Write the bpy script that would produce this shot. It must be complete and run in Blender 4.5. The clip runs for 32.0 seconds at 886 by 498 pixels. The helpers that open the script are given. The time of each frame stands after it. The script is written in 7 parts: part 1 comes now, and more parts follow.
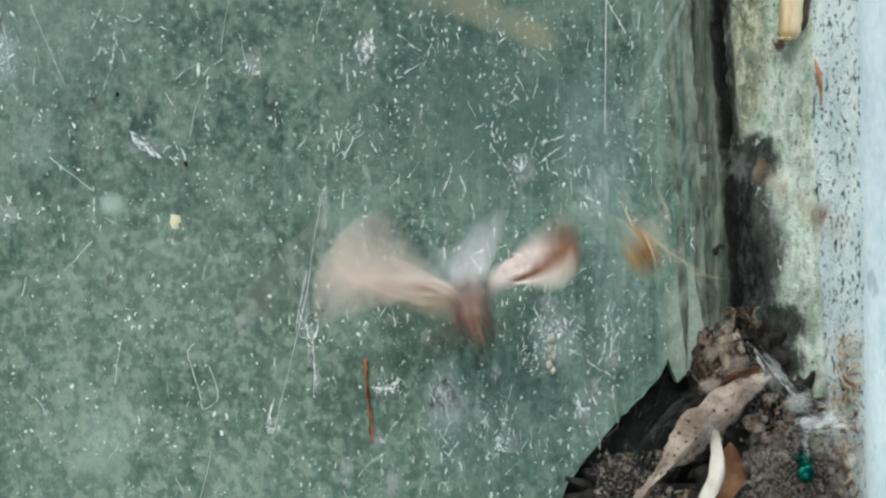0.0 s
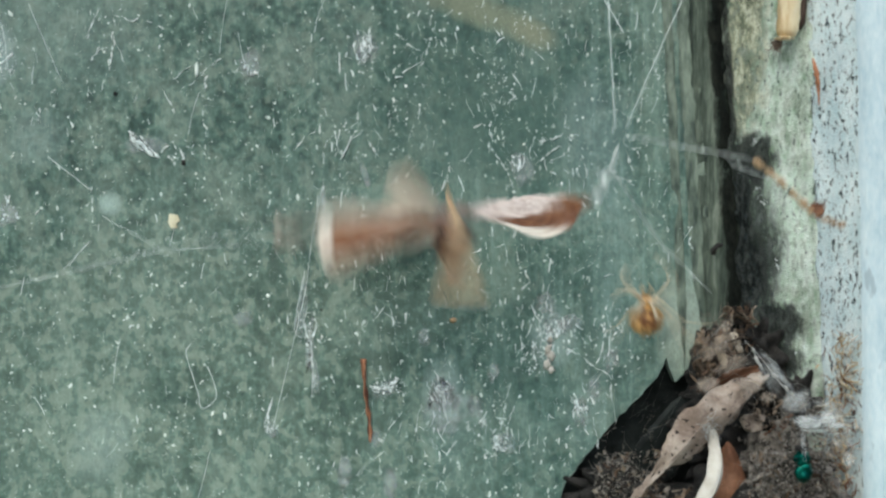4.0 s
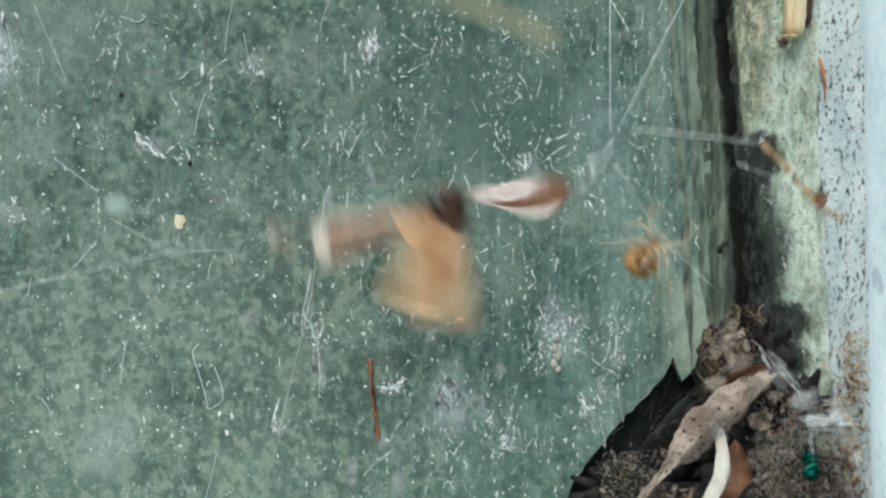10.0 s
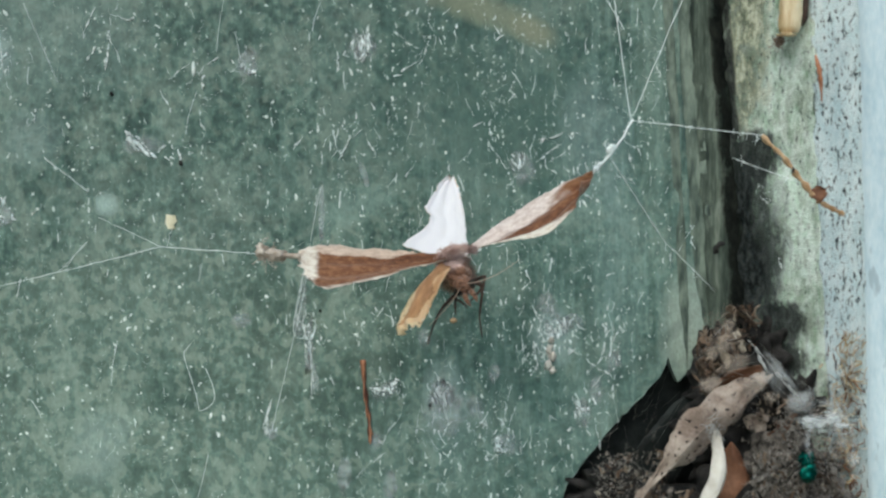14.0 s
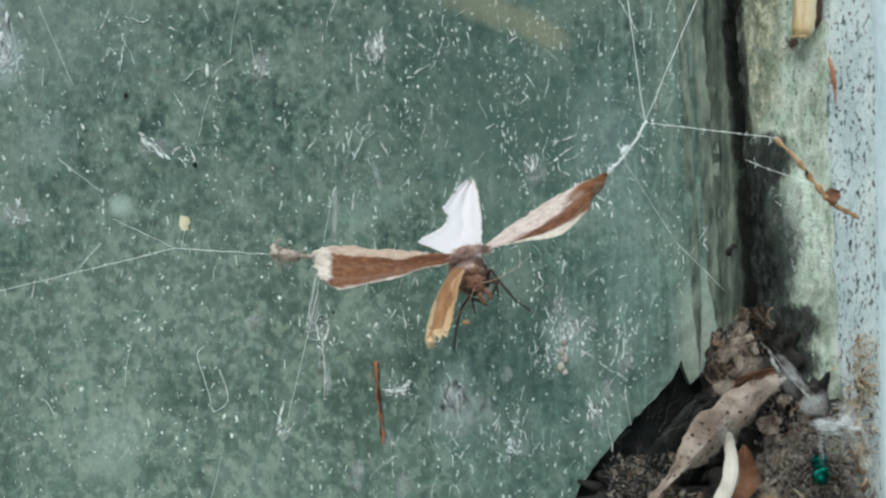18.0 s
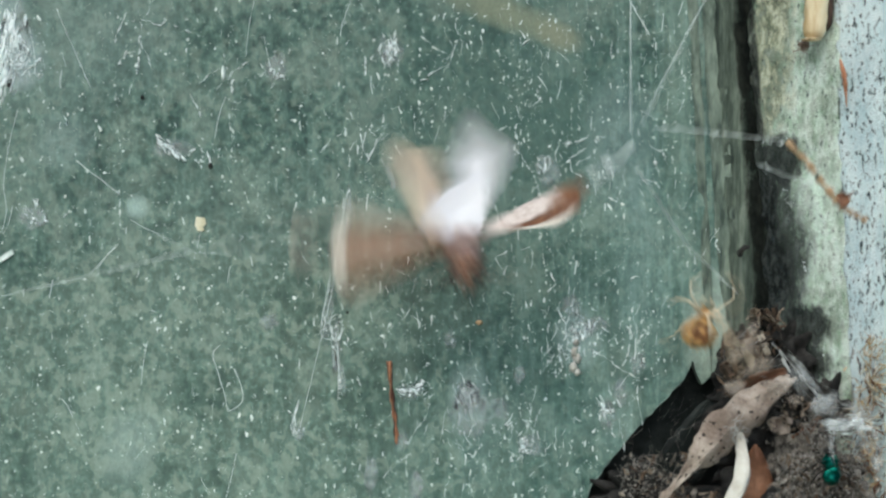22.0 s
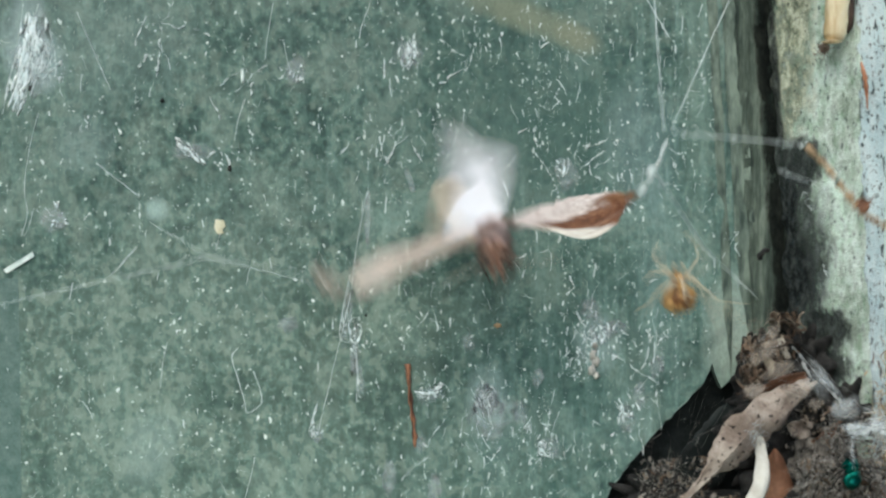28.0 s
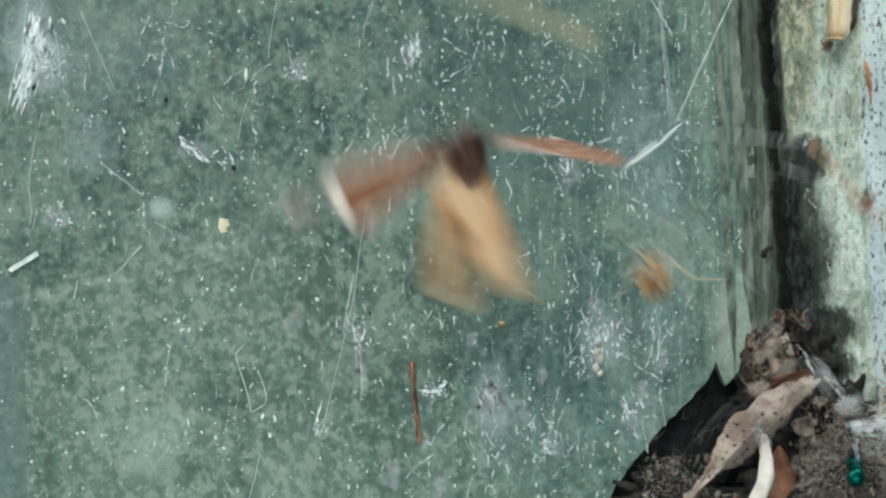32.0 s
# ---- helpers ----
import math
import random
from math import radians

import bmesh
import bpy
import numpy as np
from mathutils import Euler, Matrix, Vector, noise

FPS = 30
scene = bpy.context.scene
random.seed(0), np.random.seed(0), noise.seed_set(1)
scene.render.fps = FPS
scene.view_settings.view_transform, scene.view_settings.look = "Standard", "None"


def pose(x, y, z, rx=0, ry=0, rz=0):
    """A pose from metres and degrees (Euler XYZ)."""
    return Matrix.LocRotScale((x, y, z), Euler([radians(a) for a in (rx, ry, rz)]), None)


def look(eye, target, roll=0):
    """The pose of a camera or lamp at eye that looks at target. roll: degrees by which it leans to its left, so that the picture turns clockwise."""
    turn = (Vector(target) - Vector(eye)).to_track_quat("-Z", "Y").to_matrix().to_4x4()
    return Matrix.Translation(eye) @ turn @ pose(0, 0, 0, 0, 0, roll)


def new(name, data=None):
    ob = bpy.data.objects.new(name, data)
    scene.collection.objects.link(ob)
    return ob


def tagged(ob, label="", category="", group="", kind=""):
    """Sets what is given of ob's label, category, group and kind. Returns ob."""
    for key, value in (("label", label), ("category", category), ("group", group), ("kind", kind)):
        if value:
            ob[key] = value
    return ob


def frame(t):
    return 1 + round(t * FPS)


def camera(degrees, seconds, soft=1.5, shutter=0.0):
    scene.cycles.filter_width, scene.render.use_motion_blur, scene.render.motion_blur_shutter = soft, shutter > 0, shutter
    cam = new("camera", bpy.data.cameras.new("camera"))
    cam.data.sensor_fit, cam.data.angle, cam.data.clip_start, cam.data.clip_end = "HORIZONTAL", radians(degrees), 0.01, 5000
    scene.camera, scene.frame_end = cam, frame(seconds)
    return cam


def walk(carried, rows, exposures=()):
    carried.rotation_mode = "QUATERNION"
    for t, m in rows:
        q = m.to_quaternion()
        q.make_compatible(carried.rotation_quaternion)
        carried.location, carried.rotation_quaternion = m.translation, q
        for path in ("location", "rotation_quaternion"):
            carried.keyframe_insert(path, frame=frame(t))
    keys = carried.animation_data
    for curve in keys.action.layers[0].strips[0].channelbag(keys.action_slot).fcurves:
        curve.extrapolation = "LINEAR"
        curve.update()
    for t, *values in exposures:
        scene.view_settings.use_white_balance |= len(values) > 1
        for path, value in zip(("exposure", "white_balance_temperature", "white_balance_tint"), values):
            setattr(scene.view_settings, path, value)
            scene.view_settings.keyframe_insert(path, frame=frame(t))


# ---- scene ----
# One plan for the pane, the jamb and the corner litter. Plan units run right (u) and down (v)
# over the pane, 0.0571 mm each; d is the height above the glass in mm, towards the eye.
EYE = 130.0
UNIT = 0.0571


def spot(u, v, d=0.0):
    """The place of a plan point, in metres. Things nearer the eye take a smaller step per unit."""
    s = UNIT * (EYE - d) / EYE * 0.001
    return Vector(((u - 784) * s, -d * 0.001, (441 - v) * s))


cam = camera(38, 32.0, 2.55, 1.0)
PATH = [
    (0, pose(-0.00001, -0.12983, -0.00002, 89.998, -0.002, -0.130)),
    (0.5, pose(-0.00004, -0.13003, 0.00002, 89.974, 0.010, -0.127)),
    (1, pose(0.00011, -0.12990, 0.00002, 89.960, 0.023, -0.189)),
    (1.5, pose(-0.00000, -0.12999, 0.00001, 89.972, -0.011, -0.174)),
    (2, pose(-0.00000, -0.13000, -0.00000, 90.000, -0.000, -0.000)),
    (2.5, pose(0.00001, -0.12994, 0.00003, 89.982, 0.003, -0.074)),
    (3, pose(0.00001, -0.12994, 0.00005, 89.956, 0.003, -0.177)),
    (3.5, pose(0.00012, -0.12991, -0.00004, 89.982, -0.003, -0.147)),
    (5.5, pose(0.00004, -0.12991, -0.00003, 89.972, 0.016, -0.236)),
    (6, pose(0.00007, -0.13004, -0.00004, 90.002, 0.047, -0.075)),
    (6.5, pose(-0.00002, -0.12964, 0.00002, 89.932, 0.222, -0.292)),
    (7, pose(0.00010, -0.12945, -0.00003, 89.928, 0.200, -0.340)),
    (7.5, pose(0.00002, -0.12913, 0.00003, 89.924, 0.242, -0.311)),
    (8, pose(-0.00005, -0.12890, -0.00007, 89.995, 0.222, -0.212)),
    (8.5, pose(-0.00006, -0.12903, -0.00007, 90.008, 0.178, -0.006)),
    (9, pose(0.00001, -0.12965, -0.00013, 90.025, 0.189, 0.197)),
    (9.5, pose(0.00004, -0.12990, -0.00002, 89.975, 0.174, 0.151)),
    (10, pose(0.00000, -0.12985, -0.00008, 89.984, 0.208, 0.069)),
    (10.5, pose(0.00000, -0.12987, -0.00001, 89.960, 0.191, 0.138)),
    (11, pose(-0.00010, -0.12951, 0.00014, 89.929, 0.172, 0.123)),
    (11.5, pose(-0.00005, -0.12895, -0.00008, 90.020, 0.228, 0.012)),
    (12, pose(0.00002, -0.12880, -0.00006, 89.992, 0.225, -0.137)),
    (12.5, pose(-0.00010, -0.12884, -0.00008, 89.996, 0.242, -0.197)),
    (13, pose(0.00004, -0.12875, 0.00010, 89.914, 0.241, -0.148)),
    (13.5, pose(-0.00001, -0.12884, 0.00007, 89.925, 0.244, -0.183)),
    (14, pose(0.00004, -0.12876, -0.00004, 89.973, 0.243, -0.199)),
    (14.5, pose(0.00007, -0.12887, -0.00005, 89.973, 0.256, -0.194)),
    (16.5, pose(0.00007, -0.12973, -0.00003, 89.936, 0.227, -0.051)),
    (17, pose(-0.00001, -0.12941, -0.00015, 90.045, 0.196, 0.162)),
    (17.5, pose(-0.00006, -0.12905, 0.00011, 89.976, 0.231, 0.264)),
    (18, pose(-0.00002, -0.12895, 0.00003, 90.022, 0.137, 0.345)),
    (18.5, pose(-0.00003, -0.12889, -0.00002, 90.050, 0.165, 0.420)),
    (19, pose(0.00001, -0.12884, -0.00000, 90.048, 0.151, 0.477)),
    (19.5, pose(-0.00010, -0.12884, 0.00004, 90.038, 0.165, 0.488)),
    (20, pose(-0.00000, -0.12906, -0.00005, 90.090, 0.131, 0.627)),
    (20.5, pose(-0.00008, -0.12984, 0.00004, 90.027, 0.129, 0.663)),
    (21, pose(-0.00004, -0.12995, -0.00005, 90.071, 0.122, 0.739)),
    (21.5, pose(0.00003, -0.13001, -0.00003, 90.075, 0.072, 0.917)),
    (22, pose(-0.00011, -0.13000, -0.00002, 90.083, 0.089, 0.890)),
    (22.5, pose(-0.00007, -0.13001, -0.00001, 90.049, 0.113, 0.831)),
    (23, pose(-0.00006, -0.13000, -0.00001, 90.052, 0.114, 0.766)),
    (23.5, pose(0.00007, -0.13003, -0.00001, 90.054, 0.088, 0.906)),
    (24, pose(-0.00011, -0.13003, 0.00000, 90.081, 0.113, 0.927)),
    (24.5, pose(-0.00007, -0.13007, -0.00002, 90.091, 0.106, 0.983)),
    (25, pose(-0.00007, -0.13007, -0.00002, 90.091, 0.106, 0.983)),
    (25.5, pose(-0.00005, -0.13010, 0.00001, 90.088, 0.055, 1.145)),
    (27.5, pose(-0.00015, -0.12950, -0.00004, 90.223, 0.055, 1.623)),
    (28, pose(-0.00007, -0.12996, -0.00002, 90.209, 0.012, 1.740)),
    (28.5, pose(-0.00004, -0.12999, -0.00003, 90.190, 0.034, 1.657)),
    (29, pose(-0.00013, -0.13007, 0.00003, 90.148, 0.077, 1.561)),
    (29.5, pose(-0.00015, -0.13018, 0.00011, 90.113, 0.105, 1.742)),
    (30, pose(-0.00014, -0.13005, 0.00002, 90.123, 0.165, 1.811)),
    (30.5, pose(-0.00020, -0.12997, -0.00013, 90.170, 0.201, 1.721)),
    (31, pose(-0.00010, -0.13000, 0.00002, 90.096, 0.204, 1.751)),
    (31.5, pose(-0.00015, -0.13004, -0.00002, 90.131, 0.174, 1.802)),
    (32, pose(-0.00013, -0.13007, 0.00003, 90.111, 0.145, 1.879)),
]
walk(cam, PATH, [(0, 0.29, 6380, 0), (6, 0.26, 6380, 0), (6.5, 0.13, 6360, -1), (8.3, 0.13, 6360, -1), (8.8, 0.30, 6380, 0), (10, 0.31, 6380, 0), (10.6, 0.15, 6340, -1), (19.5, 0.16, 6300, -1), (20.2, 0.31, 6300, -1), (32, 0.31, 6300, -1)])

# ---- light: a bright overcast sky, softly from the upper front ----
world = bpy.data.worlds.new("overcast_sky")
scene.world = world
world.use_nodes = True
wn = world.node_tree.nodes
sky = wn.new("ShaderNodeTexSky")
sky.sky_type = "NISHITA"
sky.sun_disc = False
sky.sun_elevation = radians(50)
sky.sun_rotation = radians(200)
sky.dust_density = 3.0
world.node_tree.links.new(sky.outputs["Color"], wn["Background"].inputs["Color"])
wn["Background"].inputs["Strength"].default_value = 0.15
sun_data = bpy.data.lights.new("sun", "SUN")
sun_data.energy = 0.9
sun_data.angle = radians(70)
sun_data.color = (1.0, 0.97, 0.92)
sun = new("sun", sun_data)
sun.matrix_world = look((-0.3, -1.0, 1.2), (0, 0, 0))


# ---- materials ----
def ramp(nt, fac, stops):
    r = nt.nodes.new("ShaderNodeValToRGB")
    el = r.color_ramp.elements
    while len(el) < len(stops):
        el.new(0.5)
    for e, (p, c) in zip(el, stops):
        e.position, e.color = p, (*c, 1)
    nt.links.new(fac, r.inputs["Fac"])
    return r.outputs["Color"]


def noise_tex(nt, scale, detail=4, stretch=(1, 1, 1), rough=0.55, shift=0.0):
    tc = nt.nodes.new("ShaderNodeTexCoord")
    mp = nt.nodes.new("ShaderNodeMapping")
    mp.inputs["Scale"].default_value = stretch
    mp.inputs["Location"].default_value = (shift, shift, shift)
    nz = nt.nodes.new("ShaderNodeTexNoise")
    nz.inputs["Scale"].default_value = scale
    nz.inputs["Detail"].default_value = detail
    nz.inputs["Roughness"].default_value = rough
    nt.links.new(tc.outputs["Object"], mp.inputs["Vector"])
    nt.links.new(mp.outputs["Vector"], nz.inputs["Vector"])
    return nz.outputs["Fac"]


def mixed(nt, fac, a, b, mode="MIX"):
    m = nt.nodes.new("ShaderNodeMix")
    m.data_type, m.blend_type = "RGBA", mode
    for sock, val in ((m.inputs[0], fac), (m.inputs[6], a), (m.inputs[7], b)):
        if isinstance(val, (int, float)):
            sock.default_value = val
        elif isinstance(val, tuple):
            sock.default_value = (*val, 1)
        else:
            nt.links.new(val, sock)
    return m.outputs[2]


def calc(nt, op, a, b=0.0, clamp=False):
    m = nt.nodes.new("ShaderNodeMath")
    m.operation, m.use_clamp = op, clamp
    for sock, val in ((m.inputs[0], a), (m.inputs[1], b)):
        if isinstance(val, (int, float)):
            sock.default_value = val
        else:
            nt.links.new(val, sock)
    return m.outputs[0]


def bumped(nt, bsdf, height, strength, distance):
    b = nt.nodes.new("ShaderNodeBump")
    b.inputs["Strength"].default_value = strength
    b.inputs["Distance"].default_value = distance
    nt.links.new(height, b.inputs["Height"])
    nt.links.new(b.outputs["Normal"], bsdf.inputs["Normal"])


def surface(name, dark, light, scale=600, fine=4000, stretch=(1, 1, 1), rough=0.7, bump=0.4, spots=None, glow=0.0,
            sheen=0.0, metal=0.0, lo=0.35, hi=0.65):
    """A matt, two-scale mottled material. scale and fine: grain per metre. spots: (colour, per metre, share).
    glow: share of light that comes through a thin sheet."""
    m = bpy.data.materials.new(name)
    m.use_nodes = True
    nt = m.node_tree
    bs = nt.nodes["Principled BSDF"]
    big = noise_tex(nt, scale, 4, stretch)
    small = noise_tex(nt, fine, 3, stretch, 0.6, 3.1)
    col = ramp(nt, big, [(lo, dark), (hi, light)])
    col = mixed(nt, 0.55, col, ramp(nt, small, [(0.3, (0.35, 0.35, 0.35)), (0.7, (0.65, 0.65, 0.65))]), "OVERLAY")
    if spots:
        sn = noise_tex(nt, spots[1], 2, stretch, 0.5, 7.7)
        col = mixed(nt, ramp(nt, sn, [(spots[2], (0, 0, 0)), (spots[2] + 0.06, (1, 1, 1))]), col, spots[0])
    nt.links.new(col, bs.inputs["Base Color"])
    bs.inputs["Roughness"].default_value = rough
    bs.inputs["Metallic"].default_value = metal
    bs.inputs["Specular IOR Level"].default_value = 0.3
    if sheen:
        bs.inputs["Sheen Weight"].default_value = sheen
    bumped(nt, bs, small, bump, 0.0002)
    if glow:
        tr = nt.nodes.new("ShaderNodeBsdfTranslucent")
        nt.links.new(col, tr.inputs["Color"])
        mx = nt.nodes.new("ShaderNodeMixShader")
        mx.inputs[0].default_value = glow
        nt.links.new(bs.outputs[0], mx.inputs[1])
        nt.links.new(tr.outputs[0], mx.inputs[2])
        nt.links.new(mx.outputs[0], nt.nodes["Material Output"].inputs["Surface"])
    return m


def pane_material():
    """Old glass under a film of green algae and dust: mottled, streaked downwards, with a few hazy stains."""
    m = bpy.data.materials.new("dusty_glass")
    m.use_nodes = True
    nt = m.node_tree
    bs = nt.nodes["Principled BSDF"]
    cloud = noise_tex(nt, 260, 7, (1, 1, 0.8), 0.72)
    blotch = noise_tex(nt, 1150, 3, (1, 1, 0.8), 0.6, 0.7)
    patch = noise_tex(nt, 70, 4, (1, 1, 0.7), 0.6, 2.3)
    streak = noise_tex(nt, 800, 5, (1, 1, 0.09), 0.7, 5.0)
    smear = noise_tex(nt, 420, 4, (1, 1, 0.25), 0.65, 8.0)
    grain = noise_tex(nt, 3600, 2, (1, 1, 0.6), 0.6, 1.2)
    tc = nt.nodes.new("ShaderNodeTexCoord")
    xyz = nt.nodes.new("ShaderNodeSeparateXYZ")
    nt.links.new(tc.outputs["Object"], xyz.inputs[0])

    def oval(u, v, ru, rv, lean=0.0):
        c = spot(u, v)
        x = calc(nt, "SUBTRACT", xyz.outputs["X"], c.x)
        z = calc(nt, "SUBTRACT", xyz.outputs["Z"], c.z)
        k, q = math.cos(radians(lean)), math.sin(radians(lean))
        p = calc(nt, "DIVIDE", calc(nt, "ADD", calc(nt, "MULTIPLY", x, k), calc(nt, "MULTIPLY", z, q)), ru * UNIT * 0.001)
        r = calc(nt, "DIVIDE", calc(nt, "SUBTRACT", calc(nt, "MULTIPLY", z, k), calc(nt, "MULTIPLY", x, q)), rv * UNIT * 0.001)
        return calc(nt, "SUBTRACT", 1.0, calc(nt, "ADD", calc(nt, "MULTIPLY", p, p), calc(nt, "MULTIPLY", r, r)))

    def stain(col, mask, uneven, share, colour, lo=0.0, hi=0.9):
        k = calc(nt, "ADD", mask, calc(nt, "MULTIPLY", calc(nt, "SUBTRACT", smear, 0.5), uneven))
        return mixed(nt, calc(nt, "MULTIPLY", ramp(nt, k, [(lo, (0, 0, 0)), (hi, (1, 1, 1))]), share), col, colour)

    cell = noise_tex(nt, 640, 2, (1, 1, 0.9), 0.5, 17.0)
    clot = noise_tex(nt, 1350, 2, (1, 1, 0.85), 0.55, 29.0)
    tone = calc(nt, "ADD", calc(nt, "MULTIPLY", cloud, 0.40), calc(nt, "MULTIPLY", blotch, 0.60))
    col = ramp(nt, tone, [(0.38, (0.018, 0.046, 0.040)), (0.50, (0.066, 0.128, 0.108)), (0.62, (0.17, 0.26, 0.215))])
    scum = calc(nt, "ADD", calc(nt, "MULTIPLY", cell, 0.55), calc(nt, "MULTIPLY", clot, 0.45))
    scum = calc(nt, "ADD", scum, calc(nt, "MULTIPLY", calc(nt, "SUBTRACT", patch, 0.5), 0.35))
    flecks = ramp(nt, scum, [(0.495, (0, 0, 0)), (0.575, (1, 1, 1))])
    holes = ramp(nt, scum, [(0.415, (1, 1, 1)), (0.485, (0, 0, 0))])
    corner = ramp(nt, calc(nt, "ADD", oval(300, 800, 660, 430, 8), calc(nt, "SUBTRACT", patch, 0.5)), [(0.0, (0.55, 0.55, 0.55)), (0.3, (1, 1, 1))])
    col = mixed(nt, calc(nt, "MULTIPLY", calc(nt, "MULTIPLY", flecks, corner), 0.78), col, (0.25, 0.305, 0.25))
    col = mixed(nt, calc(nt, "MULTIPLY", calc(nt, "MULTIPLY", holes, corner), 0.80), col, (0.027, 0.056, 0.047))
    # the dustier lower corner with its wiped upper edge
    col = stain(col, oval(230, 800, 560, 400, 8), 0.5, 0.18, (0.30, 0.385, 0.315), 0.0, 0.25)
    drift = noise_tex(nt, 165, 4, (1, 1, 0.9), 0.6, 21.0)
    col = mixed(nt, calc(nt, "MULTIPLY", ramp(nt, drift, [(0.50, (0, 0, 0)), (0.64, (1, 1, 1))]), 0.38), col, (0.265, 0.325, 0.272))
    col = mixed(nt, calc(nt, "MULTIPLY", ramp(nt, drift, [(0.36, (1, 1, 1)), (0.48, (0, 0, 0))]), 0.42), col, (0.045, 0.088, 0.074))
    col = stain(col, oval(60, 60, 260, 170), 1.5, 0.28, (0.27, 0.36, 0.33))
    col = mixed(nt, calc(nt, "MULTIPLY", ramp(nt, patch, [(0.45, (0, 0, 0)), (0.68, (1, 1, 1))]), 0.30), col, (0.24, 0.335, 0.29))
    col = stain(col, oval(1020, 560, 330, 520), 1.2, 0.18, (0.20, 0.34, 0.305))
    right = calc(nt, "MULTIPLY", calc(nt, "SUBTRACT", xyz.outputs["X"], spot(560, 0).x), 32, True)
    strk = calc(nt, "MULTIPLY", ramp(nt, streak, [(0.50, (0, 0, 0)), (0.68, (1, 1, 1))]), calc(nt, "ADD", calc(nt, "MULTIPLY", right, 0.36), 0.12))
    col = mixed(nt, strk, col, (0.30, 0.44, 0.40))
    dark = calc(nt, "MULTIPLY", ramp(nt, streak, [(0.30, (1, 1, 1)), (0.44, (0, 0, 0))]), calc(nt, "MULTIPLY", right, 0.6))
    col = mixed(nt, dark, col, (0.04, 0.085, 0.072))
    col = stain(col, oval(920, 240, 130, 110), 0.9, 0.4, (0.035, 0.085, 0.072))
    # paler mottling, lightened further to offset the moth's cast shadow
    col = stain(col, oval(690, 560, 140, 90), 0.9, 0.25, (0.25, 0.34, 0.29))
    col = stain(col, oval(330, 390, 230, 160), 0.9, 0.14, (0.30, 0.385, 0.33))
    col = stain(col, oval(850, 170, 300, 250), 0.9, 0.5, (0.04, 0.094, 0.079))
    col = stain(col, oval(760, 760, 260, 200), 1.1, 0.12, (0.07, 0.135, 0.115))
    # hazes, smears and a twig behind the glass, painted on it as dull tan streaks
    for u, v, ru, rv, lean, share, colour in ((1060, 260, 75, 150, 0, 0.2, (0.34, 0.44, 0.46)), (1100, 470, 60, 200, 0, 0.2, (0.30, 0.43, 0.42)), (1226, 590, 60, 130, 0, 0.8, (0.38, 0.45, 0.385)),
                                              (840, 860, 70, 130, -8, 0.22, (0.32, 0.42, 0.36)), (203, 362, 24, 24, 0, 0.7, (0.45, 0.58, 0.54)), (-16, 95, 60, 70, 0, 0.5, (0.52, 0.63, 0.65)), (-40, 30, 40, 90, -12, 0.4, (0.50, 0.60, 0.60)), (190, 790, 60, 90, -30, 0.35, (0.42, 0.52, 0.48)),
                                              (640, 370, 90, 34, 25, 0.35, (0.26, 0.37, 0.33)), (800, 740, 50, 140, 0, 0.2, (0.34, 0.48, 0.45)), (985, 600, 46, 60, 0, 0.45, (0.48, 0.60, 0.58)), (790, 690, 40, 60, 0, 0.35, (0.48, 0.60, 0.58)),
                                              (1040, 740, 60, 80, 0, 0.15, (0.42, 0.56, 0.52)), (70, 250, 70, 60, 0, 0.3, (0.28, 0.37, 0.36)), (1160, 120, 34, 300, 0, 0.35, (0.22, 0.30, 0.25)),
                                              # the dark uprights at u 1222 and 1228 paint the shade of the rebate
                                              (1222, 150, 15, 150, 0, 0.75, (0.03, 0.05, 0.05)), (1228, 330, 8, 90, 0, 0.5, (0.04, 0.06, 0.055)), (1160, 620, 130, 14, 41, 0.3, (0.05, 0.08, 0.07)), (860, 22, 150, 34, -20, 0.85, (0.225, 0.25, 0.175)), (950, 62, 52, 30, -26, 0.75, (0.25, 0.265, 0.185))):
        col = stain(col, oval(u, v, ru, rv, lean), 1.1, share, colour)
    col = mixed(nt, 0.5, col, ramp(nt, grain, [(0.3, (0.34, 0.34, 0.34)), (0.7, (0.66, 0.66, 0.66))]), "OVERLAY")
    nt.links.new(col, bs.inputs["Base Color"])
    nt.links.new(ramp(nt, tone, [(0.4, (0.35, 0.35, 0.35)), (0.6, (0.65, 0.65, 0.65))]), bs.inputs["Roughness"])
    bs.inputs["Specular IOR Level"].default_value = 0.3
    bumped(nt, bs, grain, 0.15, 0.0001)
    see = nt.nodes.new("ShaderNodeBsdfTransparent")
    see.inputs["Color"].default_value = (0.75, 0.9, 0.84, 1)
    mx = nt.nodes.new("ShaderNodeMixShader")
    nt.links.new(ramp(nt, tone, [(0.4, (0.1, 0.1, 0.1)), (0.6, (0.03, 0.03, 0.03))]), mx.inputs[0])
    nt.links.new(bs.outputs[0], mx.inputs[1])
    nt.links.new(see.outputs[0], mx.inputs[2])
    nt.links.new(mx.outputs[0], nt.nodes["Material Output"].inputs["Surface"])
    return m


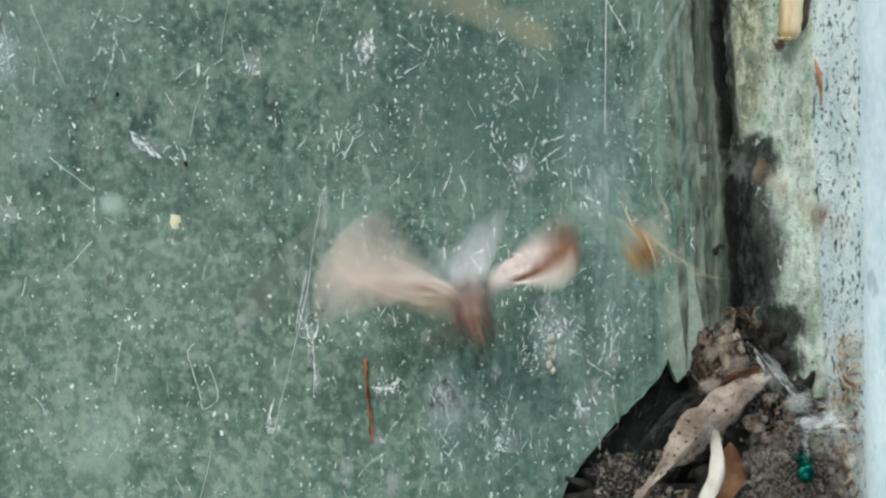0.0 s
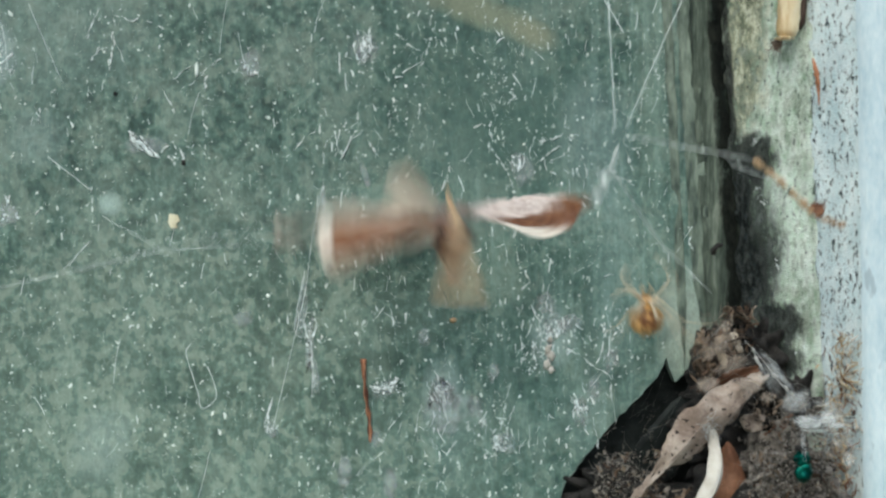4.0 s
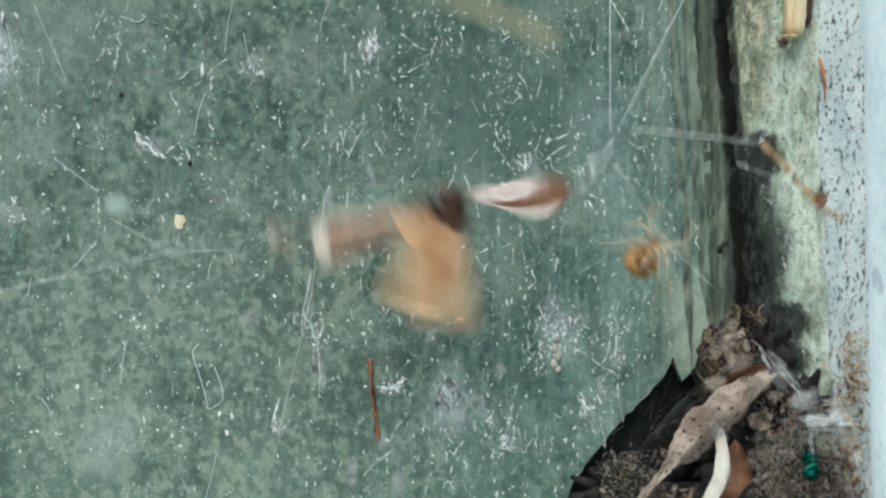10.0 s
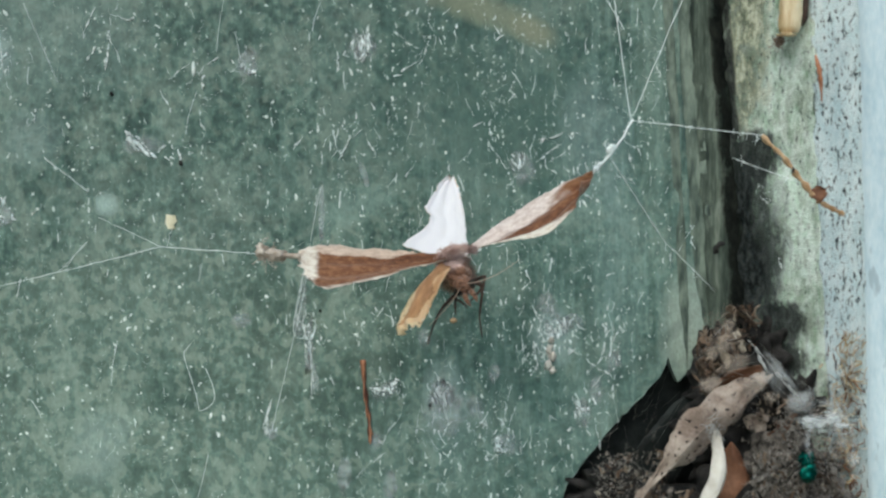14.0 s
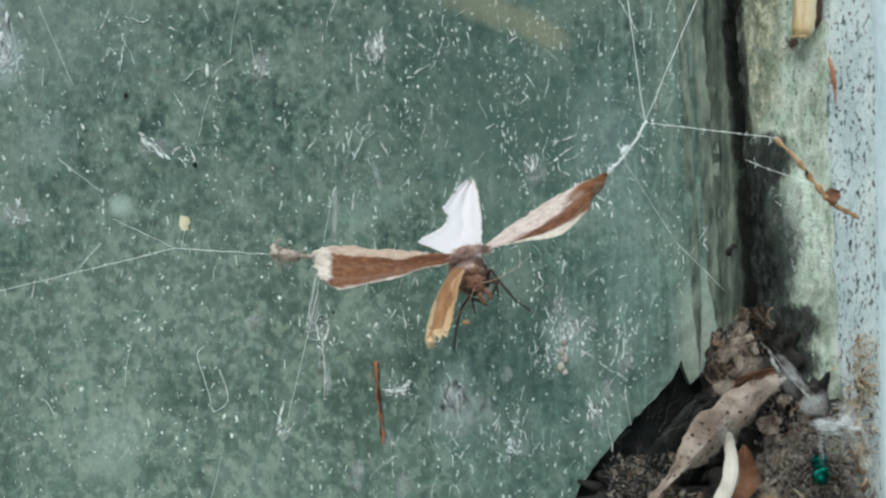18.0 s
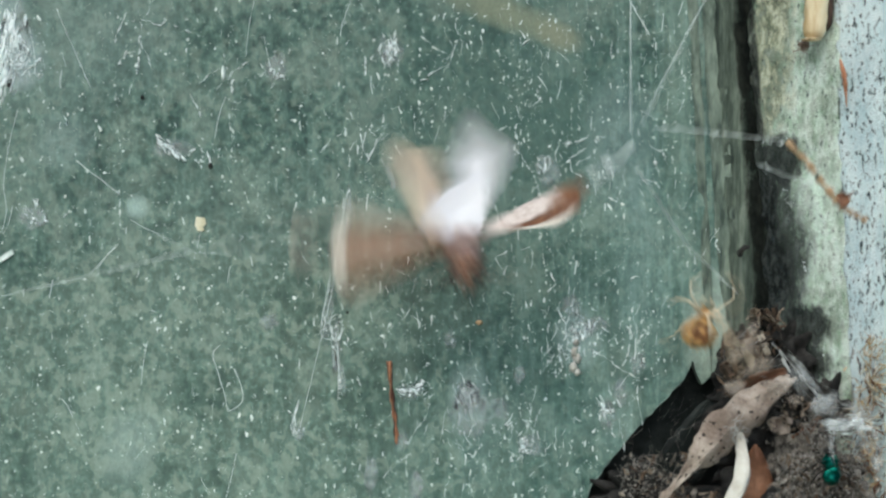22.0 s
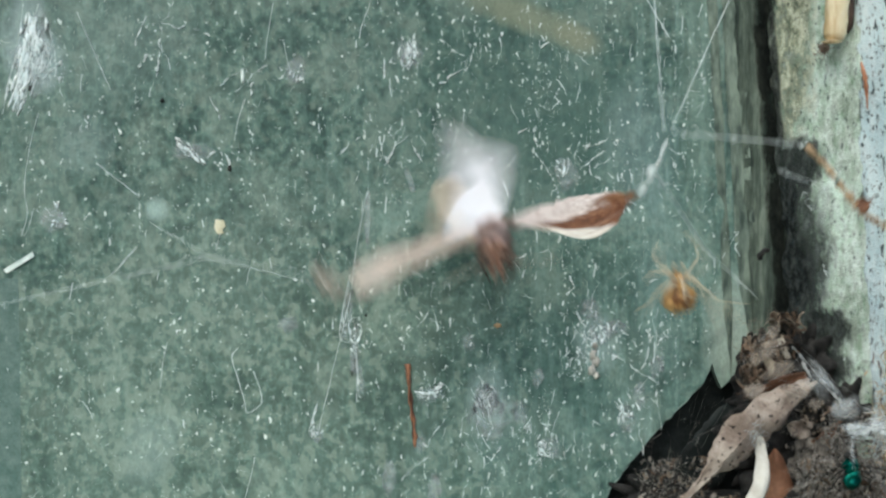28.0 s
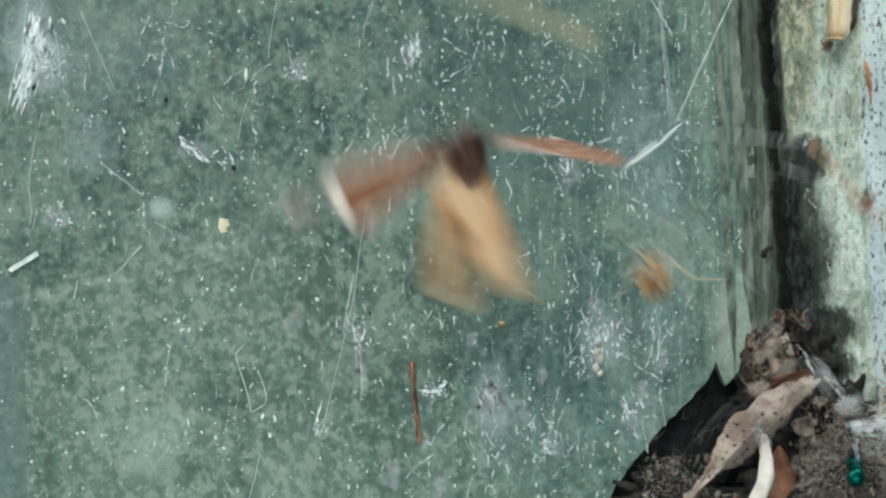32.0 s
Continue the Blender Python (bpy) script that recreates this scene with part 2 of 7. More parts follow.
def haze_material(name, least, scale=420, tint=(1.0, 1.0, 1.0)):
    """Old web: a thin grey veil, denser in places."""
    m = bpy.data.materials.new(name)
    m.use_nodes = True
    nt = m.node_tree
    bs = nt.nodes["Principled BSDF"]
    n = noise_tex(nt, scale, 5, (1, 1, 1), 0.6)
    tc = nt.nodes.new("ShaderNodeTexCoord")
    xyz = nt.nodes.new("ShaderNodeSeparateXYZ")
    nt.links.new(tc.outputs["Generated"], xyz.inputs[0])
    px, pz = calc(nt, "SUBTRACT", xyz.outputs["X"], 0.5), calc(nt, "SUBTRACT", xyz.outputs["Z"], 0.5)
    far = calc(nt, "MULTIPLY", calc(nt, "ADD", calc(nt, "MULTIPLY", px, px), calc(nt, "MULTIPLY", pz, pz)), 2.2)
    thin = calc(nt, "ADD", far, calc(nt, "MULTIPLY", calc(nt, "SUBTRACT", 0.5, n), 1.5))
    nt.links.new(ramp(nt, n, [(0.35, tuple(0.68 * k for k in tint)), (0.65, tuple(0.89 * k for k in tint))]), bs.inputs["Base Color"])
    bs.inputs["Roughness"].default_value = 1.0
    see = nt.nodes.new("ShaderNodeBsdfTransparent")
    mx = nt.nodes.new("ShaderNodeMixShader")
    nt.links.new(ramp(nt, thin, [(0.0, (least, least, least)), (0.5, (1, 1, 1))]), mx.inputs[0])
    nt.links.new(bs.outputs[0], mx.inputs[1])
    nt.links.new(see.outputs[0], mx.inputs[2])
    nt.links.new(mx.outputs[0], nt.nodes["Material Output"].inputs["Surface"])
    return m


def wing_material(name, side, plain=False):
    """Wing scales: a rosy front edge, a brown streaked middle and a pale hind border, in the wing's own space."""
    m = bpy.data.materials.new(name)
    m.use_nodes = True
    nt = m.node_tree
    bs = nt.nodes["Principled BSDF"]
    big = noise_tex(nt, 500, 5, (0.25, 1, 1), 0.7)
    spk = noise_tex(nt, 3000, 4, (0.5, 1, 1), 0.7, 2.0)
    tc = nt.nodes.new("ShaderNodeTexCoord")
    xyz = nt.nodes.new("ShaderNodeSeparateXYZ")
    nt.links.new(tc.outputs["Object"], xyz.inputs[0])
    y = calc(nt, "MULTIPLY", xyz.outputs["Y"], 1000.0 * side)
    x = calc(nt, "MULTIPLY", xyz.outputs["X"], 1000.0)
    reach = calc(nt, "ADD", calc(nt, "MULTIPLY", calc(nt, "MINIMUM", x, 8.0 if side > 0 else 11.0), 0.42 if side > 0 else 0.36), 1.1)
    chord = calc(nt, "DIVIDE", calc(nt, "ADD", y, 0.8), reach)
    chord = calc(nt, "ADD", chord, calc(nt, "MULTIPLY", calc(nt, "SUBTRACT", big, 0.5), 0.8 if side > 0 else 0.6))
    spl = calc(nt, "ADD", calc(nt, "MULTIPLY", spk, 0.55), calc(nt, "MULTIPLY", big, 0.45))
    brown = ramp(nt, spl, [(0.38, (0.13, 0.055, 0.030)), (0.50, (0.27, 0.13, 0.075)), (0.64, (0.52, 0.33, 0.23))] if plain
                 else [(0.38, (0.080, 0.027, 0.011)), (0.50, (0.18, 0.070, 0.030)), (0.64, (0.34, 0.165, 0.080))])
    rosy = ramp(nt, spk, [(0.30, (0.56, 0.44, 0.39)), (0.66, (0.88, 0.79, 0.75))] if side > 0 else [(0.30, (0.46, 0.33, 0.25)), (0.66, (0.76, 0.62, 0.52))])
    pale = ramp(nt, spk, [(0.32, (0.55, 0.44, 0.34)), (0.55, (0.86, 0.81, 0.73))])
    front = calc(nt, "ADD", chord, calc(nt, "MULTIPLY", x, 0.045)) if side > 0 else chord
    lead = ramp(nt, front, [(0.46 if side > 0 else -0.14, (1, 1, 1)), (0.60 if side > 0 else 0.04, (0, 0, 0))])
    hem = ramp(nt, calc(nt, "SUBTRACT", calc(nt, "ADD", chord, 0.13), calc(nt, "MULTIPLY", x, 0.02)), [(0.64, (0, 0, 0)), (0.74, (1, 1, 1))]) if side > 0 else ramp(nt, chord, [(0.90, (0, 0, 0)), (1.0, (1, 1, 1))])
    if plain:      # the other face: brown but for narrow pale borders
        lead = ramp(nt, front, [(0.04, (1, 1, 1)), (0.24, (0, 0, 0))])
        hem = ramp(nt, chord, [(0.76, (0, 0, 0)), (0.90, (1, 1, 1))])
    col = mixed(nt, lead, brown, rosy)
    col = mixed(nt, hem, col, pale)
    end = calc(nt, "ADD", x, calc(nt, "MULTIPLY", calc(nt, "SUBTRACT", big, 0.5), 2.5))
    if side < 0:
        col = mixed(nt, ramp(nt, calc(nt, "MULTIPLY", end, 0.05), [(0.57, (0, 0, 0)), (0.595, (1, 1, 1))]), col, pale)
    nt.links.new(col, bs.inputs["Base Color"])
    bs.inputs["Roughness"].default_value = 0.85
    bs.inputs["Sheen Weight"].default_value = 0.25
    bumped(nt, bs, spk, 0.5, 0.00015)
    tr = nt.nodes.new("ShaderNodeBsdfTranslucent")
    nt.links.new(col, tr.inputs["Color"])
    mx = nt.nodes.new("ShaderNodeMixShader")
    mx.inputs[0].default_value = 0.18
    nt.links.new(bs.outputs[0], mx.inputs[1])
    nt.links.new(tr.outputs[0], mx.inputs[2])
    nt.links.new(mx.outputs[0], nt.nodes["Material Output"].inputs["Surface"])
    return m


def fur_material():
    """Fur of the thorax and head: rosy cream on the back, brown on the belly side, with shade painted into belly and
    face.
    """
    m = bpy.data.materials.new("rosy_fur")
    m.use_nodes = True
    nt = m.node_tree
    bs = nt.nodes["Principled BSDF"]
    big, small = noise_tex(nt, 1100, 4), noise_tex(nt, 5000, 3, (1, 1, 1), 0.6, 3.1)
    tc = nt.nodes.new("ShaderNodeTexCoord")
    xyz = nt.nodes.new("ShaderNodeSeparateXYZ")
    nt.links.new(tc.outputs["Object"], xyz.inputs[0])
    back = calc(nt, "ADD", calc(nt, "MULTIPLY", xyz.outputs["Y"], 1000.0), calc(nt, "MULTIPLY", calc(nt, "SUBTRACT", big, 0.5), 2.4))
    belly = ramp(nt, small, [(0.34, (0.10, 0.040, 0.025)), (0.66, (0.40, 0.215, 0.145))])
    rosy = ramp(nt, small, [(0.34, (0.36, 0.20, 0.17)), (0.66, (0.72, 0.56, 0.52))])
    col = mixed(nt, ramp(nt, back, [(0.3, (0, 0, 0)), (1.0, (1, 1, 1))]), belly, rosy)
    ahead = calc(nt, "ADD", calc(nt, "MULTIPLY", xyz.outputs["Z"], 1000.0), calc(nt, "SUBTRACT", big, calc(nt, "MULTIPLY", back, 0.5)))
    # darker brown ahead puts the shade on the face into the fur colour
    face = ramp(nt, small, [(0.34, (0.070, 0.029, 0.017)), (0.66, (0.36, 0.185, 0.115))])
    col = mixed(nt, ramp(nt, calc(nt, "MULTIPLY", ahead, 0.5), [(0.55, (0, 0, 0)), (0.85, (1, 1, 1))]), col, face)
    nt.links.new(col, bs.inputs["Base Color"])
    bs.inputs["Roughness"].default_value = 0.95
    bs.inputs["Sheen Weight"].default_value = 0.3
    bumped(nt, bs, small, 0.9, 0.0002)
    return m


def jamb_material(name, pale, deep, damp, pit_from, pit_share, mottle):
    """Flaking pale paint: black damp mould in one long patch, ochre lichen above it, small dark pits, and black painted
    in for the dark hollow at its foot.
    """
    m = bpy.data.materials.new(name)
    m.use_nodes = True
    nt = m.node_tree
    bs = nt.nodes["Principled BSDF"]
    big = noise_tex(nt, 260, 4, (1, 1, 0.5), 0.6)
    mid = noise_tex(nt, 1300, 6, (1, 1, 0.45), 0.75, 4.0)
    fine = noise_tex(nt, 5200, 2, (1, 1, 1), 0.6, 9.0)
    tc = nt.nodes.new("ShaderNodeTexCoord")
    xyz = nt.nodes.new("ShaderNodeSeparateXYZ")
    nt.links.new(tc.outputs["Object"], xyz.inputs[0])

    def oval(u, v, ru, rv, d=3.0):
        c = spot(u, v, d)
        x = calc(nt, "DIVIDE", calc(nt, "SUBTRACT", xyz.outputs["X"], c.x), ru * UNIT * 0.001)
        z = calc(nt, "DIVIDE", calc(nt, "SUBTRACT", xyz.outputs["Z"], c.z), rv * UNIT * 0.001)
        return calc(nt, "SUBTRACT", 1.0, calc(nt, "ADD", calc(nt, "MULTIPLY", x, x), calc(nt, "MULTIPLY", z, z)))

    def uneven(mask, amount):
        k = calc(nt, "ADD", calc(nt, "SUBTRACT", mid, 0.5), calc(nt, "SUBTRACT", big, 0.5))
        return calc(nt, "ADD", mask, calc(nt, "MULTIPLY", k, amount))

    col = ramp(nt, big, [(0.38, deep), (0.62, pale)])
    col = mixed(nt, mottle, col, ramp(nt, mid, [(0.38, (0.10, 0.10, 0.10)), (0.50, (0.46, 0.46, 0.46)), (0.62, (0.76, 0.76, 0.76))]), "OVERLAY")
    chip = noise_tex(nt, 1000, 6, (1, 1, 0.6), 0.72, 31.0)
    if damp:
        col = mixed(nt, calc(nt, "MULTIPLY", ramp(nt, chip, [(0.50, (0, 0, 0)), (0.58, (1, 1, 1))]), 0.55), col, (0.31, 0.355, 0.29))
        col = mixed(nt, calc(nt, "MULTIPLY", ramp(nt, chip, [(0.40, (1, 1, 1)), (0.47, (0, 0, 0))]), 0.6), col, (0.70, 0.80, 0.73))
        slant = calc(nt, "MULTIPLY", calc(nt, "ADD", xyz.outputs["Z"], -0.0023), 0.062)
        lichen = ramp(nt, uneven(oval(1314, 50, 50, 240), 2.4), [(0.1, (0, 0, 0)), (0.7, (1, 1, 1))])
        col = mixed(nt, calc(nt, "MULTIPLY", lichen, 0.8), col, ramp(nt, mid, [(0.44, (0.05, 0.053, 0.032)), (0.52, (0.28, 0.28, 0.18)), (0.61, (0.56, 0.57, 0.42))]))
        grey = ramp(nt, uneven(oval(1332, 470, 56, 210), 1.8), [(0.0, (0, 0, 0)), (0.7, (1, 1, 1))])
        col = mixed(nt, calc(nt, "MULTIPLY", grey, 0.9), col, ramp(nt, mid, [(0.40, (0.006, 0.008, 0.009)), (0.54, (0.026, 0.031, 0.030)), (0.68, (0.13, 0.155, 0.145))]))
        black = ramp(nt, uneven(oval(1310, 445, 36, 180), 1.1), [(0.0, (0, 0, 0)), (0.35, (1, 1, 1))])
        # the oval at v 640 puts the darkness of the hollow into the paint
        for u, v, ru, rv, rough in ((1344, 282, 36, 48, 2.0), (1384, 572, 48, 42, 2.4), (1352, 640, 70, 60, 2.4), (1326, 490, 38, 110, 2.0), (1314, 350, 28, 130, 1.0)):
            black = calc(nt, "MAXIMUM", black, ramp(nt, uneven(oval(u, v, ru, rv), rough), [(0.0, (0, 0, 0)), (0.5, (1, 1, 1))]))
        k = calc(nt, "DIVIDE", calc(nt, "ADD", calc(nt, "SUBTRACT", xyz.outputs["X"], spot(1313, 441, 1.6).x), slant), 9 * UNIT * 0.001)
        rim = ramp(nt, uneven(calc(nt, "SUBTRACT", 1.0, calc(nt, "MULTIPLY", k, k)), 2.6), [(0.0, (0, 0, 0)), (0.7, (1, 1, 1))])
        black = calc(nt, "MAXIMUM", black, rim)
        col = mixed(nt, calc(nt, "MULTIPLY", black, 0.94), col, ramp(nt, mid, [(0.44, (0.003, 0.004, 0.005)), (0.70, (0.075, 0.085, 0.08))]))
    pit = noise_tex(nt, 3000, 4, (1, 1, 0.5), 0.70, 12.0)
    pits = ramp(nt, pit, [(pit_from, (0, 0, 0)), (pit_from + 0.05, (1, 1, 1))])
    col = mixed(nt, calc(nt, "MULTIPLY", pits, pit_share), col, (0.02, 0.03, 0.035))
    nt.links.new(col, bs.inputs["Base Color"])
    bs.inputs["Roughness"].default_value = 0.85
    bs.inputs["Specular IOR Level"].default_value = 0.1
    bumped(nt, bs, mixed(nt, 0.4, mid, fine), 0.9, 0.0005)
    return m


def groove_material():
    """The rebate beside the putty: streaked grey-green paint with an uneven line of mould down its middle, blackened to
    stand in for the gap's shade.
    """
    m = bpy.data.materials.new("mouldy_shaded_rebate")
    m.use_nodes = True
    nt = m.node_tree
    bs = nt.nodes["Principled BSDF"]
    run = noise_tex(nt, 800, 6, (1, 1, 0.12), 0.7, 2.0)
    spot_noise = noise_tex(nt, 900, 6, (1, 1, 0.5), 0.75, 6.0)
    tc = nt.nodes.new("ShaderNodeTexCoord")
    xyz = nt.nodes.new("ShaderNodeSeparateXYZ")
    nt.links.new(tc.outputs["Object"], xyz.inputs[0])
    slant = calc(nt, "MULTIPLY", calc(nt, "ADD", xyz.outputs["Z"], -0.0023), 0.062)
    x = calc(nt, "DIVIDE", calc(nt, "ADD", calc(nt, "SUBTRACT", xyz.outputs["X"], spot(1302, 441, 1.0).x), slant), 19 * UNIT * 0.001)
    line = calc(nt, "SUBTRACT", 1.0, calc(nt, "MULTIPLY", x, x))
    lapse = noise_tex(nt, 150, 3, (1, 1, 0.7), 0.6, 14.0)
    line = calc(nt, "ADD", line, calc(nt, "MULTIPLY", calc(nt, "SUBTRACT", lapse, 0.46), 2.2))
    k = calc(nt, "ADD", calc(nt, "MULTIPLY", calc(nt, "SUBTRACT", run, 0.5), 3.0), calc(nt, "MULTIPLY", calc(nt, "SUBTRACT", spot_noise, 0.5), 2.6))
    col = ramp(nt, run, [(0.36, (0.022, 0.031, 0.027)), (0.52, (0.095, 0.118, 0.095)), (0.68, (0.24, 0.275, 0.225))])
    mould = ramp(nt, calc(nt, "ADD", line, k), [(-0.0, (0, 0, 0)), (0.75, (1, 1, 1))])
    # near-black: the shade of a deeper gap is put into the mould's colour
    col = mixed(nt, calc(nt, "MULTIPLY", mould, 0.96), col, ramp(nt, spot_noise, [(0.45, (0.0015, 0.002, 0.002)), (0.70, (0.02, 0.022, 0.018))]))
    nt.links.new(col, bs.inputs["Base Color"])
    bs.inputs["Roughness"].default_value = 0.9
    bs.inputs["Specular IOR Level"].default_value = 0.08
    bumped(nt, bs, spot_noise, 0.7, 0.0004)
    return m


DUSTY_GLASS = pane_material()
PUTTY = surface("weathered_putty", (0.04, 0.06, 0.05), (0.22, 0.27, 0.22), 900, 3500, (1, 1, 0.3), 0.75, 0.5,
                ((0.025, 0.038, 0.036), 420, 0.60))
GROOVE = groove_material()
JAMB = jamb_material("mouldy_paint", (0.70, 0.80, 0.71), (0.44, 0.515, 0.43), True, 0.59, 0.75, 0.6)
PITTED = jamb_material("pitted_white_paint", (0.78, 0.88, 0.90), (0.62, 0.73, 0.76), False, 0.56, 0.95, 0.35)
FACE = surface("pale_blue_paint", (0.50, 0.63, 0.70), (0.64, 0.76, 0.82), 420, 2600, (1, 1, 0.35), 0.6, 0.4, ((0.40, 0.50, 0.56), 900, 0.66))
SOIL = surface("dark_litter", (0.008, 0.007, 0.006), (0.23, 0.20, 0.175), 1100, 4000, rough=0.95, bump=0.9,
               spots=((0.24, 0.205, 0.18), 2200, 0.63))
# litter for the black void: the darkness of the hollow is in its colour
UNLIT_SOIL = surface("unlit_black_litter", (0.003, 0.003, 0.003), (0.035, 0.032, 0.030), 900, 4000, rough=0.8, bump=0.8)
TAN = surface("tan_frass", (0.07, 0.052, 0.04), (0.30, 0.235, 0.18), 1300, 5000, rough=0.95, bump=0.8)
SOIL_GREY = surface("grey_frass", (0.16, 0.145, 0.13), (0.42, 0.385, 0.35), 1500, 6000, rough=0.95, bump=0.7)
DARK_LEAF = surface("black_leaf", (0.004, 0.006, 0.006), (0.022, 0.028, 0.027), 500, 3000, rough=0.7, bump=0.5)
BROWN_LEAF = surface("dry_leaf", (0.24, 0.18, 0.145), (0.50, 0.42, 0.36), 500, 3500, rough=0.75, bump=0.6,
                     spots=((0.03, 0.022, 0.018), 2100, 0.615), glow=0.1)
RUST_LEAF = surface("rust_leaf", (0.10, 0.042, 0.022), (0.24, 0.115, 0.065), 300, 2500, (1, 1, 0.4), 0.65, 0.4, glow=0.1)
PETAL = surface("bleached_leaf", (0.55, 0.50, 0.44), (0.76, 0.72, 0.66), 300, 2500, (1, 1, 0.3), 0.65, 0.3, glow=0.15)
SILK = surface("silk", (0.80, 0.90, 0.90), (0.93, 0.97, 0.97), 1500, 6000, rough=0.45, bump=0.05)
DUST = surface("white_dust", (0.46, 0.56, 0.52), (0.88, 0.93, 0.90), 800, 6000, rough=0.8, bump=0.2)
FLUFF = surface("grey_web_fluff", (0.38, 0.37, 0.36), (0.62, 0.62, 0.61), 900, 5000, rough=0.95, bump=0.6, glow=0.3)
HAZE, HAZE_THICK = haze_material("web_haze", 0.88, 420, (0.97, 1, 1.01)), haze_material("web_mat", 0.55, 700, (0.97, 1, 1.01))
BROWN_HAZE = haze_material("brown_web_haze", 0.80, 520, (0.62, 0.52, 0.44))
FILM = haze_material("silk_film", 0.89, 1500, (0.98, 1.06, 1.08))
NEEDLE = surface("red_brown_needle", (0.05, 0.016, 0.010), (0.50, 0.22, 0.12), 2600, 6000, (1, 1, 0.06), 0.5, 0.3, lo=0.40, hi=0.58)
STRAW = surface("straw", (0.36, 0.26, 0.14), (0.62, 0.50, 0.33), 500, 3500, (1, 1, 0.2), 0.65, 0.3)
CREAM = surface("cream_chip", (0.58, 0.53, 0.36), (0.80, 0.76, 0.58), 900, 4000, rough=0.7, bump=0.3)
STUB = surface("tan_straw", (0.52, 0.36, 0.17), (0.85, 0.72, 0.50), 400, 3500, (1, 1, 0.3), 0.6, 0.3)
AMBER = surface("amber_fibre", (0.34, 0.20, 0.10), (0.62, 0.43, 0.26), 900, 4000, rough=0.6, bump=0.4,
                spots=((0.03, 0.02, 0.015), 1600, 0.66))
BLACK = surface("black_grit", (0.006, 0.006, 0.006), (0.03, 0.028, 0.026), 2000, 6000, rough=0.7)
FLY_GREEN = surface("metallic_green", (0.0, 0.03, 0.026), (0.01, 0.15, 0.11), 900, 4000, rough=0.32, bump=0.1, metal=0.9)
WING_RIGHT, WING_LEFT = wing_material("pointed_wing_scales", 1), wing_material("blunt_wing_scales", -1)
WING_BROWN = wing_material("brown_wing_scales", 1, True)
WING_PALE = surface("pale_underside", (0.46, 0.34, 0.27), (0.80, 0.71, 0.64), 500, 3500, (0.2, 1, 1), 0.85, 0.4, glow=0.25)
FRINGE = surface("cream_fringe", (0.74, 0.56, 0.34), (0.90, 0.76, 0.53), 900, 5000, rough=0.85, bump=0.5, spots=((0.40, 0.27, 0.18), 2200, 0.6), glow=0.5)
HIND_TOP = surface("white_wing_scales", (0.86, 0.85, 0.89), (0.92, 0.91, 0.97), 260, 4200, (0.14, 1, 1), 0.7, 0.2, glow=0.2, sheen=0.3)
HIND_SHEER = surface("sheer_wing_scales", (0.80, 0.72, 0.62), (0.92, 0.87, 0.80), 260, 4200, (0.14, 1, 1), 0.7, 0.2, glow=0.65)
HIND_UNDER = surface("ochre_wing_scales", (0.62, 0.35, 0.17), (0.95, 0.75, 0.50), 600, 4200, (0.14, 1, 1), 0.8, 0.3, glow=0.5, sheen=0.2)
HIND_BROWN = surface("brown_banded_scales", (0.32, 0.145, 0.062), (0.66, 0.38, 0.195), 700, 4200, (0.14, 1, 1), 0.8, 0.3, glow=0.5, sheen=0.2)
FUR = surface("brown_fur", (0.10, 0.04, 0.02), (0.40, 0.22, 0.13), 1200, 6000, rough=0.95, bump=0.9, sheen=0.5)
FUR_PINK = fur_material()
LEG = surface("dark_leg", (0.025, 0.015, 0.012), (0.09, 0.055, 0.042), 900, 5000, rough=0.6, bump=0.3)
SPIDER_LEG = surface("amber_leg", (0.50, 0.40, 0.27), (0.80, 0.70, 0.53), 900, 5000, rough=0.5, bump=0.2, glow=0.15)
DARK_STRIPE = surface("dark_brown_stripe", (0.08, 0.032, 0.012), (0.24, 0.105, 0.04), 900, 4000, rough=0.5, bump=0.3)
SPIDER_BODY = surface("amber_body", (0.30, 0.14, 0.045), (0.74, 0.46, 0.19), 700, 4000, rough=0.5, bump=0.3, glow=0.1)
BEHIND = surface("green_black_backing", (0.018, 0.035, 0.029), (0.05, 0.075, 0.06), 40, 400, rough=0.9)
WALL = surface("grey_render", (0.34, 0.34, 0.32), (0.48, 0.48, 0.45), 6, 300, rough=0.9)
EARTH = surface("garden_ground", (0.07, 0.068, 0.045), (0.17, 0.15, 0.11), 0.4, 8, rough=0.95)


def scrap_material():
    """Leaf and bark flakes: each its own brown, from black to pale tan."""
    m = bpy.data.materials.new("mixed_scraps")
    m.use_nodes = True
    nt = m.node_tree
    bs = nt.nodes["Principled BSDF"]
    each = nt.nodes.new("ShaderNodeNewGeometry").outputs["Random Per Island"]
    col = ramp(nt, each, [(0.0, (0.012, 0.009, 0.007)), (0.35, (0.06, 0.035, 0.022)), (0.6, (0.16, 0.10, 0.065)), (0.85, (0.26, 0.20, 0.15)), (1.0, (0.38, 0.33, 0.27))])
    fine = noise_tex(nt, 3500, 3, (1, 1, 1), 0.65)
    nt.links.new(mixed(nt, 0.8, col, ramp(nt, fine, [(0.3, (0.25, 0.25, 0.25)), (0.7, (0.75, 0.75, 0.75))]), "OVERLAY"), bs.inputs["Base Color"])
    bs.inputs["Roughness"].default_value = 0.85
    bumped(nt, bs, fine, 0.7, 0.0002)
    return m


SCRAP = scrap_material()


